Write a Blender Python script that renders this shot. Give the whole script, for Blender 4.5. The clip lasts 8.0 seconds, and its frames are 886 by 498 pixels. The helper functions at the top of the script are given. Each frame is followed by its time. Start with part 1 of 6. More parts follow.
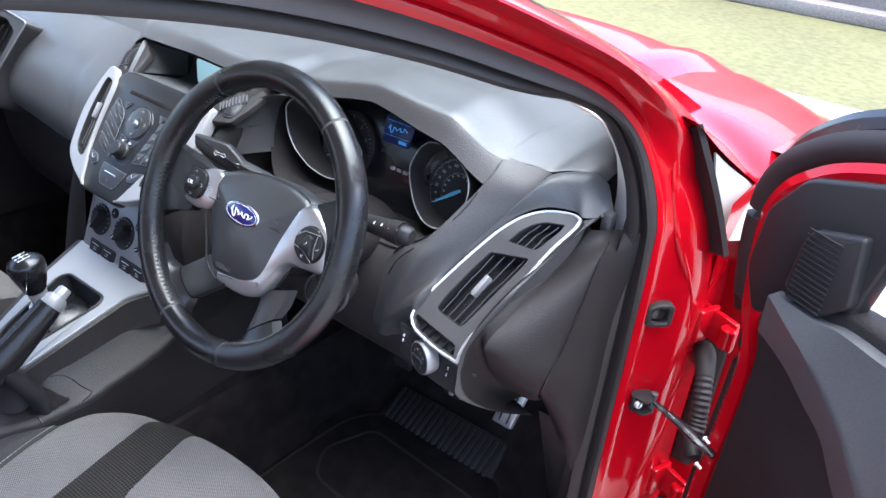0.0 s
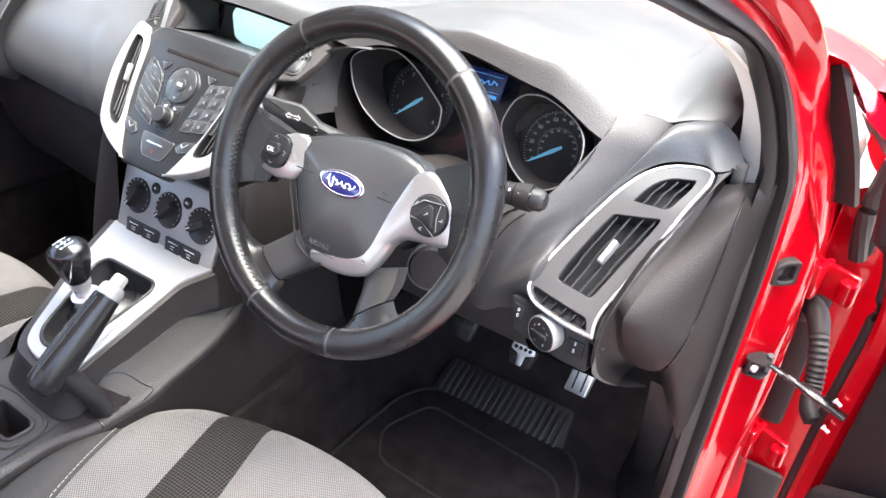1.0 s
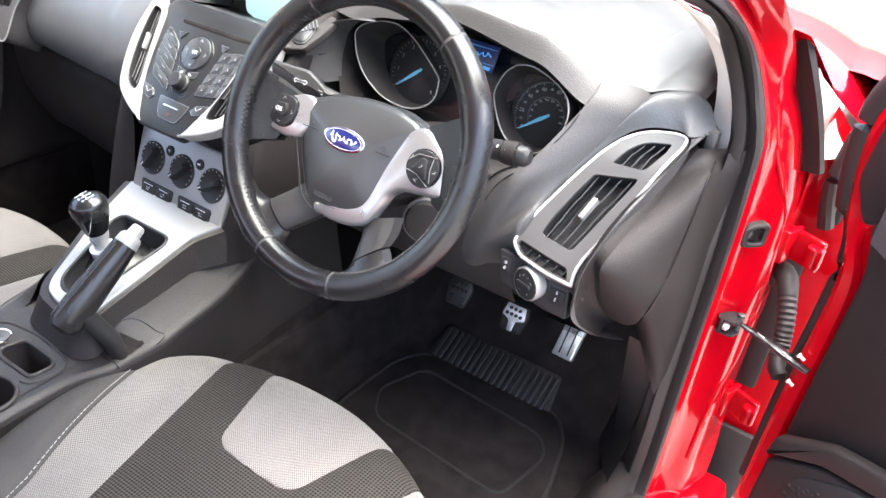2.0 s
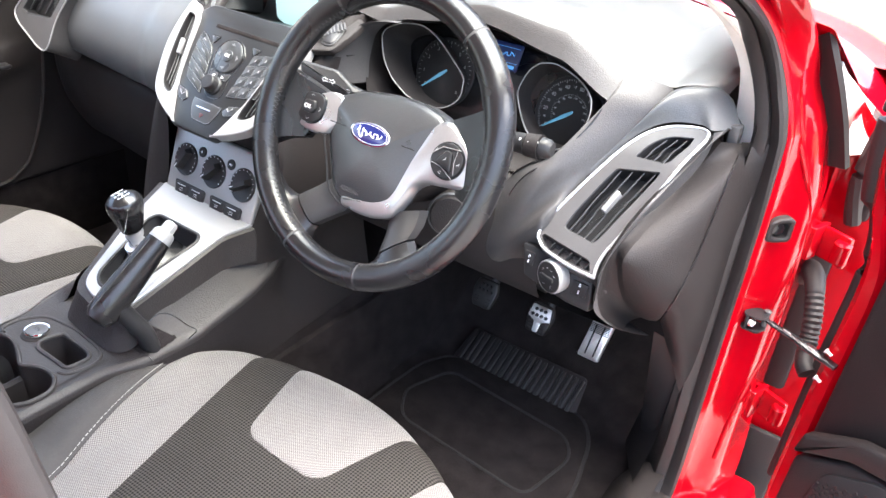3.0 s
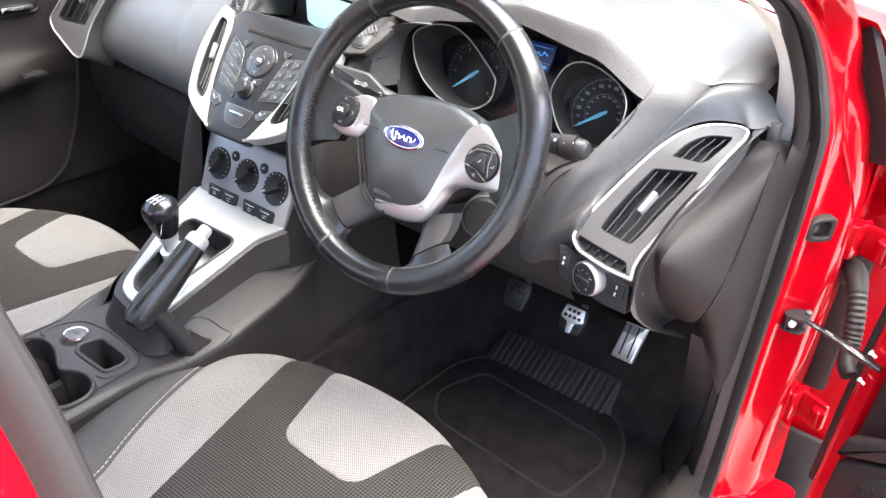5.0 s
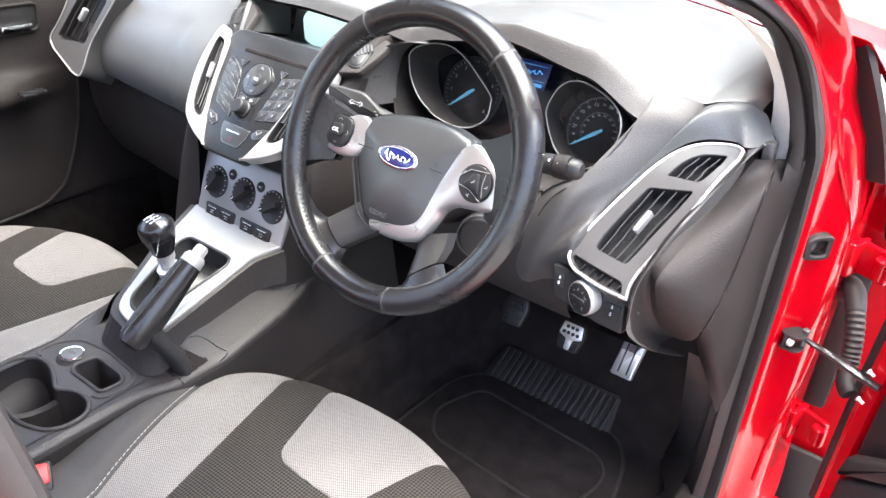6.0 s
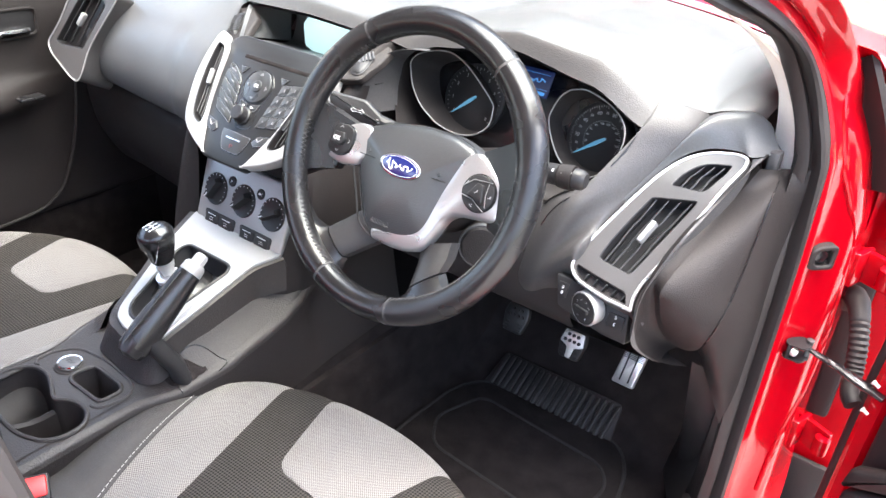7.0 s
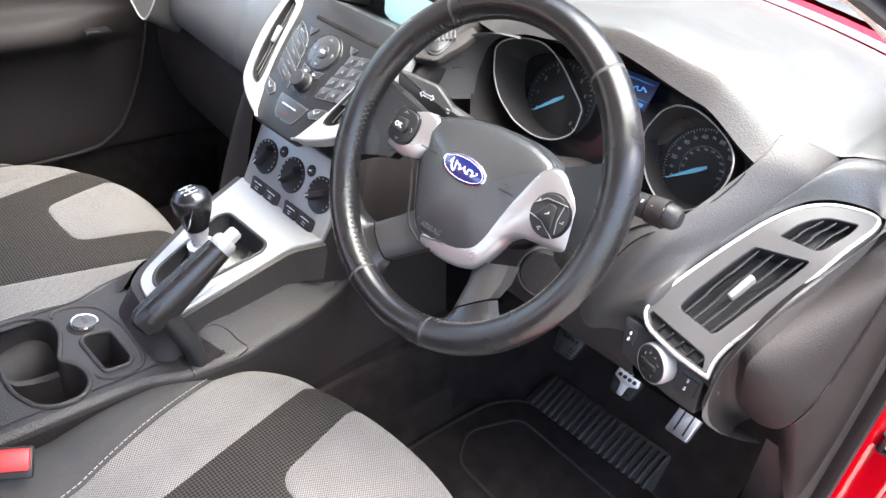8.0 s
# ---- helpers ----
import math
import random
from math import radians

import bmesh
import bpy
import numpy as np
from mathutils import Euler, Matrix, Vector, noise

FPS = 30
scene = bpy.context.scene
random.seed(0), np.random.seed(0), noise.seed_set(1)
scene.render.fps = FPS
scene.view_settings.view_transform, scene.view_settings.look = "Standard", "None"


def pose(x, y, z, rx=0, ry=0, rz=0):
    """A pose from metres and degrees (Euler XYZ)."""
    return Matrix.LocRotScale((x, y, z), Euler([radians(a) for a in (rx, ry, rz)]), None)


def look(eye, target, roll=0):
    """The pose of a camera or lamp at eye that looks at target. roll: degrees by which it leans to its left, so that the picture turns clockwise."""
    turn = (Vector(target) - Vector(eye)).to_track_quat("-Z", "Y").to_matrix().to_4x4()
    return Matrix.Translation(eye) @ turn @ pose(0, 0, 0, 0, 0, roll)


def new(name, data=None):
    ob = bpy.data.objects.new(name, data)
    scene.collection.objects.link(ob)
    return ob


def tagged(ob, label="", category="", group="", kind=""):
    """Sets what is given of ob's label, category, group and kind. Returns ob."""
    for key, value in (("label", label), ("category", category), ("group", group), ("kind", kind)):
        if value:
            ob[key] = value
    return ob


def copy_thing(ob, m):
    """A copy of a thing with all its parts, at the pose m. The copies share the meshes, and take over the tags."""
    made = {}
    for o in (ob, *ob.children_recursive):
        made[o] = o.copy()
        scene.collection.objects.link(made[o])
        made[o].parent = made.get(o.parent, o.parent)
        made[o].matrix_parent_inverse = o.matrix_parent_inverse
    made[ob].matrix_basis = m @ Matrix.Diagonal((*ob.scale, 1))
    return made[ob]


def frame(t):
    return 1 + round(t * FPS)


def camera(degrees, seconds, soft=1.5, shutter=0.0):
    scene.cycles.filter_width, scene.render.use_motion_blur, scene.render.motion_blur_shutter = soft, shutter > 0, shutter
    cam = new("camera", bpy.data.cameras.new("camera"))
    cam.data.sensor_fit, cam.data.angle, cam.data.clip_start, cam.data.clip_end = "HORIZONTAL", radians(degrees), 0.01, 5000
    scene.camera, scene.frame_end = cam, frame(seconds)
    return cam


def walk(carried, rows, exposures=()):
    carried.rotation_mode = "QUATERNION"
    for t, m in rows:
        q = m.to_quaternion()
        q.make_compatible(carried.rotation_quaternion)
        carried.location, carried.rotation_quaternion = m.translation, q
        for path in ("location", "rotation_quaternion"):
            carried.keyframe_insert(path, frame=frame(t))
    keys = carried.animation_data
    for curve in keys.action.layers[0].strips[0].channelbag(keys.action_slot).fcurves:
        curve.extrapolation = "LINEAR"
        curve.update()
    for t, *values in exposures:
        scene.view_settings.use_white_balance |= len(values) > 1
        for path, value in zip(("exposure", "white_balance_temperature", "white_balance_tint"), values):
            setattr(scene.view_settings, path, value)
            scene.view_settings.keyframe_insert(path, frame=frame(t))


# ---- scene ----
cam = camera(60.8, 8.0)
PATH = [
    (0, (1.03, -0.522, 1.353), (0.005, 0.896, 0.385), 5.4),
    (0.5, (0.849, -0.516, 1.3), (-0.122, 0.894, 0.265), 5.8),
    (1, (0.826, -0.562, 1.301), (-0.058, 0.889, 0.246), 5.0),
    (1.5, (0.855, -0.606, 1.3), (-0.01, 0.849, 0.234), 6.2),
    (3, (0.908, -0.648, 1.277), (-0.058, 0.772, 0.252), 4.6),
    (3.5, (0.903, -0.655, 1.274), (-0.084, 0.75, 0.248), 4.4),
    (4, (0.898, -0.648, 1.275), (-0.1, 0.744, 0.242), 3.6),
    (4.5, (0.895, -0.652, 1.275), (-0.115, 0.727, 0.236), 3.3),
    (6, (0.9, -0.636, 1.287), (-0.138, 0.745, 0.279), 2.6),
    (6.5, (0.894, -0.636, 1.284), (-0.138, 0.753, 0.281), 3.0),
    (7, (0.888, -0.631, 1.291), (-0.146, 0.756, 0.288), 2.8),
    (7.5, (0.881, -0.611, 1.29), (-0.161, 0.759, 0.272), 4.0),
    (8, (0.812, -0.533, 1.266), (-0.315, 0.728, 0.199), 8.8),
]
EXPOSURES = [(0.0, 2.38, 5800, 11), (0.35, 2.75, 6200, 11), (0.8, 3.32, 6700, 11), (1.6, 3.34, 6700, 11), (3.0, 3.43, 6700, 11), (7.0, 3.42, 6700, 11), (8.0, 3.32, 6700, 11)]
walk(cam, [(t, look(eye, target, roll)) for t, eye, target, roll in PATH], EXPOSURES)

# ---- daylight: bright overcast sky, a wide weak sun high above the car ----
world = bpy.data.worlds.new("sky")
scene.world = world
world.use_nodes = True
wn = world.node_tree.nodes
sky = wn.new("ShaderNodeTexSky")
sky.sky_type = "NISHITA"
sky.sun_disc = False
sky.sun_elevation, sky.sun_rotation = radians(83), radians(70)
sky.dust_density, sky.air_density, sky.ozone_density = 4.0, 1.0, 0.6
world.node_tree.links.new(sky.outputs[0], wn["Background"].inputs[0])
wn["Background"].inputs[1].default_value = 0.15
sun = new("sun", bpy.data.lights.new("sun", "SUN"))
sun.data.energy, sun.data.angle, sun.data.color = 2.0, radians(70), (1.0, 0.98, 0.94)
sun.matrix_basis = look((1.0, 0.5, 3.2), (0, 0, 0))


# ---- materials ----
def material(name, color, rough=0.5, metal=0.0, vary=0.15, scale=40.0, bump=0.0, bump_scale=600.0, coat=0.0, spec=0.5, dirt=0.0, sheen=0.0):
    """Surface with two scales of tone and gloss variation and a fine grain."""
    m = bpy.data.materials.new(name)
    m.use_nodes = True
    n, l = m.node_tree.nodes, m.node_tree.links
    b = n["Principled BSDF"]
    tc = n.new("ShaderNodeTexCoord")
    big, fine = n.new("ShaderNodeTexNoise"), n.new("ShaderNodeTexNoise")
    big.inputs["Scale"].default_value, big.inputs["Detail"].default_value = scale * 0.2, 3
    fine.inputs["Scale"].default_value, fine.inputs["Detail"].default_value = scale * 8, 2
    for t in (big, fine):
        l.new(tc.outputs["Object"], t.inputs["Vector"])
    add = n.new("ShaderNodeMath")
    add.operation = "ADD"
    l.new(big.outputs["Fac"], add.inputs[0])
    l.new(fine.outputs["Fac"], add.inputs[1])
    ramp = n.new("ShaderNodeMapRange")
    ramp.inputs["From Min"].default_value, ramp.inputs["From Max"].default_value = 0.6, 1.4
    ramp.inputs["To Min"].default_value, ramp.inputs["To Max"].default_value = 1 - vary, 1 + vary
    l.new(add.outputs[0], ramp.inputs["Value"])
    mul = n.new("ShaderNodeVectorMath")
    mul.operation = "SCALE"
    mul.inputs[0].default_value = color
    l.new(ramp.outputs[0], mul.inputs["Scale"])
    l.new(mul.outputs[0], b.inputs["Base Color"])
    rr_ = n.new("ShaderNodeMapRange")
    rr_.inputs["From Min"].default_value, rr_.inputs["From Max"].default_value = 0.3, 0.7
    rr_.inputs["To Min"].default_value, rr_.inputs["To Max"].default_value = max(rough - 0.06 - dirt, 0.02), min(rough + 0.06 + dirt, 1)
    l.new(big.outputs["Fac"], rr_.inputs["Value"])
    l.new(rr_.outputs[0], b.inputs["Roughness"])
    b.inputs["Metallic"].default_value = metal
    b.inputs["Specular IOR Level"].default_value = spec
    b.inputs["Coat Weight"].default_value, b.inputs["Coat Roughness"].default_value = coat, 0.04
    b.inputs["Sheen Weight"].default_value = sheen
    if bump:
        v = n.new("ShaderNodeTexVoronoi")
        v.inputs["Scale"].default_value = bump_scale
        l.new(tc.outputs["Object"], v.inputs["Vector"])
        bp = n.new("ShaderNodeBump")
        bp.inputs["Strength"].default_value, bp.inputs["Distance"].default_value = bump, 0.001
        l.new(v.outputs["Distance"], bp.inputs["Height"])
        l.new(bp.outputs[0], b.inputs["Normal"])
    return m


def cloth(name, color, dark, pitch, rough=0.9, slant=0.0, strength=0.6, sheen=0.1):
    """Woven fabric: a regular mesh of raised threads about pitch metres apart."""
    m = bpy.data.materials.new(name)
    m.use_nodes = True
    n, l = m.node_tree.nodes, m.node_tree.links
    b = n["Principled BSDF"]
    tc, mp = n.new("ShaderNodeTexCoord"), n.new("ShaderNodeMapping")
    l.new(tc.outputs["Object"], mp.inputs["Vector"])
    mp.inputs["Rotation"].default_value = (0, 0, radians(slant))
    sep = n.new("ShaderNodeSeparateXYZ")
    l.new(mp.outputs[0], sep.inputs[0])
    waves = []
    for axis in (0, 1):
        k, s = n.new("ShaderNodeMath"), n.new("ShaderNodeMath")
        k.operation, s.operation = "MULTIPLY", "SINE"
        k.inputs[1].default_value = 2 * math.pi / pitch
        l.new(sep.outputs[axis], k.inputs[0])
        l.new(k.outputs[0], s.inputs[0])
        waves.append(s)
    prod = n.new("ShaderNodeMath")
    prod.operation = "MULTIPLY"
    l.new(waves[0].outputs[0], prod.inputs[0])
    l.new(waves[1].outputs[0], prod.inputs[1])
    rg = n.new("ShaderNodeMapRange")
    rg.inputs["From Min"].default_value, rg.inputs["From Max"].default_value = -0.7, 0.5
    l.new(prod.outputs[0], rg.inputs["Value"])
    ns = n.new("ShaderNodeTexNoise")
    ns.inputs["Scale"].default_value, ns.inputs["Detail"].default_value = 9, 4
    l.new(tc.outputs["Object"], ns.inputs["Vector"])
    mix = n.new("ShaderNodeMix")
    mix.data_type = "RGBA"
    mix.inputs["A"].default_value, mix.inputs["B"].default_value = (*dark, 1), (*color, 1)
    l.new(rg.outputs[0], mix.inputs["Factor"])
    tone = n.new("ShaderNodeMapRange")
    tone.inputs["To Min"].default_value, tone.inputs["To Max"].default_value = 0.82, 1.18
    l.new(ns.outputs["Fac"], tone.inputs["Value"])
    sc = n.new("ShaderNodeVectorMath")
    sc.operation = "SCALE"
    l.new(mix.outputs["Result"], sc.inputs[0])
    l.new(tone.outputs[0], sc.inputs["Scale"])
    l.new(sc.outputs[0], b.inputs["Base Color"])
    b.inputs["Roughness"].default_value, b.inputs["Sheen Weight"].default_value = rough, sheen
    b.inputs["Specular IOR Level"].default_value = 0.15
    bp = n.new("ShaderNodeBump")
    bp.inputs["Strength"].default_value, bp.inputs["Distance"].default_value = strength, 0.0006
    l.new(prod.outputs[0], bp.inputs["Height"])
    l.new(bp.outputs[0], b.inputs["Normal"])
    return m


def glass(name, tint=(0.93, 0.96, 0.95)):
    m = bpy.data.materials.new(name)
    m.use_nodes = True
    n, l = m.node_tree.nodes, m.node_tree.links
    n.remove(n["Principled BSDF"])
    t, g, f, mx = (n.new("ShaderNode" + k) for k in ("BsdfTransparent", "BsdfGlossy", "Fresnel", "MixShader"))
    t.inputs[0].default_value = (*tint, 1)
    g.inputs["Roughness"].default_value = 0.01
    f.inputs[0].default_value = 1.5
    l.new(f.outputs[0], mx.inputs[0])
    l.new(t.outputs[0], mx.inputs[1])
    l.new(g.outputs[0], mx.inputs[2])
    l.new(mx.outputs[0], n["Material Output"].inputs[0])
    return m


def glow(name, color, strength):
    m = bpy.data.materials.new(name)
    m.use_nodes = True
    b = m.node_tree.nodes["Principled BSDF"]
    b.inputs["Base Color"].default_value = (*color, 1)
    b.inputs["Emission Color"].default_value = (*color, 1)
    b.inputs["Emission Strength"].default_value = strength
    b.inputs["Roughness"].default_value = 0.3
    return m


RED = material("red paint", (0.36, 0.0012, 0.0065), 0.22, vary=0.05, scale=8, coat=0.62, spec=0.06)
# DASH and FASCIA: one dash plastic, DASH paler for sky glare on top
DASH = material("soft grey dash plastic, lit tone", (0.068, 0.071, 0.0735), 0.40, vary=0.14, bump=0.22, bump_scale=620)
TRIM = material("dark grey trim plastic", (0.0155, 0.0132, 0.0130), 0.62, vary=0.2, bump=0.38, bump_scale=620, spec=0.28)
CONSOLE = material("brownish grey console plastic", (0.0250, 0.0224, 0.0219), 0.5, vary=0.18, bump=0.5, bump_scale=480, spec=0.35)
FASCIA = material("grained dash plastic, shaded tone", (0.0530, 0.0520, 0.0530), 0.47, vary=0.16, bump=0.28, bump_scale=620, spec=0.4)
SHADEP = material("black plastic, also for shaded parts", (0.020, 0.0180, 0.0185), 0.65, vary=0.2, bump=0.2, bump_scale=500, spec=0.3)
BLACK = material("satin black plastic", (0.018, 0.018, 0.019), 0.40, vary=0.15, spec=0.3)
GLOSS = material("gloss black plastic", (0.010, 0.010, 0.011), 0.25, vary=0.1, coat=0.15)
RADIO = material("charcoal radio panel", (0.0140, 0.0148, 0.0160), 0.34, vary=0.1, spec=0.25)
PODGREY = material("satin mid-grey painted plastic", (0.068, 0.066, 0.067), 0.42, metal=0.2, vary=0.06)
SILVER = material("satin silver painted plastic", (0.262, 0.265, 0.266), 0.40, metal=0.28, vary=0.05, scale=60)
CHROME = material("bright chrome", (0.85, 0.86, 0.87), 0.12, metal=1.0, vary=0.03)
STEEL = material("brushed pedal steel", (0.70, 0.68, 0.65), 0.36, metal=0.7, vary=0.15, scale=120)
LEATHER = material("black leather", (0.010, 0.010, 0.011), 0.25, vary=0.2, scale=60, bump=0.10, bump_scale=1100, dirt=0.07)
AIRBAG = material("grained airbag cover", (0.034, 0.036, 0.0385), 0.33, vary=0.1, spec=0.7, bump=0.14, bump_scale=600)
THREAD = material("pale grey stitching thread", (0.27, 0.26, 0.25), 0.8)
GREYTHREAD = material("grey stitching thread", (0.035, 0.035, 0.037), 0.7)
RUBBER = material("door seal rubber", (0.017, 0.0142, 0.0138), 0.58, vary=0.15, bump=0.06, bump_scale=1800, spec=0.4)
CARPET = material("black carpet", (0.0180, 0.0152, 0.0154), 0.95, vary=0.7, scale=140, bump=0.9, bump_scale=1400, spec=0.1)
MATTE = material("mat binding", (0.009, 0.0088, 0.0088), 0.8, vary=0.4, scale=150, bump=0.8, bump_scale=900)
LIGHTCLOTH = cloth("light grey woven seat fabric", (0.176, 0.167, 0.160), (0.046, 0.043, 0.041), 0.0034, strength=0.6)
DARKCLOTH = cloth("dark grey mesh seat fabric", (0.040, 0.036, 0.033), (0.0030, 0.0028, 0.0026), 0.0058, slant=45, strength=0.8, sheen=0.0)
SIDECLOTH = material("charcoal side bolster cloth", (0.032, 0.030, 0.029), 0.85, vary=0.2, bump=0.6, bump_scale=1100)
PALE = material("pale grey plastic", (0.40, 0.385, 0.375), 0.55, vary=0.08, bump=0.15, bump_scale=500)
CREAM = material("light beige pillar trim", (0.74, 0.70, 0.65), 0.8, vary=0.06, bump=0.2)
GLASS = glass("clear car glass")
SCREENGLASS = glass("green-tinted windscreen glass", (0.86, 0.95, 0.94))
EDGING = material("bright silver edging", (0.70, 0.71, 0.72), 0.28, metal=0.6, vary=0.04)
SCREEN = glow("pale lit display", (0.42, 0.66, 0.70), 0.12)
BLUELCD = glow("blue lit display", (0.001, 0.005, 0.034), 0.10)
CYAN = glow("pale blue display ink", (0.05, 0.22, 0.5), 0.10)
NEEDLE = glow("light blue needle", (0.08, 0.26, 0.40), 0.06)
WHITE = material("white legend print", (0.75, 0.76, 0.78), 0.6, vary=0.02)
DIM = material("grey legend print", (0.3, 0.3, 0.31), 0.6, vary=0.02)
BLUE = material("blue enamel badge", (0.008, 0.014, 0.10), 0.2, vary=0.1, coat=1.0)
REDPLASTIC = material("red buckle plastic", (0.55, 0.03, 0.03), 0.4)
CONCRETE = material("pale concrete paving", (0.26, 0.245, 0.23), 0.85, vary=0.25, scale=4, bump=0.4, bump_scale=60)
MOSS = material("mossy yellow-green ground", (0.110, 0.108, 0.046), 0.95, vary=0.4, scale=2.2, bump=0.3, bump_scale=30)
STONE = material("weathered garden wall render", (0.22, 0.20, 0.19), 0.9, vary=0.35, scale=6, bump=0.6, bump_scale=25)


# ---- mesh helpers ----
def thing(name, base, label, category, group="", kind=""):
    ob = new(name)
    ob.location = base
    ob.empty_display_size = 0.05
    return tagged(ob, label, category, group, kind)


def part(name, bm, mat, parent=None, label="", angle=35):
    me = bpy.data.meshes.new(name)
    bmesh.ops.recalc_face_normals(bm, faces=bm.faces)
    bm.to_mesh(me)
    bm.free()
    me.polygons.foreach_set("use_smooth", [True] * len(me.polygons))
    me.set_sharp_from_angle(angle=radians(angle))
    me.materials.append(mat)
    ob = new(name, me)
    if parent:
        ob.parent = parent
        if parent.type == "EMPTY":
            ob.matrix_parent_inverse = Matrix.Translation(-parent.location)
    if label:
        ob["label"] = label
    return ob


def plane(o, u, v):
    """Frame at o with local x along u, local y near v, local z out of the face."""
    u = Vector(u).normalized()
    v = Vector(v)
    v = (v - u * v.dot(u)).normalized()
    w = u.cross(v)
    return Matrix(((u.x, v.x, w.x, o[0]), (u.y, v.y, w.y, o[1]), (u.z, v.z, w.z, o[2]), (0, 0, 0, 1)))


def join(*bms):
    out = bmesh.new()
    for b in bms:
        me = bpy.data.meshes.new("tmp")
        b.to_mesh(me)
        out.from_mesh(me)
        bpy.data.meshes.remove(me)
        b.free()
    return out


def rings(loops, closed=True, cap=True, m=None):
    """Skin over a row of point loops."""
    bm = bmesh.new()
    rows = [[bm.verts.new(m @ Vector(p) if m else Vector(p)) for p in lp] for lp in loops]
    k = len(rows[0])
    for a, b in zip(rows, rows[1:]):
        for i in range(k if closed else k - 1):
            j = (i + 1) % k
            bm.faces.new((a[i], a[j], b[j], b[i]))
    if cap and closed:
        bm.faces.new(rows[0][::-1])
        bm.faces.new(rows[-1])
    return bm


def smooth(pts, n=6, closed=False):
    """Catmull-Rom curve through points."""
    p = [Vector(q) for q in pts]
    out, k = [], len(p)
    for i in range(k if closed else k - 1):
        a, b, c, d = (p[(i + j) % k] if closed else p[min(max(i + j, 0), k - 1)] for j in (-1, 0, 1, 2))
        for s in range(n):
            t = s / n
            out.append(0.5 * (2 * b + (c - a) * t + (2 * a - 5 * b + 4 * c - d) * t * t + (3 * b - a - 3 * c + d) * t ** 3))
    return out if closed else out + [p[-1]]


def along(table, x):
    """Smooth values of a table of rows (x, value, ...) at x."""
    i = 0
    while i < len(table) - 2 and x > table[i + 1][0]:
        i += 1
    a, b = table[i], table[i + 1]
    t = min(max((x - a[0]) / (b[0] - a[0]), 0), 1)
    t = t * t * (3 - 2 * t) * 0.5 + t * 0.5
    return [p + (q - p) * t for p, q in zip(a[1:], b[1:])]


def rounded(pts, r=0.004, n=4):
    """Outline with rounded corners; r may be one number or one for each corner."""
    out, k = [], len(pts)
    for i in range(k):
        a, b, c = (Vector(pts[(i + j) % k]).to_2d() for j in (-1, 0, 1))
        rad = r[i] if isinstance(r, (list, tuple)) else r
        d1, d2 = (a - b), (c - b)
        q = min(rad, d1.length * 0.48, d2.length * 0.48)
        s, e = b + d1.normalized() * q, b + d2.normalized() * q
        for j in range(n + 1):
            t = j / n
            out.append((1 - t) ** 2 * s + 2 * t * (1 - t) * b + t * t * e)
    return out


def ellipse(a, b=None, n=40, cx=0, cy=0):
    b = a if b is None else b
    return [Vector((cx + a * math.cos(2 * math.pi * i / n), cy + b * math.sin(2 * math.pi * i / n))) for i in range(n)]


def inset(pts, d):
    k, out = len(pts), []
    area = sum(pts[i].x * pts[(i + 1) % k].y - pts[(i + 1) % k].x * pts[i].y for i in range(k))
    sg = 1 if area > 0 else -1
    for i in range(k):
        a, b, c = pts[i - 1], pts[i], pts[(i + 1) % k]
        e1, e2 = (b - a), (c - b)
        e1 = e1.normalized() if e1.length > 1e-9 else e2.normalized()
        e2 = e2.normalized() if e2.length > 1e-9 else e1
        n1, n2 = Vector((-e1.y, e1.x)), Vector((-e2.y, e2.x))
        nn = n1 + n2
        nn = nn.normalized() if nn.length > 1e-6 else n1
        out.append(b + nn * (sg * d / max(nn.dot(n1), 0.5)))
    return out


def plate(pts, m, depth=0.004, bevel=0.001, base=0.0, dome=0.0):
    """Flat piece with rounded rim: outline in the frame m, from base to base + depth."""
    pts = [Vector(p).to_2d() for p in pts]
    loops = [[(p.x, p.y, base) for p in pts], [(p.x, p.y, base + depth - bevel) for p in pts]]
    i1 = inset(pts, bevel * 0.35)
    i2 = inset(pts, bevel)
    loops.append([(p.x, p.y, base + depth - bevel * 0.35) for p in i1])
    loops.append([(p.x, p.y, base + depth) for p in i2])
    if dome:
        c = sum(pts, Vector((0, 0))) / len(pts)
        for s in (0.85, 0.65, 0.4, 0.15):
            loops.append([(c.x + (p.x - c.x) * s, c.y + (p.y - c.y) * s, base + depth + dome * (1 - s * s)) for p in i2])
    return rings(loops, m=m)


def hoop(outer, inner, m, depth=0.004, base=0.0, bevel=0.0008):
    """Flat ring between two outlines with the same number of points."""
    o, i = [Vector(p).to_2d() for p in outer], [Vector(p).to_2d() for p in inner]
    o2, i2 = inset(o, bevel), inset(i, -bevel)
    lp = [[(p.x, p.y, base) for p in o], [(p.x, p.y, base + depth - bevel) for p in o], [(p.x, p.y, base + depth) for p in o2],
          [(p.x, p.y, base + depth) for p in i2], [(p.x, p.y, base + depth - bevel) for p in i], [(p.x, p.y, base) for p in i]]
    return rings(lp + lp[:1], cap=False, m=m)


def holed(outer, holes, m, z=0.0):
    """Flat face with openings, in the frame m."""
    bm = bmesh.new()
    es = []
    for pts in (outer, *holes):
        vs = [bm.verts.new(m @ Vector((p[0], p[1], z))) for p in pts]
        es += [bm.edges.new((vs[i], vs[(i + 1) % len(vs)])) for i in range(len(vs))]
    bmesh.ops.triangle_fill(bm, use_beauty=True, use_dissolve=False, edges=es)
    return bm


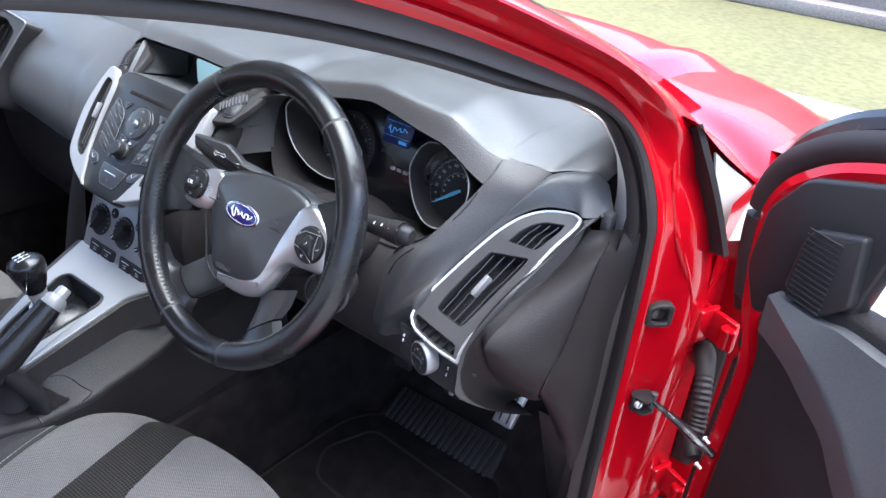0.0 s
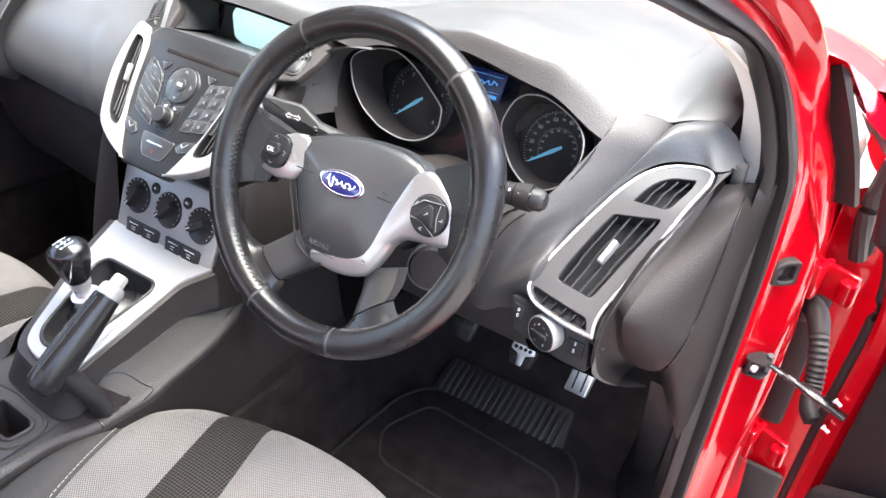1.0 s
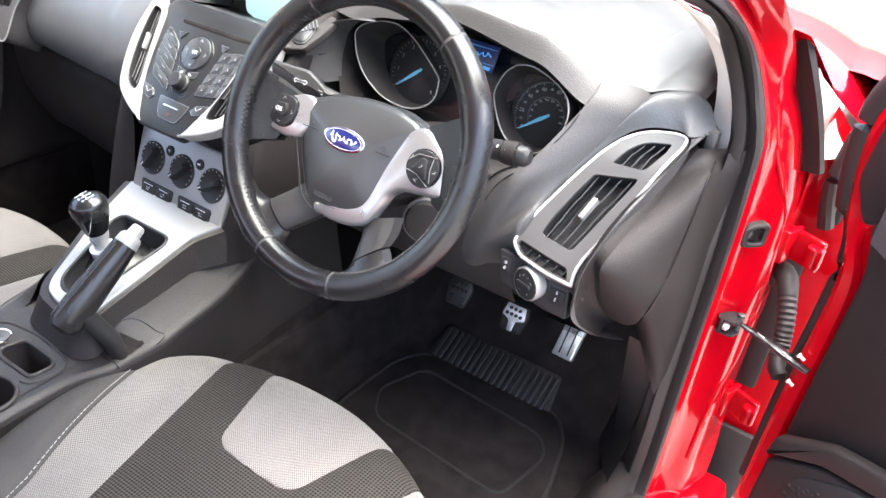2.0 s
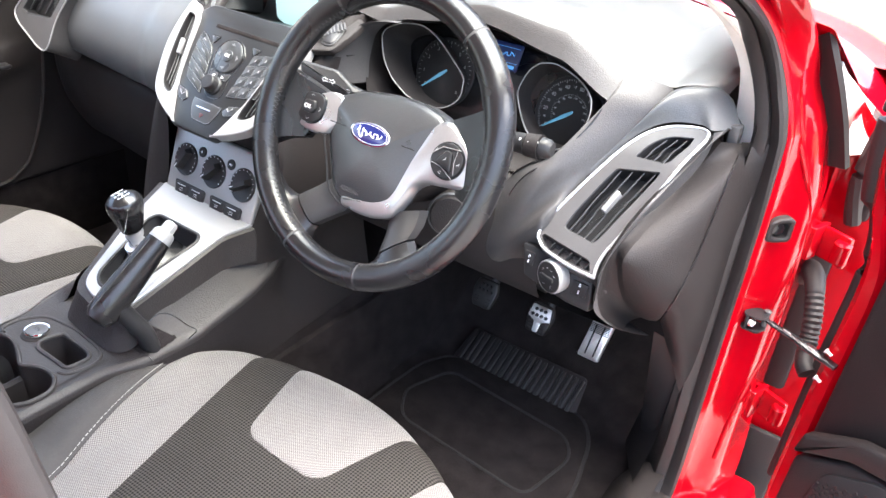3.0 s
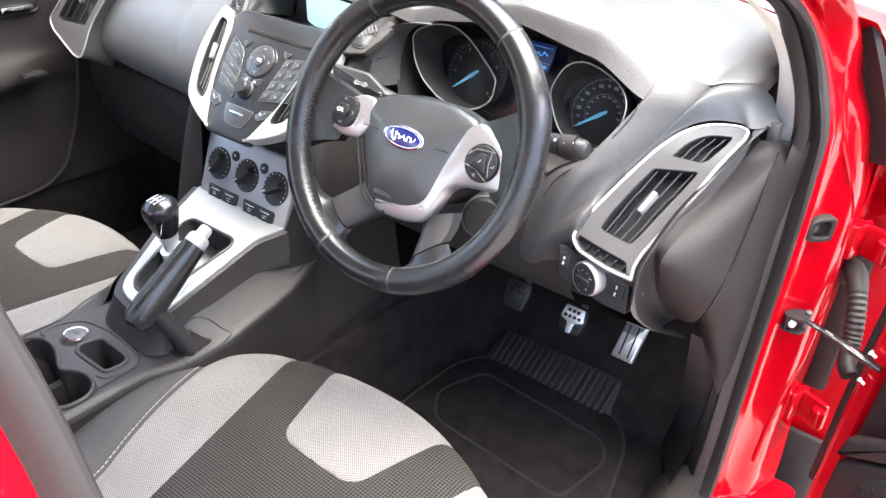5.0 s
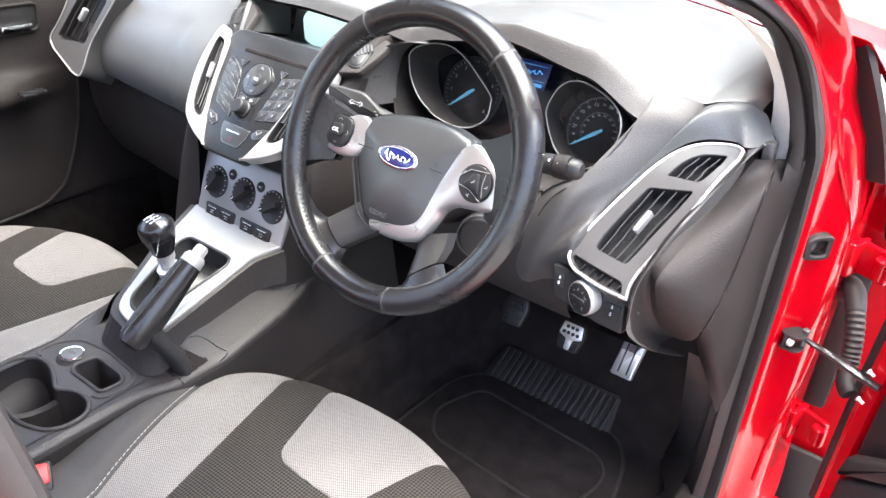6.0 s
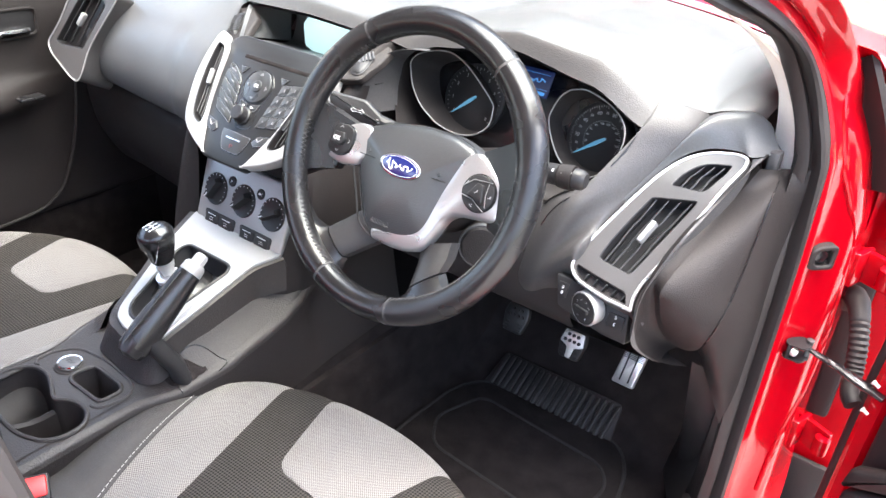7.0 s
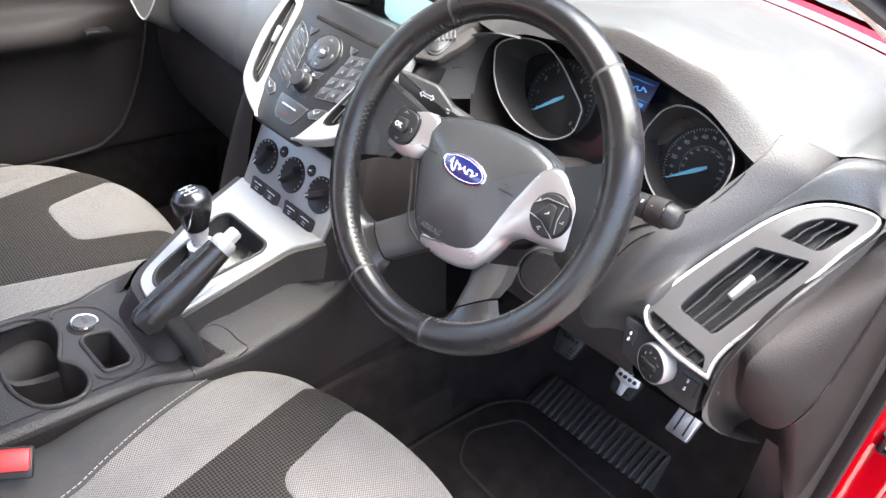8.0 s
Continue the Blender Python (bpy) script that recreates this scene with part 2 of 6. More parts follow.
def well(outline, m, depth, z=0.0, taper=0.001):
    """Walls and floor of a pocket below an outline."""
    o = [Vector(p).to_2d() for p in outline]
    i1, i2 = inset(o, 0.0012), inset(o, taper + 0.0012)
    loops = [[(p.x, p.y, z) for p in o], [(p.x, p.y, z - 0.001) for p in i1], [(p.x, p.y, z - depth) for p in i2]]
    bm = rings(loops, cap=False, m=m)
    bm.verts.ensure_lookup_table()
    bm.faces.new([bm.verts[2 * len(o) + i] for i in range(len(o))])
    return bm


def tube(path, r, n=10, closed=False, flat=1.0, up=(0, 0, 1), m=None):
    """Round or oval rod along a path. r: one radius or a list."""
    p = [Vector(q) for q in path]
    k, loops = len(p), []
    ref = Vector(up)
    for i in range(k):
        a, b = (p[i - 1], p[(i + 1) % k]) if closed else (p[max(i - 1, 0)], p[min(i + 1, k - 1)])
        t = (b - a).normalized()
        s = t.cross(ref)
        s = s.normalized() if s.length > 1e-4 else t.orthogonal().normalized()
        w = s.cross(t)
        rad = r[i] if isinstance(r, (list, tuple)) else r
        loops.append([p[i] + s * (rad * math.cos(2 * math.pi * j / n)) + w * (rad * flat * math.sin(2 * math.pi * j / n)) for j in range(n)])
    return rings(loops + loops[:1] if closed else loops, cap=not closed, m=m)


def lathe(profile, m, n=32):
    """Turned piece: profile of (radius, height) about the frame's z."""
    return rings([[(r * math.cos(2 * math.pi * i / n), r * math.sin(2 * math.pi * i / n), h) for i in range(n)] for r, h in profile], m=m)


def sheet(f, nu, nv, thick=0.0):
    """Surface f(u, v) for u, v in 0..1; with thickness it is closed."""
    grid = [[Vector(f(i / nu, j / nv)) for j in range(nv + 1)] for i in range(nu + 1)]
    bm = bmesh.new()
    vs = [[bm.verts.new(p) for p in row] for row in grid]
    for i in range(nu):
        for j in range(nv):
            bm.faces.new((vs[i][j], vs[i + 1][j], vs[i + 1][j + 1], vs[i][j + 1]))
    if thick:
        bmesh.ops.recalc_face_normals(bm, faces=bm.faces)
        bmesh.ops.solidify(bm, geom=bm.faces[:], thickness=thick)
    return bm


def slab(lo, hi, bevel=0.004, m=None, seg=2):
    bm = bmesh.new()
    bmesh.ops.create_cube(bm, size=1)
    for v in bm.verts:
        v.co = Vector([lo[i] + (v.co[i] + 0.5) * (hi[i] - lo[i]) for i in range(3)])
    if bevel:
        bmesh.ops.bevel(bm, geom=bm.edges[:], offset=bevel, segments=seg, affect="EDGES", profile=0.5)
    if m:
        bm.transform(m)
    return bm


def text(s, size, m, depth=0.0003):
    """Raised lettering centred in the frame m."""
    cu = bpy.data.curves.new("text", "FONT")
    cu.body, cu.size, cu.extrude, cu.align_x, cu.align_y = s, size, depth, "CENTER", "CENTER"
    cu.resolution_u = 3
    ob = bpy.data.objects.new("text", cu)
    me = bpy.data.meshes.new_from_object(ob)
    bm = bmesh.new()
    bm.from_mesh(me)
    bm.transform(m)
    bpy.data.objects.remove(ob)
    bpy.data.curves.remove(cu)
    bpy.data.meshes.remove(me)
    return bm


def at(m, x, y, z=0.0, turn=0.0):
    return m @ pose(x, y, z, 0, 0, turn)


def lerp(a, b, t):
    return Vector(a) + (Vector(b) - Vector(a)) * t


# ================= outside =================
def ground_bm(x0, x1, y0, y1, z, n=24, lift=0.012):
    return sheet(lambda u, v: (x0 + (x1 - x0) * u, y0 + (y1 - y0) * v, z + lift * noise.noise(Vector((u * 9, v * 9, z)))), n, n)


tagged(part("ground", ground_bm(-400, 400, -400, 400, -0.02, 20, 0.0), MOSS), "mossy yellow-green ground round the drive", "ground", kind="structure")
tagged(part("pavement", slab((-6, -6, -0.02), (6, 4.9, 0.0), 0.005), CONCRETE), "pale grey concrete drive under the car", "drive", kind="structure")
gw = thing("garden_wall", (0, 8.6, 0), "weathered grey rendered garden wall on a stone footing", "wall", kind="structure")
part("wall_face", slab((-14, 8.5, -0.02), (12, 8.8, 1.5), 0.02), STONE, gw)
part("footing", slab((-14, 8.15, -0.02), (12, 8.498, 0.12), 0.02), STONE, gw, "weathered stone footing")

# ================= car body =================
body = thing("car_body", (0, 0, 0.34), "glossy red hatchback body with an open driver side", "car body")
EDGE = smooth([(.755, .30, .36), (.755, .30, .60), (.755, .30, .90), (.750, .301, .965), (.732, .297, 1.02), (.710, .268, 1.076), (.690, .200, 1.124),
               (.665, .07, 1.178), (.640, -.07, 1.227), (.622, -.23, 1.268), (.608, -.42, 1.296), (.610, -.55, 1.290), (.640, -.598, 1.22), (.695, -.592, 1.09),
               (.735, -.592, .95), (.755, -.597, .60), (.758, -.585, .42), (.758, -.52, .36), (.758, .0, .345), (.757, .24, .345)], 6, True)


def grown(rear, top, post, sill, high=1.10, span=.10):
    """The opening's edge moved by one offset on each of its sides, blended round the corners."""
    out = []
    for p in EDGE:
        wp = min(max((p.y - (.10 if high < 1.15 else -.02)) / .18, 0), 1) * min(max((high - p.z) / span, 0), 1)
        wr = min(max((-.50 - p.y) / .09, 0), 1)
        ws = min(max((.45 - p.z) / .08, 0), 1) * (1 - wp * .6) * (1 - wr * .6)
        wt = max(1 - wp - wr - ws, 0)
        s = wp + wr + ws + wt
        q = Vector(post)
        if q.x > 0:
            q.x *= 1 - .65 * min(max((p.z - .85) / .15, 0), 1)
        else:
            q = q.lerp(Vector((q.x * 1.28, q.y * .2, 0)), min(max((p.z - .80) / .10, 0), 1))
        out.append(p + (q * wp + Vector(rear) * wr + Vector(sill) * ws + Vector(top) * wt) / s)
    return out


seal_in = grown((-.011, .019, 0), (.004, -.006, -.032), (-.031, -.027, 0), (-.045, 0, .012), 1.19, .13)
rebate = grown((.015, -.02, 0), (.005, .004, .012), (.018, .040, 0), (.02, 0, -.02))
shoulder = grown((.030, -.04, 0), (.018, .003, .026), (.042, .066, 0), (.04, 0, -.02))
post_out = grown((.05, -.06, 0), (.029, .002, .036), (.048, .108, 0), (.06, 0, -.04))
skin = grown((.06, -.10, 0), (-.010, .060, .032), (.050, .175, 0), (.10, 0, -.06))
flange_line = grown((.006, -.008, 0), (-.001, .005, .008), (.0075, .0115, 0), (.008, 0, -.008))
panel_line = grown((.008, -.014, 0), (-.002, .008, .013), (.0055, .0185, 0), (.012, 0, -.013))
part("door_aperture", rings(list(zip(*[smooth(r, 4) for r in zip(EDGE, flange_line, panel_line, rebate, shoulder, post_out, skin)])), cap=False), RED, body)
face = [q - p for p, q in zip(EDGE, grown((.85, .5, 0), (.75, -.35, -.55), (.55, -.83, 0), (.4, 0, .9)))]
PROFILE = [(0, -.004), (.04, .002), (.22, .005), (.42, .004), (.50, -.001), (.54, .002), (.60, .009), (.72, .014), (.84, .012), (.94, .006), (1.0, -.002)]
part("door_seal", rings([[a.lerp(b, t) + n.normalized() * h for a, b, n in zip(seal_in, EDGE, face)] for t, h in PROFILE], cap=False), RUBBER, body, "dark rubber door seal with a ribbed flap")


def windscreen_line(x):
    """Foot of the windscreen."""
    return Vector((x, .92 - .30 * (x / .72) ** 2, 1.0 - .01 * (x / .72) ** 2))


def roof_line(x):
    return Vector((x, -.08 - .08 * (x / .6) ** 2, 1.335 - .055 * (x / .6) ** 2))


def screen_point(u, v):
    a, b = windscreen_line(-.70 + 1.40 * u), roof_line(-.585 + 1.17 * u)
    p = a.lerp(b, v)
    return p + Vector((0, .02, .03)) * math.sin(math.pi * v)


ws = part("windscreen", sheet(screen_point, 24, 16), SCREENGLASS, body, "clear laminated windscreen")
ws.visible_shadow = False


def roof_point(u, v):
    x = -.585 + 1.17 * u
    a = roof_line(x)
    return Vector((x, a.y - 1.6 * v, a.z + .04 * math.sin(math.pi * min(v + .1, 1)) - .05 * v * v))


part("roof", sheet(lambda u, v: roof_point(u, v) + Vector((0, 0, .03)), 16, 10), RED, body)
part("headliner", sheet(roof_point, 16, 10), CREAM, body, "pale headliner")


def bonnet_point(u, v):
    s = 2 * u - 1
    hw = .76 - .10 * v ** 2
    p = windscreen_line(s * .72)
    front = Vector((s * hw, 1.50 - .12 * s * s, .885 - .03 * s * s))
    q = p.lerp(front, v)
    q.z += .05 * math.sin(math.pi * min(v * .9, 1)) * (1 - .5 * s * s) - .012 - .05 * max(v - .85, 0)
    q.z += .016 * math.exp(-((abs(s) - .62) / .07) ** 2) * math.sin(math.pi * v)
    return q


part("bonnet", sheet(bonnet_point, 40, 24), RED, body)
for sg in (1, -1):
    def wing_point(u, v, sg=sg):
        a = bonnet_point(1 if sg > 0 else 0, u)
        out = Vector((sg * (.875 - .13 * u ** 3), a.y - .02, a.z - .055 - .03 * u))
        low = Vector((sg * (.90 - .16 * u ** 3), a.y, .35))
        return smooth([a + Vector((sg * .006, 0, -.004)), a.lerp(out, .6) + Vector((sg * .01, 0, .035)), out, low], 6)[round(v * 18)]
    part("wing", sheet(wing_point, 16, 18), RED, body)
WING_ROWS = [(.340, [(.640, 1.083), (.700, 1.085), (.740, 1.081), (.756, 1.078), (.761, 1.075)]), (.400, [(.620, 1.066), (.690, 1.058), (.740, 1.046), (.768, 1.036), (.778, 1.031)]),
             (.455, [(.610, 1.056), (.690, 1.044), (.745, 1.024), (.778, 1.006), (.787, .999)]), (.516, [(.600, 1.048), (.690, 1.034), (.750, 1.005), (.784, .977), (.795, .966)]),
             (.62, [(.60, 1.040), (.71, 1.020), (.785, .982), (.830, .935), (.850, .90)]), (.85, [(.57, 1.006), (.70, .985), (.80, .942), (.866, .893), (.897, .84)]),
             (1.10, [(.58, .960), (.69, .937), (.785, .898), (.838, .855), (.868, .81)]), (1.34, [(.56, .895), (.66, .868), (.745, .835), (.790, .80), (.820, .76)])]
wing_grid = [smooth([(x, y, z) for x, z in pts], 5) for y, pts in WING_ROWS]
part("wing_shoulder", sheet(lambda u, v: smooth([row[round(u * 20)] for row in wing_grid], 5)[round(v * 35)], 20, 35), RED, body, "glossy red shoulder of the front wing")

part("nose", sheet(lambda u, v: bonnet_point(u, 1) + Vector((0, .05 * math.sin(v * 3.1), -.5 * v)), 24, 6), RED, body)
part("scuttle", sheet(lambda u, v: windscreen_line(-.62 + .80 * u) + Vector((0, -.005 + .06 * v, -.012 - .03 * math.sin(v * 3.1))), 24, 4), BLACK, body, "black scuttle panel")
wp = [windscreen_line(x) + Vector((0, .05, .005 + .01 * math.sin(3 * (x + .1)))) for x in (.12, .02, -.1, -.25)]
part("wiper", tube(smooth(wp, 6), .006, 8), BLACK, body, "black wiper arm and blade")
# inner flank trim between post and wing
fill_top = smooth([(.773, .388, 1.033), (.776, .405, 1.022), (.783, .455, .994), (.792, .516, .961), (.808, .560, .925)], 5)
fill_low = smooth([(.788, .428, .905), (.792, .436, .902), (.796, .444, .898), (.805, .460, .895), (.830, .500, .895)], 5)
part("post_filler", sheet(lambda u, v: fill_top[round(u * 20)].lerp(fill_low[round(u * 20)], v), 20, 8, .003), PALE, body, "pale grey plastic filler between post and wing")
part("post_flap", sheet(lambda u, v: lerp(lerp((.735, .387, 1.056), (.757, .357, 1.074), u), lerp((.782, .425, .892), (.820, .400, .903), u), v) + Vector((.006, -.004, 0)) * math.sin(math.pi * v), 6, 16, .008), RUBBER, body, "black rubber flap behind the hinge post")
# far side, and plain unseen tail walls added to close off light and reflections
part("side_panel", slab((-.86, -1.7, .30), (-.80, .80, .93), .02), RED, body)
part("unseen_rear_side", slab((.70, -1.7, .30), (.80, -.66, 1.0), .02), RED, body)
part("sill", slab((.78, -.9, .18), (.862, .46, .295), .02), RED, body)
part("tail", slab((-.80, -1.75, .30), (.80, -1.70, 1.0), .02), RED, body)
for x in (-.70, .66):
    part("unseen_rear_pillar", slab((x, -1.70, .95), (x + .05, -1.45, 1.32), .01), RED, body)
part("far_a_pillar", tube(smooth([(-.735, .52, .96), (-.69, .25, 1.10), (-.62, -.2, 1.27)], 8), .035, 10), CREAM, body, "beige inner pillar trim")
pillar_a = smooth([(.728, .318, .88), (.724, .321, .91), (.720, .321, .945), (.708, .318, .985), (.688, .304, 1.035), (.664, .247, 1.085), (.632, .12, 1.145), (.602, -.06, 1.212)], 6)
pillar_b = smooth([(.668, .35, .88), (.664, .352, .91), (.656, .358, .945), (.640, .362, .99), (.620, .355, 1.04), (.602, .30, 1.092), (.578, .17, 1.152), (.552, -.02, 1.217)], 6)
part("a_pillar_trim", sheet(lambda u, v: pillar_a[round(v * 42)].lerp(pillar_b[round(v * 42)], u * (1 - .6 * min(1, v * 2))) + Vector((.003, -.006, .002)) * math.sin(math.pi * u), 8, 42, .003), CREAM, body, "light beige pillar trim")

# ================= cabin floor =================
floor = thing("cabin_floor", (.4, 0, .27), "black carpeted cabin floor and footwells", "floor", kind="structure")
for x0, x1, sgn in ((.16, .735, 1), (-.735, -.16, -1)):
    def carpet(u, v, x0=x0, x1=x1):
        pr = smooth([(0, -1.6, .28), (0, -.2, .28), (0, .30, .28), (0, .42, .295), (0, .55, .37), (0, .66, .52), (0, .70, .75)], 4)
        p = pr[round(v * 24)]
        x = x0 + (x1 - x0) * u
        return Vector((x, p.y, p.z + .03 * (max(0, abs(2 * u - 1) - .82) / .18) ** 2 + .004 * noise.noise(Vector((x * 14, p.y * 14, 0)))))
    part("carpet", sheet(carpet, 20, 24), CARPET, floor)
part("tunnel", sheet(lambda u, v: Vector((.185 * math.cos(math.pi * u), -1.6 + 2.35 * v, .25 + .22 * min(1, 2.2 * math.sin(math.pi * u)))), 24, 12), CARPET, floor)
part("bulkhead", slab((-.78, .70, .3), (.70, .74, .945), .01), SHADEP, floor)
part("underbody", slab((-.80, -1.7, .22), (.76, .70, .25), .01), SHADEP, floor)
part("sill_trim", sheet(lambda u, v: lerp(smooth([(.655, 0, .285), (.675, 0, .33), (.70, 0, .365), (.735, 0, .372)], 5)[round(u * 15)] + Vector((0, -.60, 0)), smooth([(.655, 0, .285), (.675, 0, .33), (.70, 0, .365), (.735, 0, .372)], 5)[round(u * 15)] + Vector((0, .30, 0)), v), 15, 10), TRIM, floor, "grey plastic sill trim")


def kick(u, v):
    a = smooth([(.722, .272, .96), (.718, .270, .80), (.716, .268, .60), (.712, .262, .45), (.70, .24, .36)], 6)
    b = smooth([(.690, .40, .96), (.684, .42, .80), (.668, .46, .60), (.648, .46, .45), (.632, .40, .29)], 6)
    return a[round(v * 24)].lerp(b[round(v * 24)], u)


part("kick_panel", sheet(kick, 8, 24), TRIM, floor, "dark grey kick panel")

# ================= dashboard =================
dash = thing("dashboard", (0, .3, .60), "soft grey moulded dashboard with silver-edged vents", "dashboard")
LIP = [(-.735, .27, .985), (-.40, .24, .992), (-.20, .215, 1.0), (-.15, .190, 1.006), (0, .182, 1.012), (.15, .188, 1.003), (.19, .205, .99), (.24, .208, 1.004),
       (.36, .21, 1.024), (.48, .208, 1.004), (.555, .213, .966), (.62, .230, .958), (.69, .285, .974)]


VENT = plane((.61, .103, .832), (.039, -.005, 0), (0, .084, .08))
POD_TOP = VENT @ Vector((.046, .193, -.004))


def lip(x):
    if x > .555:
        a, b = Vector((.555, .213, .966)), Vector((.692, .285, .968))
        t = (x - .555) / (POD_TOP.x - .555)
        return a.lerp(POD_TOP, t) + Vector((0, -.009, .006)) * (.4 * math.sin(math.pi * t ** .8)) if t < 1 else POD_TOP.lerp(b, (x - POD_TOP.x) / (b.x - POD_TOP.x))
    y, z = along(LIP, x)
    return Vector((x, y, z))


CREST = [(-.735, .020), (-.20, .022), (.15, .022), (.345, .024), (.48, .034), (.556, .029), (.69, .029)]


ROLL = [(-.735, .8), (-.20, 1.2), (.15, 2.2), (.40, 2.6), (.50, 1.7), (.556, .95), (.69, .9)]


def knee_curve(t):
    """Rises straight to 1, then turns level over a tight roll."""
    return t / (1 + t ** 4) ** .25



def top_point(u, v):
    x = -.735 + 1.425 * u
    a, b = lip(x), windscreen_line(x) + Vector((0, -.012, -.012))
    p = a.lerp(b, v)
    k = min(max((x - .10) / .10, 0), 1)
    d = (b - a).length * v
    rise = along(CREST, x)[0]
    p.z += .012 * math.sin(math.pi * v) + rise * knee_curve(d * along(ROLL, x)[0] / rise) * (1 - v) ** .7
    p.z += .010 * k * math.exp(-((d - .10) / .05) ** 2)
    return p


def crest_at(u):
    """How far back, from lip to windscreen, the sloping face behind the dials turns level."""
    x = -.735 + 1.425 * u
    k = min(max((x - .12) / .08, 0), 1)
    reach = (windscreen_line(x) + Vector((0, -.012, -.012)) - lip(x)).length
    return k * along(CREST, x)[0] / along(ROLL, x)[0] / reach


DRIVER_END = (.556 + .735) / 1.425
part("dash_top", sheet(lambda u, v: top_point(u * DRIVER_END, crest_at(u * DRIVER_END) + (1 - crest_at(u * DRIVER_END)) * v ** 2.2), 140, 44), DASH, dash)
# same plastic as the top, in the darker tone of a face turned from the sky
part("hood_face", sheet(lambda u, v: top_point(.60 + (DRIVER_END - .60) * u, crest_at(.60 + (DRIVER_END - .60) * u) * v), 60, 12), FASCIA, dash, "grained sloping face of the instrument hood")


def passenger(u, v):
    x = -.735 + .59 * u
    a = lip(x)
    c = smooth([a, (x, .17, .963), (x, .118, .920), (x, .090, .862), (x, .088, .818), (x, .102, .797), (x, .155, .785), (x, .20, .78)], 6)[round(v * 42)]
    k = .028 * min(max((-.30 - x) / .30, 0), 1) + .06 * max(0, (-.64 - x) / .095) ** 2 + .03 * max(0, (x + .20) / .055) ** 2
    s = (1 / (1 + math.exp(-(x + .555) / .006))) * (1 / (1 + math.exp((x + .255) / .006))) * (1 / (1 + math.exp(-(v - .20) / .012)))
    return c + Vector((0, k + .006 * s, 0))


part("passenger_pad", sheet(passenger, 80, 42), DASH, dash)


def glovebox(u, v):
    x = -.735 + .60 * u
    c = smooth([(x, .165, .79), (x, .125, .775), (x, .118, .72), (x, .14, .63), (x, .21, .55), (x, .40, .52)], 5)[round(v * 25)]
    return c + Vector((0, .03 * min(max((-.30 - x) / .30, 0), 1) + .06 * max(0, (-.64 - x) / .095) ** 2, 0))


part("glovebox", sheet(glovebox, 30, 25), TRIM, dash, "dark lower glovebox panel")
part("glovebox_seam", tube([glovebox(u / 20, .10) + Vector((0, -.001, 0)) for u in range(4, 20)], .0014, 6), DASH, dash)

# fascia right of the instruments, down to the knee panel
opening = smooth([(.552, .215, .968), (.546, .192, .942), (.533, .170, .917), (.511, .150, .895), (.475, .146, .868), (.43, .15, .80), (.40, .155, .73), (.40, .20, .672)], 6)
fold = smooth([(.556, .247, .995), (.556, .217, .973), (.540, .185, .938), (.523, .150, .900), (.508, .128, .866), (.48, .122, .80), (.46, .135, .73), (.46, .20, .672)], 6)
valley = smooth([(.603, .286, .980), (.602, .247, .966), (.594, .228, .948), (.580, .204, .921), (.562, .175, .890), (.545, .142, .857), (.536, .106, .815), (.535, .19, .672)], 6)


def fascia(u, v):
    """Folded face between the dials and the vent pod: out over a soft ridge, then in to a valley."""
    a, b, c = opening[round(v * 42)], fold[round(v * 42)], valley[round(v * 42)]
    return smooth([a, b, b.lerp(c, .45) + Vector((.001, -.0025, .0015)), c, c + Vector((.010, .014, -.012))], 6)[round(u * 24)]


part("driver_fascia", sheet(fascia, 24, 42), FASCIA, dash)
part("opening_gap", tube([p + Vector((.0006, -.0012, .0008)) for p in opening[1:26]], .0011, 6), GLOSS, dash)
column_gap = smooth([(.520, .152, .893), (.500, .135, .878), (.487, .128, .860), (.478, .126, .84)], 6)
part("column_gap", tube(column_gap, .0010, 6), GLOSS, dash)
# top of the vent pod, rising to the windscreen
cap_front = smooth([VENT @ Vector(p) for p in ((-.0545, .080, -.010), (-.0375, .1335, -.008), (-.0230, .1675, -.013), (-.0020, .1905, -.021), (.0288, .2015, -.027), (.0450, .1985, -.026))] + [Vector((.688, .272, .951)), Vector((.699, .292, .954))], 6)
cap_back = smooth([(.562, .175, .890), (.580, .204, .921), (.594, .228, .948), (.603, .250, .967), (.612, .283, .981), (.640, .308, .986), (.654, .320, .984), (.663, .330, .970)], 6)
# paler tone than the fascia below puts sky light on the cap
part("pod_cap", sheet(lambda u, v: cap_front[round(u * 42)].lerp(cap_back[round(u * 42)], v) + Vector((0, -.002, .011)) * (math.sin(math.pi * v ** 1.7) * min(1, u * 2)), 42, 14), DASH, dash, "grained cap over the vent pod")
end_front = smooth([(.556, .247, .995), (.566, .254, .993), (.584, .271, .987), (.603, .286, .980), (.620, .297, .984), (.640, .308, .986), (.654, .320, .984), (.663, .330, .970)], 6)


def top_end(u, v):
    """Dash top beyond the instrument hood; its inner side follows the edge of the main top."""
    p = end_front[round(u * 42)]
    w = lambda q: q.lerp(windscreen_line(q.x) + Vector((0, -.012, -.012)), v ** 2.2) + Vector((0, 0, .010)) * math.sin(math.pi * v ** 1.3)
    c = crest_at(DRIVER_END)
    k = max(0, 1 - u * 2.2) ** 2
    return w(p) + (top_point(DRIVER_END, c + (1 - c) * v ** 2.2) - w(end_front[0])) * k


part("dash_top_end", sheet(top_end, 42, 44), DASH, dash)
part("dash_end", sheet(lambda u, v: smooth([(.700, .288, .953), (.699, .294, .955), (.688, .306, .960), (.672, .322, .967), (.661, .334, .971)], 6)[round(u * 24)].lerp(Vector((.706 - .03 * u, .292 + .04 * u, .90)), v), 24, 4), FASCIA, dash)
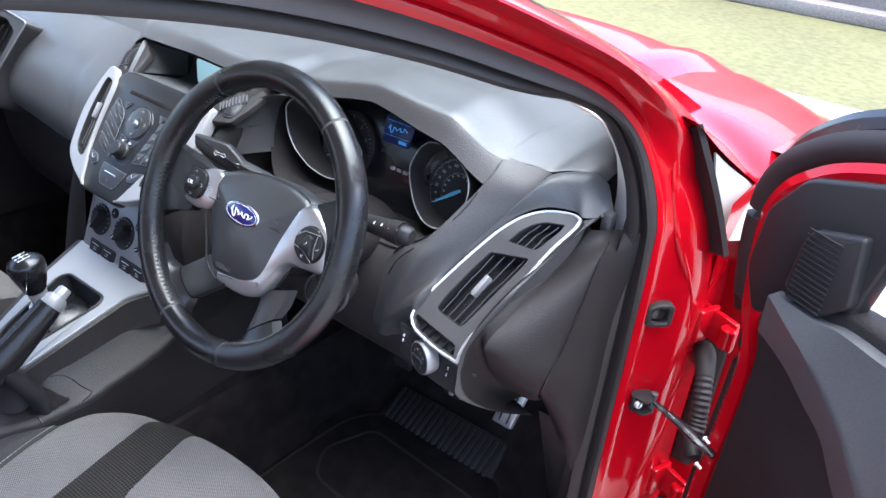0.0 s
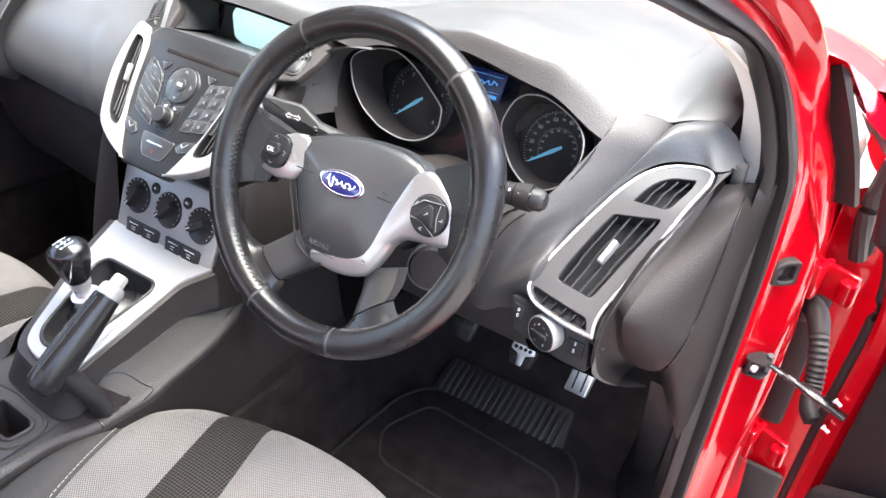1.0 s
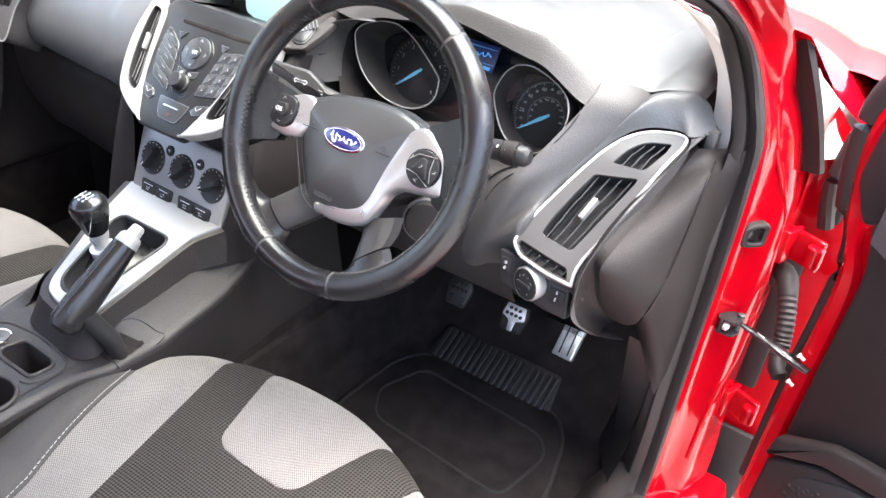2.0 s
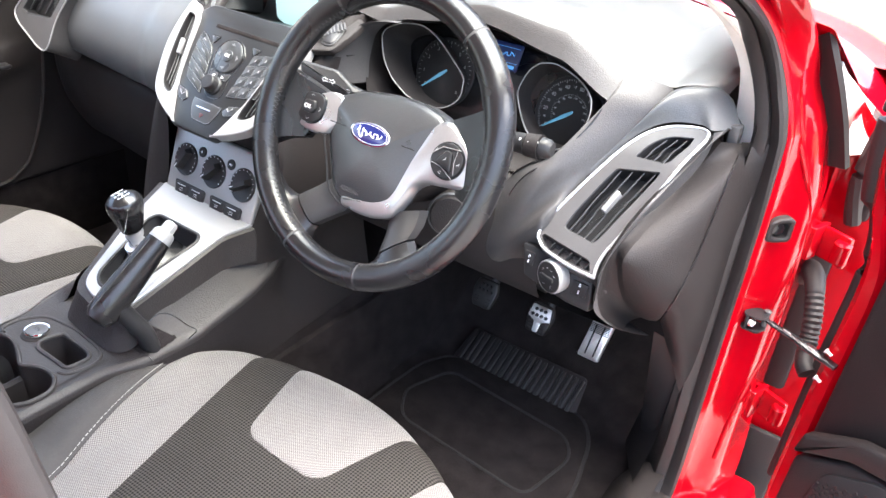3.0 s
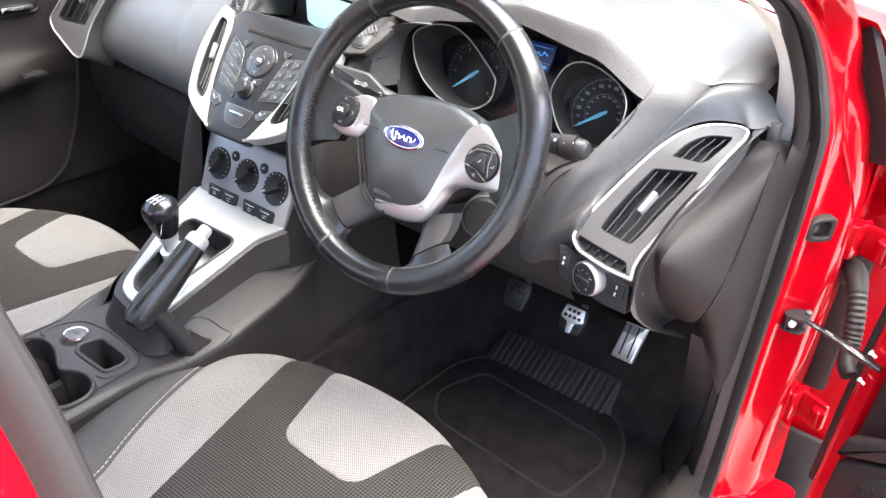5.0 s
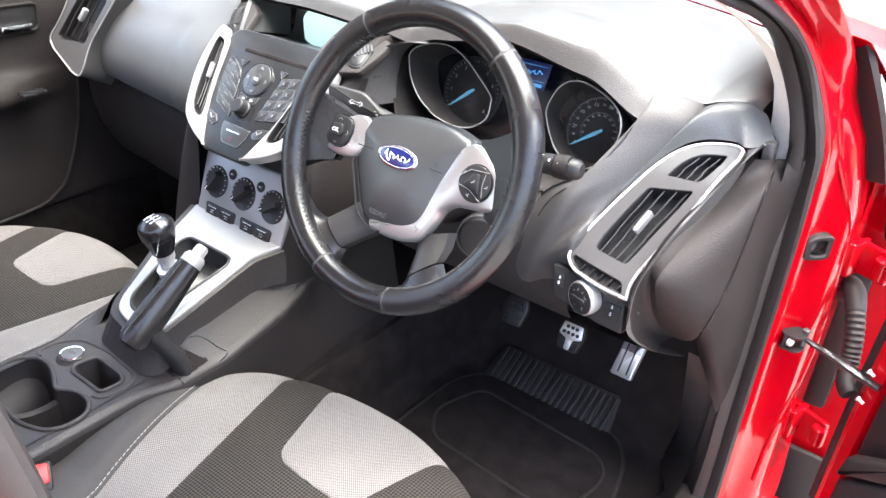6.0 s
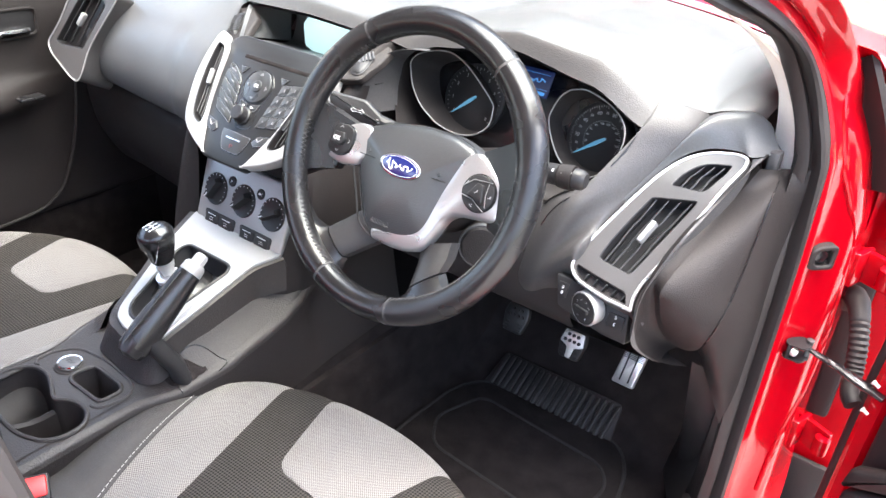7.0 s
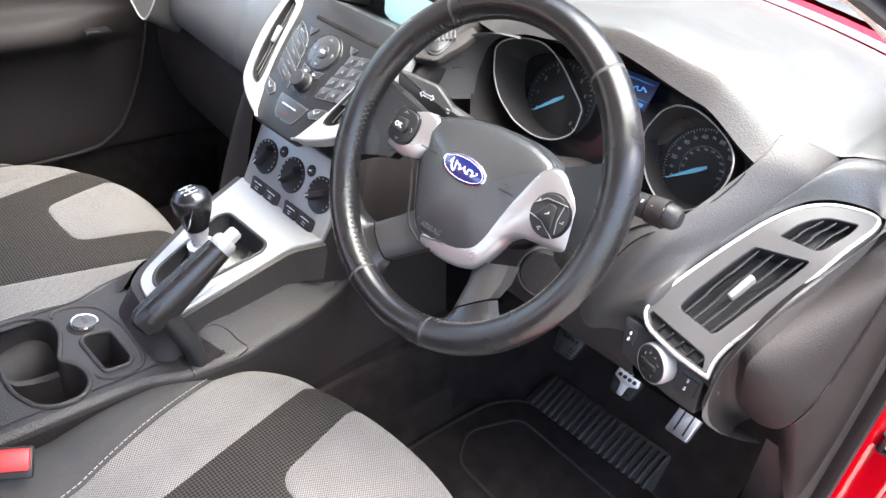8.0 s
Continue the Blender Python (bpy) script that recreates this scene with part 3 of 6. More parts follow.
part("end_tab", slab((.688, .279, .930), (.7020, .298, .9555), .003), FASCIA, dash)


def knee(u, v):
    x = .13 + .40 * u
    c = smooth([(x, .21, .862), (x, .165, .852), (x, .135, .80), (x, .135, .735), (x, .155, .690), (x, .20, .668), (x, .36, .665)], 5)[round(v * 30)]
    return c + Vector((0, .05 * max(0, .30 - u) ** 2, 0))


# darker than the trim plastic: the shade under the dash is in its colour
part("knee_panel", sheet(knee, 20, 30), SHADEP, dash, "knee panel, darkened for the shade under the dash")
# flank of the pod facing the door
cover_a = smooth([(.690, .251, .942), (.675, .233, .903), (.664, .159, .863), (.657, .100, .836), (.655, .104, .811), (.655, .128, .771), (.656, .167, .726), (.660, .217, .682), (.668, .260, .657)], 5)
cover_b = smooth([(.706, .292, .933), (.713, .244, .920), (.714, .214, .867), (.713, .186, .811), (.712, .165, .785), (.708, .163, .765), (.702, .169, .745), (.692, .190, .718), (.680, .226, .686)], 5)
band_a = smooth([(.668, .240, .960), (.660, .200, .925), (.650, .150, .878), (.641, .086, .814), (.636, .080, .785), (.636, .090, .760), (.642, .108, .735), (.648, .1424, .7054), (.656, .1911, .6773)], 5)


band_b = smooth([(.692, .272, .954), (.672, .222, .925), (.660, .164, .898), (.652, .112, .872), (.647, .066, .838), (.645, .062, .792), (.646, .0657, .768), (.650, .108, .728), (.656, .1575, .691)], 5)
rim_out = smooth([VENT @ Vector(p) for p in ((.048, .1965, -.026), (.0520, .178, -.022), (.0440, .1162, -.010), (.0345, .0551, -.010), (.0232, -.0017, -.010), (.0240, -.0210, -.011), (.0285, -.037, -.012))] + [Vector((.637, .082, .765)), Vector((.644, .11, .728))], 5)


def shifted(c, v):
    return c[round(v * 40)]


part("pod_band", sheet(lambda u, v: shifted(rim_out, v).lerp(shifted(band_b, v), u) + Vector((.0030, -.0030, .001)) * math.sin(math.pi * u), 10, 40), FASCIA, dash, "grained grey outer flank of the vent pod")
part("pod_side", sheet(lambda u, v: shifted(band_b, v).lerp(shifted(cover_a, v), u) + Vector((-.012, .014, 0)) * math.sin(math.pi * u) ** .6, 8, 40), TRIM, dash)
part("pod_foot", sheet(lambda u, v: shifted(band_a, .62 + .38 * u).lerp(lerp((.652, .1328, .7074), (.676, .2123, .6629), u), v) + Vector((.004, -.004, 0)) * math.sin(math.pi * v), 12, 8), TRIM, dash)
# the pod's shaded underside is coloured near black
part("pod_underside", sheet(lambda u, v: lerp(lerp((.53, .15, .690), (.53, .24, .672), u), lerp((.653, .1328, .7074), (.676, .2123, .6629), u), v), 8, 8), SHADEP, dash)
part("end_cover", sheet(lambda u, v: shifted(cover_a, v).lerp(shifted(cover_b, v), u) + Vector((.006, -.005, 0)) * math.sin(math.pi * u) ** .7 * min(1, 4 * v + .1) * min(1, (1 - v) * 7), 18, 40), TRIM, dash, "grey removable end cover of the dash")
part("cover_seam", tube([p + Vector((.001, -.001, 0)) for p in cover_b[3:]], .0010, 6), GLOSS, dash)
part("side_filler", sheet(lambda u, v: (shifted(cover_b, v) + Vector((-.002, .003, 0))).lerp(lerp((.738, .296, .940), (.738, .290, .50), v), u), 6, 40), TRIM, dash)
part("lower_filler", sheet(lambda u, v: lerp((.676, .230, .660), (.655, .40, .30), v).lerp(Vector((.722, .278, .62 - .32 * v)), u), 6, 12), TRIM, dash)
# vent pod
VB = VENT @ Matrix.Translation((0, 0, -.008))


def bent(bm):
    """Curves the pod's upper end back."""
    inv = VENT.inverted()
    for v in bm.verts:
        p = inv @ v.co
        p.z -= .020 * max(0, (p.y - .115) / .08) ** 2
        v.co = VENT @ p
    return bm


POD = rounded([(-.0723, -.0205), (-.0735, -.006), (-.0681, .024), (-.0532, .081), (-.0361, .1331), (-.0218, .1665), (-.0015, .1885), (.0288, .1996), (.0450, .1975), (.0499, .1796), (.0424, .1162), (.0331, .0551), (.0215, -.0017), (.0214, -.0212), (.0275, -.0375), (-.0113, -.039), (-.0572, -.0329)],
              [.010, .01, .03, .05, .03, .02, .02, .015, .010, .02, .06, .05, .02, .012, .004, .03, .012], 5)
part("pod_rim", bent(hoop(POD, inset(POD, .0038), VB, .0052, -.001, .0014)), EDGING, dash, "bright silver vent edging")
part("pod_skirt", bent(rings([[(p.x, p.y, .001) for p in POD], [(p.x * 1.015, p.y * 1.008, -.008) for p in POD], [(p.x * 1.02, p.y, -.05) for p in POD]], cap=False, m=VB)), FASCIA, dash)

# steering column shroud
part("column_shroud", rings([[Vector((.36 + rx * math.cos(a), y, z + rz * math.sin(a))) for a in [2 * math.pi * i / 24 for i in range(24)]] for rx, y, z, rz in
                             [(.050, .03, .875, .045), (.060, .06, .868, .052), (.066, .14, .852, .052), (.066, .22, .83, .05)]]), TRIM, dash, "dark column shroud")

# ---- vents in the pod ----
def vent(name, outline, m, parent, slats, depth=.022, shape=lambda b: b):
    """Recessed louvred outlet: a dark well with a row of thin blades."""
    v = part(name, shape(well(outline, m, depth, 0, .002)), BLACK, parent, "black louvred air vent")
    for a, b in slats:
        a, b = Vector((a[0], a[1], 0)), Vector((b[0], b[1], 0))
        d = (b - a).normalized()
        n_ = Vector((-d.y, d.x, 0))
        kink = [(0, 0), (.30, 0), (.36, .0010), (.60, .0010), (.66, 0), (1, 0)]
        loops = []
        for t, k in kink:
            c = a.lerp(b, t) + n_ * k
            loops.append([c - n_ * .0014 + Vector((0, 0, -.0045)), c - n_ * .0006 + Vector((0, 0, -.0035)), c + n_ * .0034 + Vector((0, 0, -.0090)), c + n_ * .0026 + Vector((0, 0, -.0105))])
        part("slat", shape(rings(loops, m=m)), SLAT, v)
    return v


SLAT = material("grey slat plastic", (0.050, 0.050, 0.052), 0.45)
VW = VB @ Matrix.Translation((0, 0, .002))
v1 = rounded([(-.0455, .0060), (-.0445, .0250), (-.0350, .0720), (-.0270, .1010), (-.0200, .1035), (.0262, .1170), (.0250, .1060), (.0030, .0060), (-.0010, .0015), (-.0410, .0035)], [.003, .01, .03, .006, .004, .004, .006, .005, .003, .003])
vent("air_vent", v1, VW, dash, [((-.0385, .0042), (-.0225, .1020)), ((-.0270, .0036), (-.0085, .1060)), ((-.0155, .0030), (.0055, .1100)), ((-.0045, .0040), (.0190, .1135))], shape=bent)
v2 = rounded([(-.0150, .1235), (-.0080, .1500), (.0060, .1690), (.0345, .1785), (.0355, .1640), (.0280, .1330), (.0225, .1285)], [.003, .02, .012, .004, .006, .008, .004])
vent("demist_vent", v2, VW, dash, [((-.0050, .1260), (.0040, .1640)), ((.0070, .1280), (.0150, .1690)), ((.0185, .1305), (.0260, .1725))], shape=bent)
slot_o = rounded([(-.0640, -.0130), (-.0333, -.0160), (.0090, -.0190), (.0170, -.0325), (-.0130, -.0335), (-.0530, -.0290), (-.0655, -.0195)], [.004, .02, .005, .003, .02, .005, .004])
part("pod_face", bent(holed(inset(POD, .0025), [v1, v2, slot_o], VB, .002)), PODGREY, dash, "grey vent surround")
part("vent_tab", slab((-.0036, -.0155, -.006), (.0036, .0155, .005), .0018, m=at(VW, -.0085, .058, 0, -9)), SILVER, dash, "silver vent tab")
part("lower_slot", well(slot_o, at(VB, 0, 0, .002), .009), SHADEP, dash, "dark slotted lower outlet")
for k in range(5):
    part("slot_fin", slab((-.0008, -.0062, -.008), (.0008, .0060, -.0015), .0004, at(VB, -.046 + .0135 * k, -.0235 - .0010 * k, .002, -12)), RADIO, dash)

# ---- lamp switch panel under the pod ----
LP = plane((.579, .097, .776), (1, -.05, 0), (0, .25, 1))
lamp = thing("light_switch_panel", (.579, .097, .75), "satin black light switch panel with a silver-ringed rotary knob", "switch panel")
part("panel", plate(rounded([(-.058, .021), (-.0378, .0215), (-.0063, .0175), (.0470, .0140), (.0535, -.0285), (.0227, -.0290), (-.0198, -.0235), (-.0450, -.0185)], .004), LP, .034, .0015, -.030), BLACK, lamp)
K = at(LP, -.0020, -.0015, .003) @ pose(0, 0, 0, 12, -18, 0)
kn = part("knob", lathe([(.021, -.006), (.021, .010), (.0195, .013), (.017, .0135), (.004, .0145), (0.0005, .0145)], K), BLACK, lamp, "rotary light knob")
part("ring", lathe([(.0212, -.004), (.0222, .004), (.0220, .011), (.0208, .0128), (.0204, .011), (.0202, -.004)], K), SILVER, kn, "silver ring")
for a, w in ((25, .0026), (62, .0018), (100, .0022), (138, .0018), (178, .0026), (235, .0016), (300, .0022)):
    part("legend", join(slab((-w / 2, -.0003, 0), (w / 2, .0003, .0003), 0, at(K, .0130 * math.cos(radians(a)), .0130 * math.sin(radians(a)), .0139, a)), slab((-w / 3, -.0003, 0), (w / 3, .0003, .0003), 0, at(K, .0118 * math.cos(radians(a + 8)), .0118 * math.sin(radians(a + 8)), .0139, a + 70))), DIM, kn)
part("grip_bar", slab((-.011, -.0028, .012), (.011, .0028, .017), .0015, K), BLACK, kn)
for sx, w in ((-.043, .007), (.034, .011)):
    b = part("switch", slab((sx - w, -.014 if sx > 0 else -.004, .001), (sx + w, .004 if sx > 0 else .014, .0060), .001, LP), BLACK, lamp, "small thumbwheel switch")
    part("mark", join(text("S" if sx > 0 else "0", .006, at(LP, sx, .0 if sx > 0 else .008, .0063)), text("S" if sx > 0 else "0", .006, at(LP, sx, -.009 if sx > 0 else .001, .0063))), WHITE, b)

# ---- instrument cluster ----
cl = thing("instrument_cluster", (.372, .25, .86), "black twin-dial instrument cluster with blue needles and display", "instrument cluster")
CF = plane((.372, .262, .925), (1, 0, 0), (0, .33, 1))
part("backing", plate(rounded([(-.215, -.075), (.185, -.075), (.200, .03), (.14, .085), (0, .10), (-.14, .085), (-.220, .03)], .03), CF, .01, .002, -.012), GLOSS, cl)


def dial(cx, cy, marks, big, rim, start, step, needle, label):
    """Round scale at the foot of a dark funnel whose silver rim leans towards the middle of the cluster."""
    F = at(CF, cx, cy)
    d = part("dial", plate(ellipse(.052, .052, 48), F, .004, .001, -.002), BLACK, cl, label)
    sg = 1 if cx < 0 else -1
    deep = lambda x: .062 - .040 * min(max((x * sg + (.19 if sg > 0 else .165)) / (.14 if sg > 0 else .13), 0), 1)
    out = smooth([Vector((x, y, 0)) for x, y in rim], 5, True)
    foot = [(cx + (p.x - cx) * .86, cy + (p.y - cy) * .86) for p in out]
    part("funnel", rings([[(x, y, .001) for x, y in foot], [(p.x, p.y, deep(p.x)) for p in out]], cap=False, m=CF), SHADEP, d)
    part("bezel", tube([(p.x, p.y, deep(p.x)) for p in out], .0011, 6, True, m=CF), SILVER, d, "thin silver bezel")
    n = (len(marks) - 1) * 4
    ticks = []
    for i in range(n + 1):
        r0 = .0445 if i % 4 else .0425
        ticks.append(slab((r0, -.0003, .002), (.0470, .0003, .0026), 0, F @ pose(0, 0, 0, 0, 0, start - i * step / 4)))
    part("ticks", join(*ticks), DIM, d)
    for i, s in enumerate(marks):
        a = radians(start - i * step)
        r = .0370 if len(s) < 3 else .0355
        part("numeral", text(s, .0072 if i % 2 == 0 or big else .0048, at(F, r * math.cos(a), r * math.sin(a), .0022)), DIM, d)
    if not big:
        part("inner_scale", join(*[slab((.0255, -.00025, .002), (.0270, .00025, .0025), 0, F @ pose(0, 0, 0, 0, 0, start - step / 3 * i)) for i in range(43)]), DIM, d)
        for i, s in enumerate(("20", "40", "60", "80", "100", "120", "140", "160", "180", "200")):
            a = radians(start - (i + 1) * 22)
            part("inner_numeral", text(s, .0038, at(F, .0228 * math.cos(a), .0228 * math.sin(a), .0022)), DIM, d)
    part("needle", rings([[(-.007, -.0016, .004), (-.007, .0016, .004), (-.007, .0016, .0055), (-.007, -.0016, .0055)], [(.006, -.0026, .004), (.006, .0026, .004), (.006, .0026, .0062), (.006, -.0026, .0062)], [(.042, -.0006, .004), (.042, .0006, .004), (.042, .0006, .005), (.042, -.0006, .005)]], m=F @ pose(0, 0, 0, 0, 0, needle)), NEEDLE, d, "light blue needle")
    return d


dial(-.1045, -.0035, [str(i) for i in range(9)], True, [(-.1878, .0283), (-.1814, .0389), (-.166, .0483), (-.1496, .053), (-.1281, .0531), (-.1038, .0411), (-.0771, .0191), (-.0569, -.0003), (-.054, -.0119), (-.0553, -.033), (-.072, -.050), (-.098, -.056), (-.1274, -.0499), (-.1449, -.04), (-.1613, -.0273), (-.1771, -.0059), (-.186, .017)], 218, 32.1, 221, "rev counter dial")
dial(.1100, -.0090, [str(10 * i) for i in range(15)], False, [(.0351, .0058), (.0439, .0312), (.0553, .0427), (.0657, .0477), (.0876, .0505), (.1136, .0454), (.1406, .0352), (.1575, .0211), (.1636, .0025), (.1603, -.018), (.1463, -.0426), (.124, -.056), (.096, -.057), (.0728, -.0463), (.0569, -.0323), (.0419, -.0123)], 215, 17.3, 217, "speedometer dial in miles per hour")
lcd = part("display", plate(rounded([(-.024, -.019), (.024, -.019), (.027, .018), (-.027, .018)], .002), at(CF, -.002, .044, .018), .003, .0005), BLUELCD, cl, "blue lit trip display")
LF = at(CF, -.002, .044, .0212)
part("script", tube([Vector((-.018 + .00045 * i + .001 * math.sin(i * .45), (.005 if i < 22 else .0024) * math.sin(i * .31) + .00006 * i, .0004)) for i in range(81)], .0008, 5, m=LF), CYAN, lcd)
part("bars", join(slab((-.023, .012, 0), (.023, .0126, .0003), 0, LF), slab((-.023, -.0085, 0), (.023, -.0080, .0003), 0, LF), slab((.006, -.016, 0), (.020, -.0115, .0003), .0, LF)), CYAN, lcd)
part("telltales", join(*[plate(rounded([(x - .004, -.002), (x + .004, -.002), (x + .004, .003), (x - .004, .003)], .001), at(CF, .003, -.012, .0), .003, .0005) for x in (-.012, 0, .012)]), DIM, cl)


# binnacle walls between hood and dials
def tunnel_out(u):
    if u < .5:
        x = .165 + .39 * (u * 2)
        return lip(x) + Vector((0, .002, -.004))
    return smooth([(.555, .213, .962), (.545, .19, .91), (.50, .168, .862), (.36, .16, .852), (.22, .168, .862), (.172, .19, .91), (.165, .205, .968)], 8)[round((u - .5) * 2 * 48)]


def tunnel_in(u):
    if u < .5:
        x = .175 + .375 * (u * 2)
        return Vector((x, .275, .985 + .045 * math.sin(math.pi * u * 2)))
    return smooth([(.55, .275, .985), (.54, .262, .92), (.50, .245, .868), (.36, .24, .856), (.22, .245, .868), (.18, .262, .92), (.175, .275, .985)], 8)[round((u - .5) * 2 * 48)]


part("binnacle", sheet(lambda u, v: tunnel_out(u).lerp(tunnel_in(u), v), 96, 6), TRIM, dash, "dark inner walls of the instrument binnacle")

cheek_out = smooth([(.232, .200, 1.002), (.200, .190, .998), (.171, .177, .988), (.162, .150, .962), (.156, .136, .940), (.150, .126, .905)], 6)
cheek_in = smooth([(.232, .206, .998), (.196, .211, .990), (.174, .212, .970), (.169, .209, .950), (.169, .203, .930), (.174, .196, .900)], 6)
part("binnacle_cheek", sheet(lambda u, v: cheek_out[round(v * 30)].lerp(cheek_in[round(v * 30)], u) + Vector((-.002, -.009, 0)) * math.sin(math.pi * u) + Vector((.002, -.004, 0)), 8, 30), FASCIA, dash, "grey cheek between the dials and the centre stack")

# ---- centre stack ----
stack = thing("centre_stack", (0, .08, .69), "charcoal centre stack with radio panel and silver heater panel", "centre stack")
RF = plane((0, .046, .881), (1, 0, 0), (0, .85, 1))
HF = plane((0, .03, .746), (1, 0, 0), (0, .4, 1))


def stack_side(u, v):
    s = -1 if u < .5 else 1
    prof = smooth([(0, -.012, .672), (0, .010, .72), (0, .034, .785), (0, .050, .84), (0, .092, .905), (0, .118, .935), (0, .128, .945)], 5)
    hw = smooth([(.102, 0, 0), (.106, 0, 0), (.112, 0, 0), (.122, 0, 0), (.140, 0, 0), (.155, 0, 0), (.165, 0, 0)], 5)
    p, w = prof[round(v * 30)], hw[round(v * 30)].x
    k = abs(2 * u - 1)
    x = s * w * min(1, k * 1.6)
    back = max(0, k - .62) / .38
    return Vector((x + s * .006 * back, p.y + .024 + .17 * back ** 1.2, p.z - .01 * back))


for sx in (-1, 1):
    back_ = .05 if sx > 0 else 0
    wa = smooth([(sx * .166, .200, 1.0), (sx * .160, .125, .93), (sx * .152, .065, .86), (sx * .160, .034, .78), (sx * (.182 - back_ * .6), .014 + back_, .66 + back_ * .6), (sx * (.186 - back_ * .7), .008 + back_ * 2, .60 + back_ * 1.6)], 6)
    wb = smooth([(sx * .150, .175, .995), (sx * .142, .110, .935), (sx * .122, .040, .855), (sx * .108, .030, .79), (sx * .112, .016 + back_ * .5, .66 + back_ * .6), (sx * .114, .012 + back_ * 1.6, .60 + back_ * 1.6)], 6)
    part("stack_wing", sheet(lambda u, v, wa=wa, wb=wb: wb[round(v * 30)].lerp(wa[round(v * 30)], min(1, u * 1.6)) + Vector((0, .15 * max(0, u - .6) / .4 - .006 * math.sin(math.pi * min(1, u * 1.6)), 0)), 16, 30), TRIM, stack, "dark flared side of the stack")
part("stack_body", sheet(stack_side, 40, 30), TRIM, stack)
rad = rounded([(-.088, .122), (.088, .122), (.106, .104), (.097, .087), (.088, .034), (.079, -.005), (.067, -.033), (.050, -.078), (-.050, -.078), (-.067, -.033), (-.079, -.005), (-.088, .034), (-.097, .087), (-.106, .104)], [.02, .02, .006, .01, .03, .03, .02, .012, .012, .02, .03, .03, .01, .006])
rp = part("radio_panel", plate(rad, RF, .014, .003, -.012), RADIO, stack, "charcoal radio control panel")
T0 = .0022
part("disc_slot", slab((-.057, .0868, T0 - .004), (.088, .0930, T0 + .0006), .001, RF), CARPET, rp, "black disc slot")


def leant(bm):
    """Leans the upper end of the stack back."""
    inv = RF.inverted()
    for v in bm.verts:
        p = inv @ v.co
        p.z -= .45 * max(0, p.y - .105)
        v.co = RF @ p
    return bm


# keys are coloured paler than the panel for the sky they reflect
KEY = material("satin radio key, paled for sky sheen", (0.026, 0.0275, 0.029), 0.30, vary=0.1, spec=0.45)
KEYLINE = material("pale key highlight and arrow print", (0.16, 0.165, 0.17), 0.35, metal=0.3)


def button(name, pts, lab="", h=.0018, r=.002, mat=KEY, frame_=RF, parent=None):
    o = rounded(pts, r)
    b = part(name, plate(o, frame_, h, .0007, .0018), mat, parent or rp, lab)
    part("button_gap", hoop(inset(o, -.0011), inset(o, .0002), frame_, .0010, .0016, .0002), GLOSS, b)
    # thin pale ring paints the highlight along the key's edge
    part("lit_edge", hoop(inset(o, .0002), inset(o, .0006), frame_, .0006, .0018 + h - .0006, .0001), KEYLINE, b)
    return b


LEFTS = [(-.0769, .0751), (-.0786, .0637), (-.0785, .0497), (-.0760, .0324), (-.0711, .0157), (-.0639, -.0023)]
RIGHTS = [(-.0644, .0711), (-.0363, .0423), (-.0322, .0267), (-.0280, .0104), (-.0246, -.0034), (-.0206, -.0188)]
for k in range(5):
    (x0, y0), (x1, y1), (x2, y2), (x3, y3) = LEFTS[k], RIGHTS[k], RIGHTS[k + 1], LEFTS[k + 1]
    pts = [(x0 + .0008, y0 - .0006), (x1 - .0008, y1 - .0006), (x2 - .0008, y2 + .0008), (x3 + .0008, y3 + .0008)]
    if k == 0:
        pts.insert(2, (-.0440, .0560))
    b = button("preset_button", pts, r=.002)
    part("mark", slab((-.005, -.0004, 0), (.005, .0004, .0003), 0, at(RF, (x0 + x1 + x2 + x3) / 4, (y0 + y1 + y2 + y3) / 4, .0037, -18)), DIM, b)
for r_ in range(4):
    for c in range(3):
        x, y = .033 + .0192 * c + .0040 * (3 - r_), .050 - .0185 * r_ + .004 * c
        b = button("key", [(x, y - .004), (x + .0183, y - .001), (x + .0203, y + .0165), (x + .002, y + .0135)], r=.0012)
        part("digit", text("123456789*0#"[r_ * 3 + c], .0062, at(RF, x + .0100, y + .0060, .0037)), DIM, b)
pad = part("round_pad", plate(ellipse(.0265, .0265, 40, 0, .049), RF, .0035, .001, .0018), KEY, rp, "round direction pad")
part("pad_groove", hoop(ellipse(.029, .029, 40, 0, .049), ellipse(.0268, .0268, 40, 0, .049), RF, .0018, .001, .0003), GLOSS, pad)
tear = [Vector((x, y)) for x, y in ((-.0315, .056), (-.0171, .074), (.0119, .0755), (.0300, .0587), (.0300, .0416), (.0230, .0143), (.0235, -.0109), (.0111, -.0195), (-.0105, -.0165), (-.0225, .0050), (-.0295, .0351))]
tear = [p.to_2d() for p in smooth([p.to_3d() for p in tear], 5, True)]
part("pad_surround", hoop(tear, inset(tear, .0016), RF, .0014, .0012, .0003), GLOSS, rp, "dark groove round the pad and volume knob")
part("ok_button", plate(ellipse(.0095, .0095, 28, 0, .049), RF, .0016, .0006, .0053), KEY, pad, "round centre button")
part("ok_mark", text("OK", .007, at(RF, 0, .049, .0071)), WHITE, pad)
for a in (0, 90, 180, 270):
    part("arrow", plate([(-.004, 0), (.004, 0), (0, .0042)], at(RF, .0178 * math.cos(radians(a)), .049 + .0178 * math.sin(radians(a)), .0052, a - 90), .0006, .0002), KEYLINE, pad)
part("volume_knob", lathe([(.0145, .0), (.0145, .004), (.0125, .006), (.0118, .017), (.0105, .0185), (.0005, .019)], at(RF, 0, 0, .001)), BLACK, rp, "round volume knob")
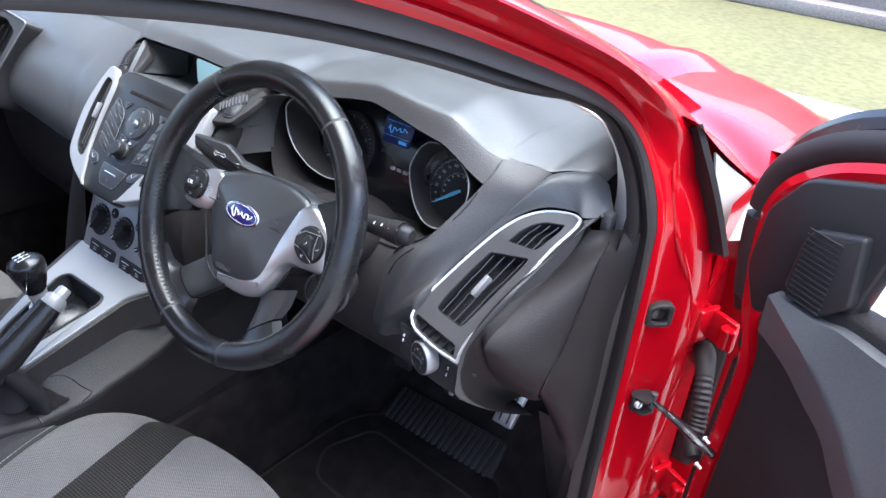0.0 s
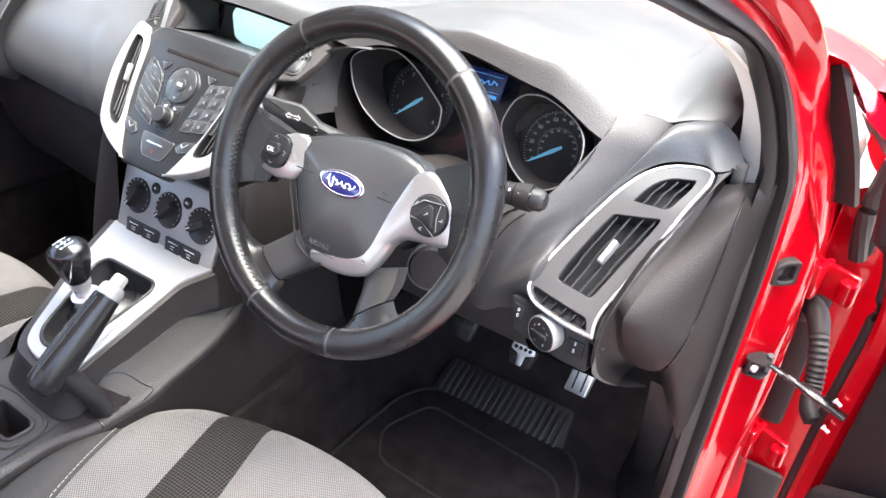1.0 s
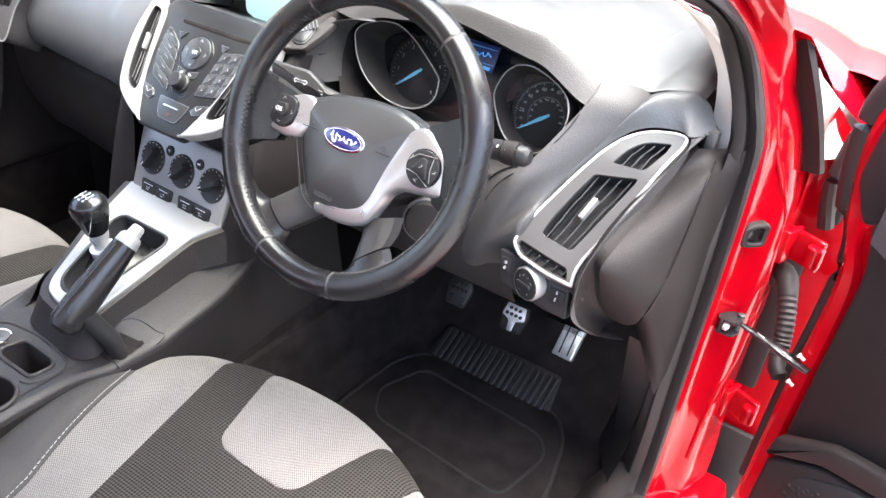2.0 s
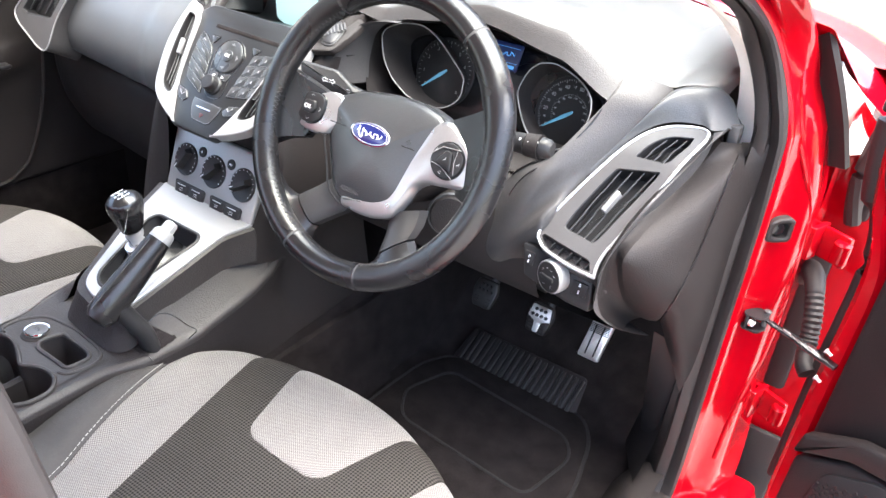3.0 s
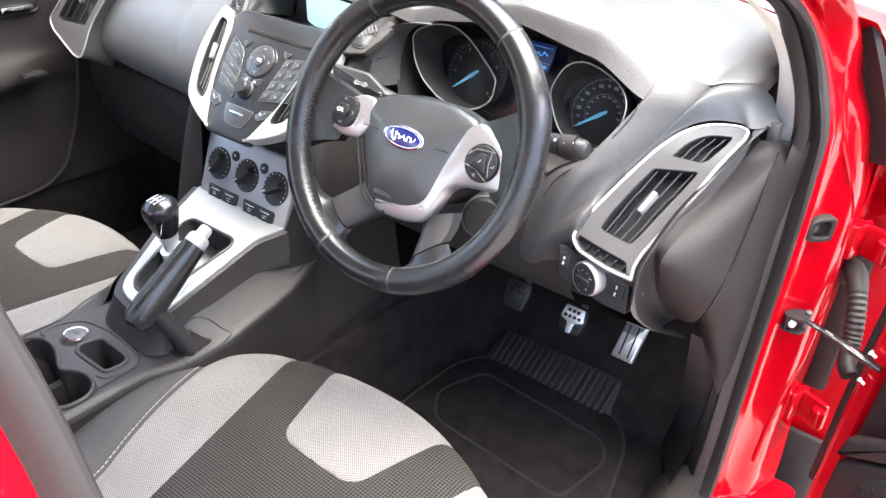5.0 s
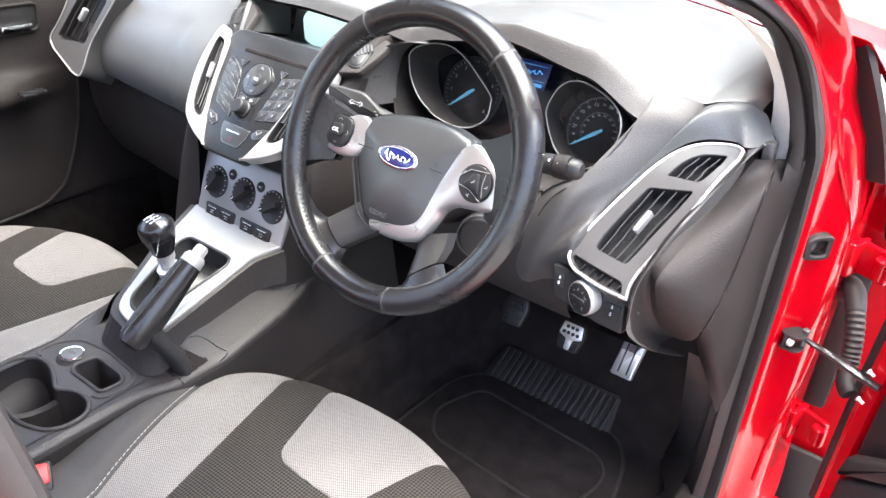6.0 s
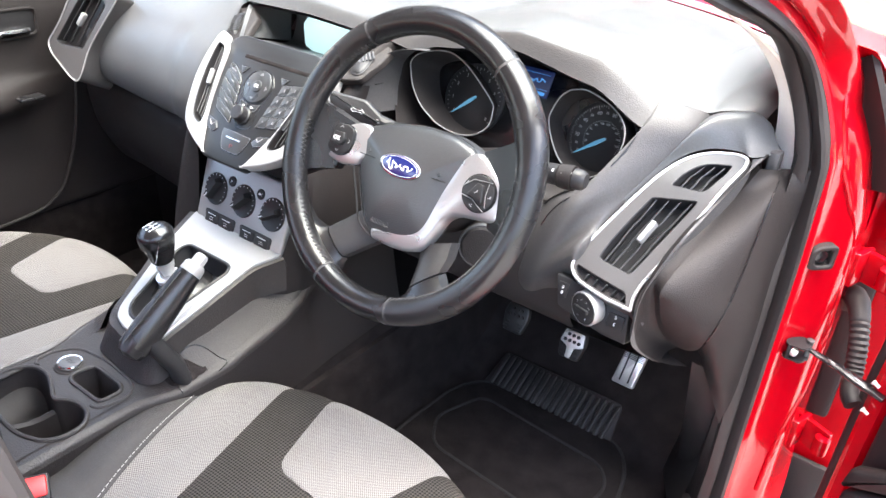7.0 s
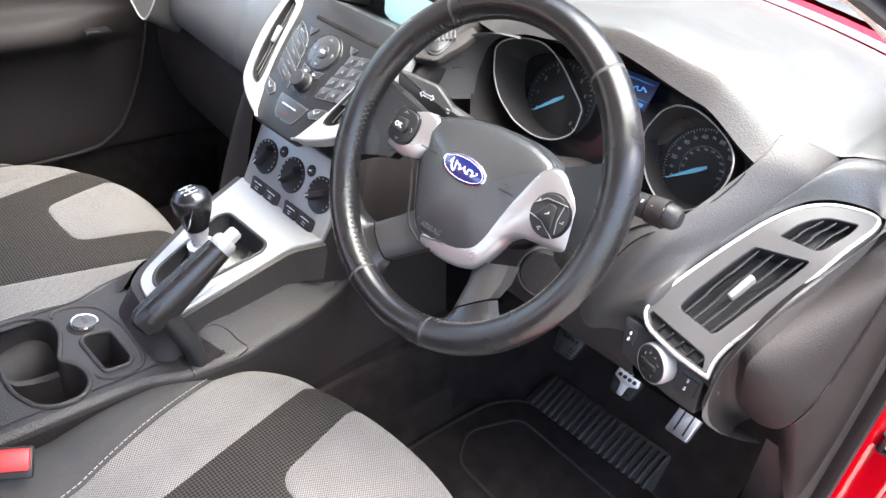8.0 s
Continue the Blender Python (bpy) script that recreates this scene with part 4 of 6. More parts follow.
for sx in (-1, 1):
    button("skip_button", [(sx * .004, .010), (sx * .018, .012), (sx * .022, .024), (sx * .004, .020)])
    part("skip_mark", plate([(-.003, -.002), (.003, 0), (-.003, .002)], at(RF, sx * .010, .0155, .0046, 0 if sx > 0 else 180), .0004, .0001), WHITE, rp)
    button("corner_button", [(sx * .036, .074), (sx * .054, .073), (sx * .045, .062)], r=.0015)
    ph = button("phone_button", [(sx * .040, -.032), (sx * .049, -.0215), (sx * .071, -.0165), (sx * .066, -.0315), (sx * .047, -.0385)], r=.002)
    part("mark", tube([(sx * (.053 + x), -.0275 + y, .0048) for x, y in ((-.004, .002), (0, -.002), (.004, .0015), (.007, .005))], .0006, 5, m=RF), DIM, ph)
DULLRED = material("dull red print", (0.14, 0.012, 0.012), 0.5)
hz_b = button("hazard_switch", [(-.027, -.0265), (.036, -.0280), (.034, -.040), (.027, -.0560), (.020, -.0590), (-.010, -.0580), (-.018, -.0500), (-.024, -.0380)], "dark hazard switch with a silver strip", r=.003)
part("strip", slab((-.011, -.0395, .004), (.020, -.0370, .0056), .0006, RF), CHROME, hz_b)
part("triangle", join(*[slab((-.003, -.0003, 0), (.003, .0003, .0004), 0, at(RF, .006 + .0018 * math.cos(a), -.049 + .0018 * math.sin(a), .0048, math.degrees(a) + 90)) for a in (math.pi / 2, math.pi * 7 / 6, math.pi * 11 / 6)]), DULLRED, hz_b)
for sx in (-1, 1):
    so_ = [Vector((sx * p.x, p.y)) for p in smooth([Vector((x, y, 0)) for x, y in ((.1325, .1135), (.1404, .074), (.1398, .0366), (.1292, -.0049), (.1134, -.0380), (.0800, -.0600), (.0430, -.0735), (.0500, -.0640), (.0648, -.0328), (.0769, -.0046), (.0860, .0341), (.0944, .087), (.1055, .1040), (.1180, .1150))], 5, True)]
    vo = [Vector((sx * p.x, p.y)) for p in smooth([Vector((x, y, 0)) for x, y in ((.1173, .0967), (.1245, .0904), (.1225, .0481), (.1136, .0041), (.1011, -.0249), (.0800, -.0345), (.0770, -.0219), (.0863, .0159), (.0968, .0588), (.1043, .0893))], 4, True)]
    si_ = inset(so_, .0025)
    sp = part("side_vent_surround", join(holed(si_, [vo], RF, .006), rings([[(p.x, p.y, -.012) for p in so_], [(p.x, p.y, .003) for p in so_], [(p.x, p.y, .0052) for p in inset(so_, .001)], [(p.x, p.y, .006) for p in si_]], cap=False, m=RF)), SILVER, stack, "satin silver side vent surround")
    vent("side_vent", vo, at(RF, 0, 0, .006), sp, [((sx * (.086 + .0075 * k), -.026 + .004 * k), (sx * (.1065 + .0052 * k), .086 + .003 * k)) for k in range(3)])
    part("tab", slab((-.0028, -.013, -.004), (.0028, .013, .003), .0012, at(RF, sx * .104, .040, .006, sx * -12)), SILVER, sp)
    th_o = rounded([(-.1326, .1112), (-.1108, .0995), (-.0890, .1144), (-.1100, .1640), (-.1464, .1860), (-.1660, .1743)] if sx < 0 else [(.1100, .1020), (.1378, .0969), (.1700, .1060), (.1760, .1400), (.1760, .1690), (.1491, .1842), (.1018, .1860)], .006)
    th = part("thumbwheel_panel", leant(plate(th_o, RF, .012, .003, -.014)), TRIM, stack, "grey panel round the vent thumbwheel")
    lens = smooth([Vector((x, y, 0)) for x, y in ([(-.1285, .1223), (-.1150, .1205), (-.1301, .1506), (-.1436, .1673), (-.1524, .1649), (-.1407, .1375)] if sx < 0 else [(.1468, .1140), (.1656, .1176), (.1584, .1494), (.1362, .1613), (.1264, .1597), (.1324, .1315)])], 5, True)
    part("thumb_recess", leant(plate(lens, RF, .0016, .0006, -.0022)), BLACK, th)
    mid = sum(lens, Vector()) / len(lens)
    part("thumbwheel", leant(plate([mid + (p - mid) * .86 for p in lens], RF, .004, .002, -.003, dome=.003)), BLACK, th, "ribbed vent thumbwheel")
    tilt_ = 36 if sx < 0 else -42
    ax = Vector((math.cos(radians(tilt_ + 90)), math.sin(radians(tilt_ + 90)), 0))
    for k in range(9):
        q = mid + ax * (.0048 * (k - 4))
        part("rib", leant(slab((-.0085, -.0009, .0006), (.0085, .0009, .0052 - .00012 * (k - 4) ** 2), .0004, at(RF, q.x, q.y, 0, tilt_))), SLAT, th)
# display recess above the disc slot
part("display_recess", sheet(lambda u, v: smooth([lip(-.145 + .29 * u) + Vector((0, .004, -.006)), (-.125 + .25 * u, .266, .997), (-.118 + .236 * u, .250, .938), (-.106 + .212 * u, .185, .950), (-.088 + .176 * u, .124, .9725)], 6)[round(v * 24)], 24, 24), DASH, stack, "grey hooded display recess")
SF = plane((.004, .236, .966), (1, 0, 0), (0, .18, 1))
part("display", plate(rounded([(-.072, .011), (-.064, -.024), (-.034, -.034), (.034, -.034), (.064, -.024), (.072, .011), (.055, .030), (-.055, .030)], .006), SF, .004, .001), SCREEN, stack, "pale blue-green lit multifunction display")
part("recess_wall", sheet(lambda u, v: lerp(lerp((-.150, .190, 1.0), (-.096, .124, .970), u), lerp((-.126, .262, .995), (-.117, .248, .936), u), v), 8, 6), DASH, stack)
part("recess_wall", sheet(lambda u, v: lerp(lerp((.150, .190, .998), (.096, .124, .970), u), lerp((.126, .262, .995), (.117, .248, .936), u), v), 8, 6), DASH, stack)
# heater panel
hp = part("heater_panel", plate(rounded([(-.106, .052), (.106, .052), (.101, -.060), (.088, -.076), (-.088, -.076), (-.101, -.060)], [.006, .006, .01, .008, .008, .01]), HF, .012, .003, -.010), SILVER, stack, "satin silver heater panel")
for i, x in enumerate((-.066, .002, .070)):
    k = part("heater_dial", lathe([(.0265, -.001), (.0265, .0035), (.0250, .0050), (.0225, .0042), (.0005, .004)], at(HF, x, 0, 0)), BLACK, hp, "black rotary heater dial")
    part("grip", rings([[(-.019, -.006, .004), (.019, -.006, .004), (.019, .006, .004), (-.019, .006, .004)], [(-.017, -.0035, .016), (.017, -.0035, .016), (.017, .0035, .016), (-.017, .0035, .016)]], m=at(HF, x, 0, 0, (60, 45, 30)[i])), BLACK, k)
    part("pointer", slab((.010, -.0006, .0158), (.017, .0006, .0165), 0, at(HF, x, 0, 0, (60, 45, 30)[i] + 180)), WHITE, k)
    part("scale", join(*[slab((.0225, -.0004, .0045), (.0242, .0004, .0052), 0, at(HF, x, 0, 0, a)) for a in range(-40, 221, 20)]), WHITE, k)
for x in (-.032, .036):
    b = part("round_button", lathe([(.0085, 0), (.0085, .0035), (.0075, .0045), (.0005, .0045)], at(HF, x, .022, 0)), RADIO, hp)
    part("mark", text("A/C" if x > 0 else "O", .0045, at(HF, x, .022, .0047)), WHITE, b)
for sx in (-1, 1):
    cx = sx * .043
    sl = part("switch_slot", plate(rounded([(cx - .038, -.036), (cx + .038, -.036), (cx + .036 - (sx > 0) * .0, -.061), (cx - .030 * 1.0, -.064)], .006), HF, .003, .0006, .0006), BLACK, hp, "black switch pair")
    for k in (-1, 1):
        b = part("switch", slab((cx + k * .0172 - .0155, -.0585, .002), (cx + k * .0172 + .0155, -.039, .0050), .0016, HF), BLACK, sl)
        part("mark", join(slab((-.004, .0015, 0), (.004, .0021, .0003), 0, at(HF, cx + k * .0175, -.049, .0051)), slab((-.004, -.002, 0), (.004, -.0014, .0003), 0, at(HF, cx + k * .0175, -.049, .0051)), slab((-.010, .0065, 0), (.010, .0075, .0003), 0, at(HF, cx + k * .0175, -.049, .0051))), WHITE, b)

# ---- passenger vent ----
PV = plane((-.590, .098, .882), (1, .05, 0), (0, .42, 1))
po = rounded([(-.020, .072), (-.0388, .0157), (-.0665, -.0264), (-.0473, -.0444), (.0300, -.0790), (.0540, -.0820), (.0620, -.0640), (.0690, -.0150), (.1000, .0400), (.1330, .0980), (.030, .110)], [.02, .03, .012, .010, .02, .010, .010, .03, .05, .012, .03])
part("pod_rim", tube([PV @ Vector((p.x, p.y, .001)) for p in po], .0016, 6, True), SILVER, dash, "thin silver edge of the passenger vent")
pvo = rounded([(.008, .070), (-.0411, -.0172), (-.0236, -.0235), (.0500, -.0190), (.0602, .0034), (.0976, .074), (.060, .095), (.025, .090)], [.01, .006, .006, .008, .01, .01, .02, .01])
part("passenger_pod", join(holed(inset(po, .001), [pvo], PV, 0), rings([[(p.x * 1.02, p.y - .006, -.07) for p in po], [(p.x, p.y, -.004) for p in po], [(p.x, p.y, 0) for p in inset(po, .001)]], cap=False, m=PV)), FASCIA, dash, "grey passenger vent surround")
vent("air_vent", pvo, PV, dash, [((-.0257, -.014), (.0200, .0700)), ((-.0004, -.0138), (.0440, .0760)), ((.0245, -.0137), (.0680, .0790)), ((.0460, -.0080), (.0860, .0740))])
part("vent_tab", slab((-.005, -.014, -.006), (.005, .014, .004), .002, at(PV, .030, .035, 0, -28)), SILVER, dash)

# ================= steering wheel =================
A24 = radians(24.5)
W = plane((.363, -.016, .931), (1, 0, 0), (0, math.sin(A24), math.cos(A24)))
sw = thing("steering_wheel", (.363, .0, .90), "four-spoke black leather steering wheel with silver spoke trims", "steering wheel")
RC = .169
SPOKE = material("satin black spoke leather", (0.022, 0.0215, 0.022), 0.42, vary=0.2, bump=0.15, bump_scale=1100, spec=0.5)


def rim_piece(a0, a1, n=24, r=.0165):
    loops = []
    for i in range(n + 1):
        a = radians(a0 + (a1 - a0) * i / n)
        c = Vector((RC * math.cos(a), RC * math.sin(a), 0))
        e = Vector((math.cos(a), math.sin(a), 0))
        bulge = 1 + .10 * math.exp(-((math.degrees(a) % 360 - 25) / 14) ** 2) + .10 * math.exp(-((math.degrees(a) % 360 - 155) / 14) ** 2)
        loops.append([c + e * (r * bulge * math.cos(t)) + Vector((0, 0, r * 1.0 * math.sin(t))) for t in [2 * math.pi * j / 20 for j in range(20)]])
    return rings(loops, m=W)


part("rim_top", rim_piece(54.6, 123.4), LEATHER, sw)
part("rim_grip", rim_piece(124.6, 246.4, 40), LEATHER, sw)
part("rim_bottom", rim_piece(247.6, 285.4), LEATHER, sw)
part("rim_grip", rim_piece(286.6, 413.4, 40), LEATHER, sw)
for a in (54, 124, 247, 286):
    part("rim_seam", rim_piece(a - .55, a + .55, 2, .0163), GREYTHREAD, sw, "pale seam round the rim")
for a0, a1 in ((128, 244), (289, 412)):
    st = []
    a = a0
    while a < a1:
        pts = []
        for da, ph in ((0, 148), (1.1, 172), (2.2, 150)):
            r, ph = .0170, radians(ph)
            aa = radians(a + da)
            e = Vector((math.cos(aa), math.sin(aa), 0))
            pts.append(e * (RC + r * math.cos(ph)) + Vector((0, 0, r * math.sin(ph))))
        st.append(tube(pts, .0006, 4, m=W))
        a += 2.2
    part("rim_stitching", join(*st), GREYTHREAD, sw, "grey cross stitching on the inner rim")
ZH = -.020
WHEELSILVER = material("satin metal wheel trim", (0.42, 0.42, 0.425), 0.30, metal=0.75, vary=0.05, scale=60)
LEFT_TRIM = [(-.072, .030), (-.088, .0335), (-.139, .0145), (-.149, -.002), (-.150, -.016), (-.108, -.0255), (-.083, -.021), (-.066, 0)]
RIGHT_TRIM = [(.066, .034), (.082, .043), (.094, .0415), (.1325, .0145), (.134, -.026), (.100, -.030), (.077, -.0335), (.0645, -.044), (.0565, -.066), (.046, -.088), (.027, -.0955), (.004, -.0985), (-.030, -.0965), (-.034, -.085), (.02, -.07), (.05, -.01)]
part("spoke_trim", plate(rounded(LEFT_TRIM, [.004, .01, .010, .006, .006, .012, .004, .004]), W, .016, .003, ZH - .014), WHEELSILVER, sw, "satin silver spoke trim")
part("spoke_trim", plate(rounded(RIGHT_TRIM, [.004, .006, .006, .008, .008, .02, .012, .012, .03, .02, .02, .02, .004, .004, .004, .004]), W, .018, .005, ZH - .016), WHEELSILVER, sw, "satin silver spoke trim sweeping under the cover")
part("cover_edge", tube(smooth([(-.0850, -.020, ZH), (-.0815, -.030, ZH), (-.0675, -.057, ZH), (-.0535, -.0835, ZH), (-.031, -.0955, ZH)], 8), .0014, 8, m=W), BLACK, sw, "thin dark edge of the airbag cover")
for sx in (-1, 1):
    lift = 1 if sx > 0 else .55
    arm_ = rings([[(sx * .088, .046 * lift, ZH - .004), (sx * .120, -.034, ZH - .004), (sx * .120, -.034, ZH - .02), (sx * .088, .046 * lift, ZH - .02)],
                  [(sx * .112, .058 * lift, ZH + .002), (sx * .134, -.038, ZH + .001), (sx * .134, -.038, ZH - .016), (sx * .112, .058 * lift, ZH - .016)],
                  [(sx * .136, .070 * lift, ZH + .012), (sx * .147, -.044, ZH + .010), (sx * .147, -.044, ZH - .012), (sx * .136, .070 * lift, ZH - .012)],
                  [(sx * (.150 + .010 * (lift < 1)), .084 * lift, -.004), (sx * .162, -.060, -.004), (sx * .162, -.060, -.016), (sx * (.150 + .010 * (lift < 1)), .084 * lift, -.016)]], m=W)
    part("thumb_rest", arm_, LEATHER, sw)
    PB = at(W, -.1145 if sx < 0 else .1010, .0055 if sx < 0 else .0005, ZH + .0025)
    pod_o = rounded([(-.0235, -.006), (-.017, -.0195), (.004, -.0235), (.019, -.016), (.0235, .002), (.0225, .017), (.010, .0215), (-.010, .0205), (-.0205, .012)], .012) if sx < 0 else ellipse(.0242, .0232, 40)
    pod_o = [p * .90 for p in pod_o]
    cp = part("button_pod", plate(pod_o, PB, .005, .0015, -.001), BLACK, sw, "round black button cluster")
    part("rim_line", hoop(inset(pod_o, -.0012), inset(pod_o, .0002), PB, .0012, -.0006, .0003), GLOSS, cp)
    if sx < 0:
        part("joystick", plate(rounded([(-.0095, -.007), (.008, -.008), (.012, .0), (.0085, .009), (-.007, .008)], .003), PB, .006, .0015, .003), BLACK, cp)
        part("mark", text("OK", .0075, at(PB, 0, 0, .0093)), WHITE, cp)
        for a in (0, 90, 180, 270):
            F_ = at(PB, .0165 * math.cos(radians(a)), .0150 * math.sin(radians(a)), .0042, a)
            part("chevron", join(slab((-.0018, -.0003, 0), (.0018, .0003, .0003), 0, at(F_, 0, .0013, 0, -45)), slab((-.0018, -.0003, 0), (.0018, .0003, .0003), 0, at(F_, 0, -.0013, 0, 45))), DIM, cp)
    else:
        part("joystick", plate(rounded([(-.012, -.004), (.011, -.012), (.007, .010), (-.001, .012)], .003), PB, .005, .0012, .003), BLACK, cp)
        part("divider", join(*[tube([(*a, .0048), (*b, .0052), (*c, .0048)], .0005, 5, m=PB) for a, b, c in (((-.021, .003), (-.008, .014), (.016, .016)), ((-.020, -.006), (-.004, -.008), (.014, -.018)), ((.0145, -.013), (.0115, 0), (.012, .014)))]), SILVER, cp)
        for x, y, a in ((-.0165, .008, 60), (.0165, -.001, 5), (-.004, -.0155, 150), (0, .001, 30)):
            part("mark", join(slab((-.0022, -.0004, 0), (.0022, .0004, .0003), 0, at(PB, x, y, .0045 if abs(x) > .003 else .0082, a)), slab((-.0012, -.0004, 0), (.0012, .0004, .0003), 0, at(PB, x + .0012, y + .0018, .0045 if abs(x) > .003 else .0082, a + 40))), DIM, cp)


def spoke(stations, flank=0):
    """Padded bar from row to row of (one edge, other edge, height); flank slopes away beyond the second edge."""
    loops = []
    for (xa, ya), (xb, yb), z in stations:
        p, q = Vector((xa, ya, z)), Vector((xb, yb, z))
        o = (q - p).normalized()
        end = [q + o * (.004 + flank * .5) + Vector((0, 0, -.004)), q + o * (.005 + flank) + Vector((0, 0, -.016))]
        loops.append([p - o * .003 + Vector((0, 0, -.016)), p - o * .002 + Vector((0, 0, -.004)), p + o * .002, p.lerp(q, .3) + Vector((0, 0, .0022)), p.lerp(q, .7) + Vector((0, 0, .0022)), q - o * .002, *end])
    return rings(loops, m=W)


part("lower_spoke", spoke([((-.018, -.092), (-.052, -.066), ZH - .010), ((-.042, -.112), (-.074, -.088), ZH - .005), ((-.0638, -.1320), (-.0950, -.1085), ZH + .003)]), SPOKE, sw, "dark leather lower spoke")
part("lower_spoke", spoke([((.038, -.082), (.067, -.070), ZH - .012), ((.044, -.105), (.0715, -.090), ZH - .006), ((.0474, -.1325), (.0730, -.1085), ZH + .003)], .008), SPOKE, sw, "dark leather lower spoke")
part("spoke_flare", spoke([((-.0648, -.1335), (-.0965, -.1095), ZH + .003), ((-.067, -.141), (-.106, -.111), ZH + .005), ((-.065, -.150), (-.121, -.106), ZH + .009), ((-.060, -.158), (-.140, -.092), ZH + .010)]), LEATHER, sw, "leather flare where the spoke meets the rim")
part("spoke_flare", spoke([((.0478, -.1340), (.0740, -.1100), ZH + .003), ((.046, -.142), (.081, -.117), ZH + .006), ((.040, -.151), (.094, -.124), ZH + .010), ((.026, -.161), (.114, -.120), ZH + .011)], .006), LEATHER, sw, "leather flare where the spoke meets the rim")
hub = rounded([(-.090, .020), (-.082, .031), (-.048, .045), (0, .053), (.045, .054), (.075, .046), (.083, .037), (.076, .018), (.070, 0), (.062, -.030), (.055, -.060), (.046, -.078), (.025, -.090), (0, -.095), (-.030, -.093), (-.050, -.083), (-.064, -.056), (-.079, -.025)], .012)
ab = part("airbag_cover", plate(hub, W, .027, .008, ZH - .027, dome=.014), AIRBAG, sw, "grained dark grey airbag cover")
part("cover_seam", hoop([p * 1.010 for p in hub], [p * .998 for p in hub], W, .002, ZH - .006, .0005), BLACK, sw)
BF = at(W, -.0065, -.001, ZH + .0122)
bd = part("badge", plate(ellipse(.0305, .0140, 48), BF, .0022, .0008), CHROME, ab, "blue oval badge with a chrome edge")
part("badge_face", plate(ellipse(.0285, .0124, 48), BF, .0010, .0003, .0018), BLUE, bd)
part("badge_script", tube([Vector((-.019 + .00048 * i + .0016 * math.sin(i * .52), (.0062 if i < 22 else .0026) * math.sin(i * .34), .0031)) for i in range(81)], [.0005 + .0004 * abs(math.sin(i * .17)) for i in range(81)], 5, m=BF), WHITE, bd)
part("badge_line", hoop(ellipse(.0272, .0112, 48), ellipse(.0266, .0107, 48), BF, .0004, .0027, .0001), WHITE, bd)
part("airbag_word", text("AIRBAG", .0085, at(W, -.016, -.0735, ZH + .0098)), GREYTHREAD, ab)
part("airbag_frame", join(slab((-.022, -.0003, 0), (.022, .0003, .0005), 0, at(W, -.016, -.0815, ZH + .0082)), slab((-.0003, -.006, 0), (.0003, .006, .0005), 0, at(W, -.0385, -.0755, ZH + .0082))), GREYTHREAD, ab)
for cx, cy in ((-.062, .003), (.046, .004)):
    part("horn_mark", join(slab((-.012, -.0006, 0), (.012, .0006, .0010), 0, at(W, cx, cy - .005, ZH + .0085, 0)), tube([(cx - .003, cy + .001, ZH + .0092), (cx + .001, cy + .004, ZH + .0092), (cx + .004, cy + .001, ZH + .0092), (cx, cy - .001, ZH + .0092)], .0004, 4, m=W)), BLACK, ab)
part("hub_back", lathe([(.036, -.085), (.040, -.06), (.044, ZH - .028), (.044, ZH - .012)], at(W, 0, -.03)), TRIM, sw)

# ---- stalks ----
si = thing("indicator_stalk", (.25, .06, .92), "dark grey indicator stalk with white symbols", "stalk")
SI = plane((.208, .066, .938), (.93, .30, -.12), (.05, .45, .9))
part("paddle", plate(rounded([(-.040, .018), (.015, .019), (.042, .004), (.060, -.012), (.035, -.018), (-.010, -.010), (-.034, .0)], .006), SI, .014, .004, -.007), BLACK, si)
part("stem", tube([SI @ Vector((.040, -.004, 0)), SI @ Vector((.075, -.010, -.01)), (.325, .10, .905)], .010, 10), BLACK, si)
for sx in (-1, 1):
    part("arrow_mark", join(*[slab((-.0026, -.00035, 0), (.0026, .00035, .0004), 0, at(SI, .008 + sx * x, .002 + y, .0072, a)) for x, y, a in ((.0075, .0017, -42 * sx), (.0075, -.0017, 42 * sx), (.0035, .0014, 0), (.0035, -.0014, 0))]), WHITE, si)
part("lamp_mark", join(*[slab((-.0022, -.0003, 0), (.0022, .0003, .0004), 0, at(SI, .038 + .003 * k, -.002 - .0035 * k, .0072, 20 * k)) for k in range(4)]), WHITE, si)
ss = thing("wiper_stalk", (.41, .062, .92), "black wiper stalk with white symbols", "stalk")
e0, e1 = Vector((.41, .062, .935)), Vector((.553, .070, .945))
part("stem", tube([e0, e0.lerp(e1, .5), e0.lerp(e1, .8)], [.008, .010, .0125], 14), BLACK, ss)
part("collar", tube([e0.lerp(e1, .81), e0.lerp(e1, .93)], [.0135, .0145], 18), TRIM, ss)
part("tip", tube([e0.lerp(e1, .935), e0.lerp(e1, 1.0), e0.lerp(e1, 1.03)], [.0122, .0115, .008], 18), BLACK, ss)
for k in range(4):
    p = e0.lerp(e1, .70 + .075 * k)
    part("mark", slab((-.0008, -.0016, 0), (.0008, .0016, .0004), 0, plane(p + Vector((0, -.0098, .0088)), (1, -.1, 0), (0, .7, .7))), WHITE, ss)
ig = thing("ignition_lock", (.44, .07, .84), "round dark ignition lock on the column", "ignition lock")
part("lock", lathe([(.028, -.05), (.028, .0), (.024, .006), (.0005, .007)], plane((.440, .050, .825), (.9, .45, 0), (0, .2, 1))), TRIM, ig)
part("ring", lathe([(.0285, -.006), (.0300, -.002), (.0285, .002)], plane((.440, .050, .825), (.9, .45, 0), (0, .2, 1))), SLAT, ig)

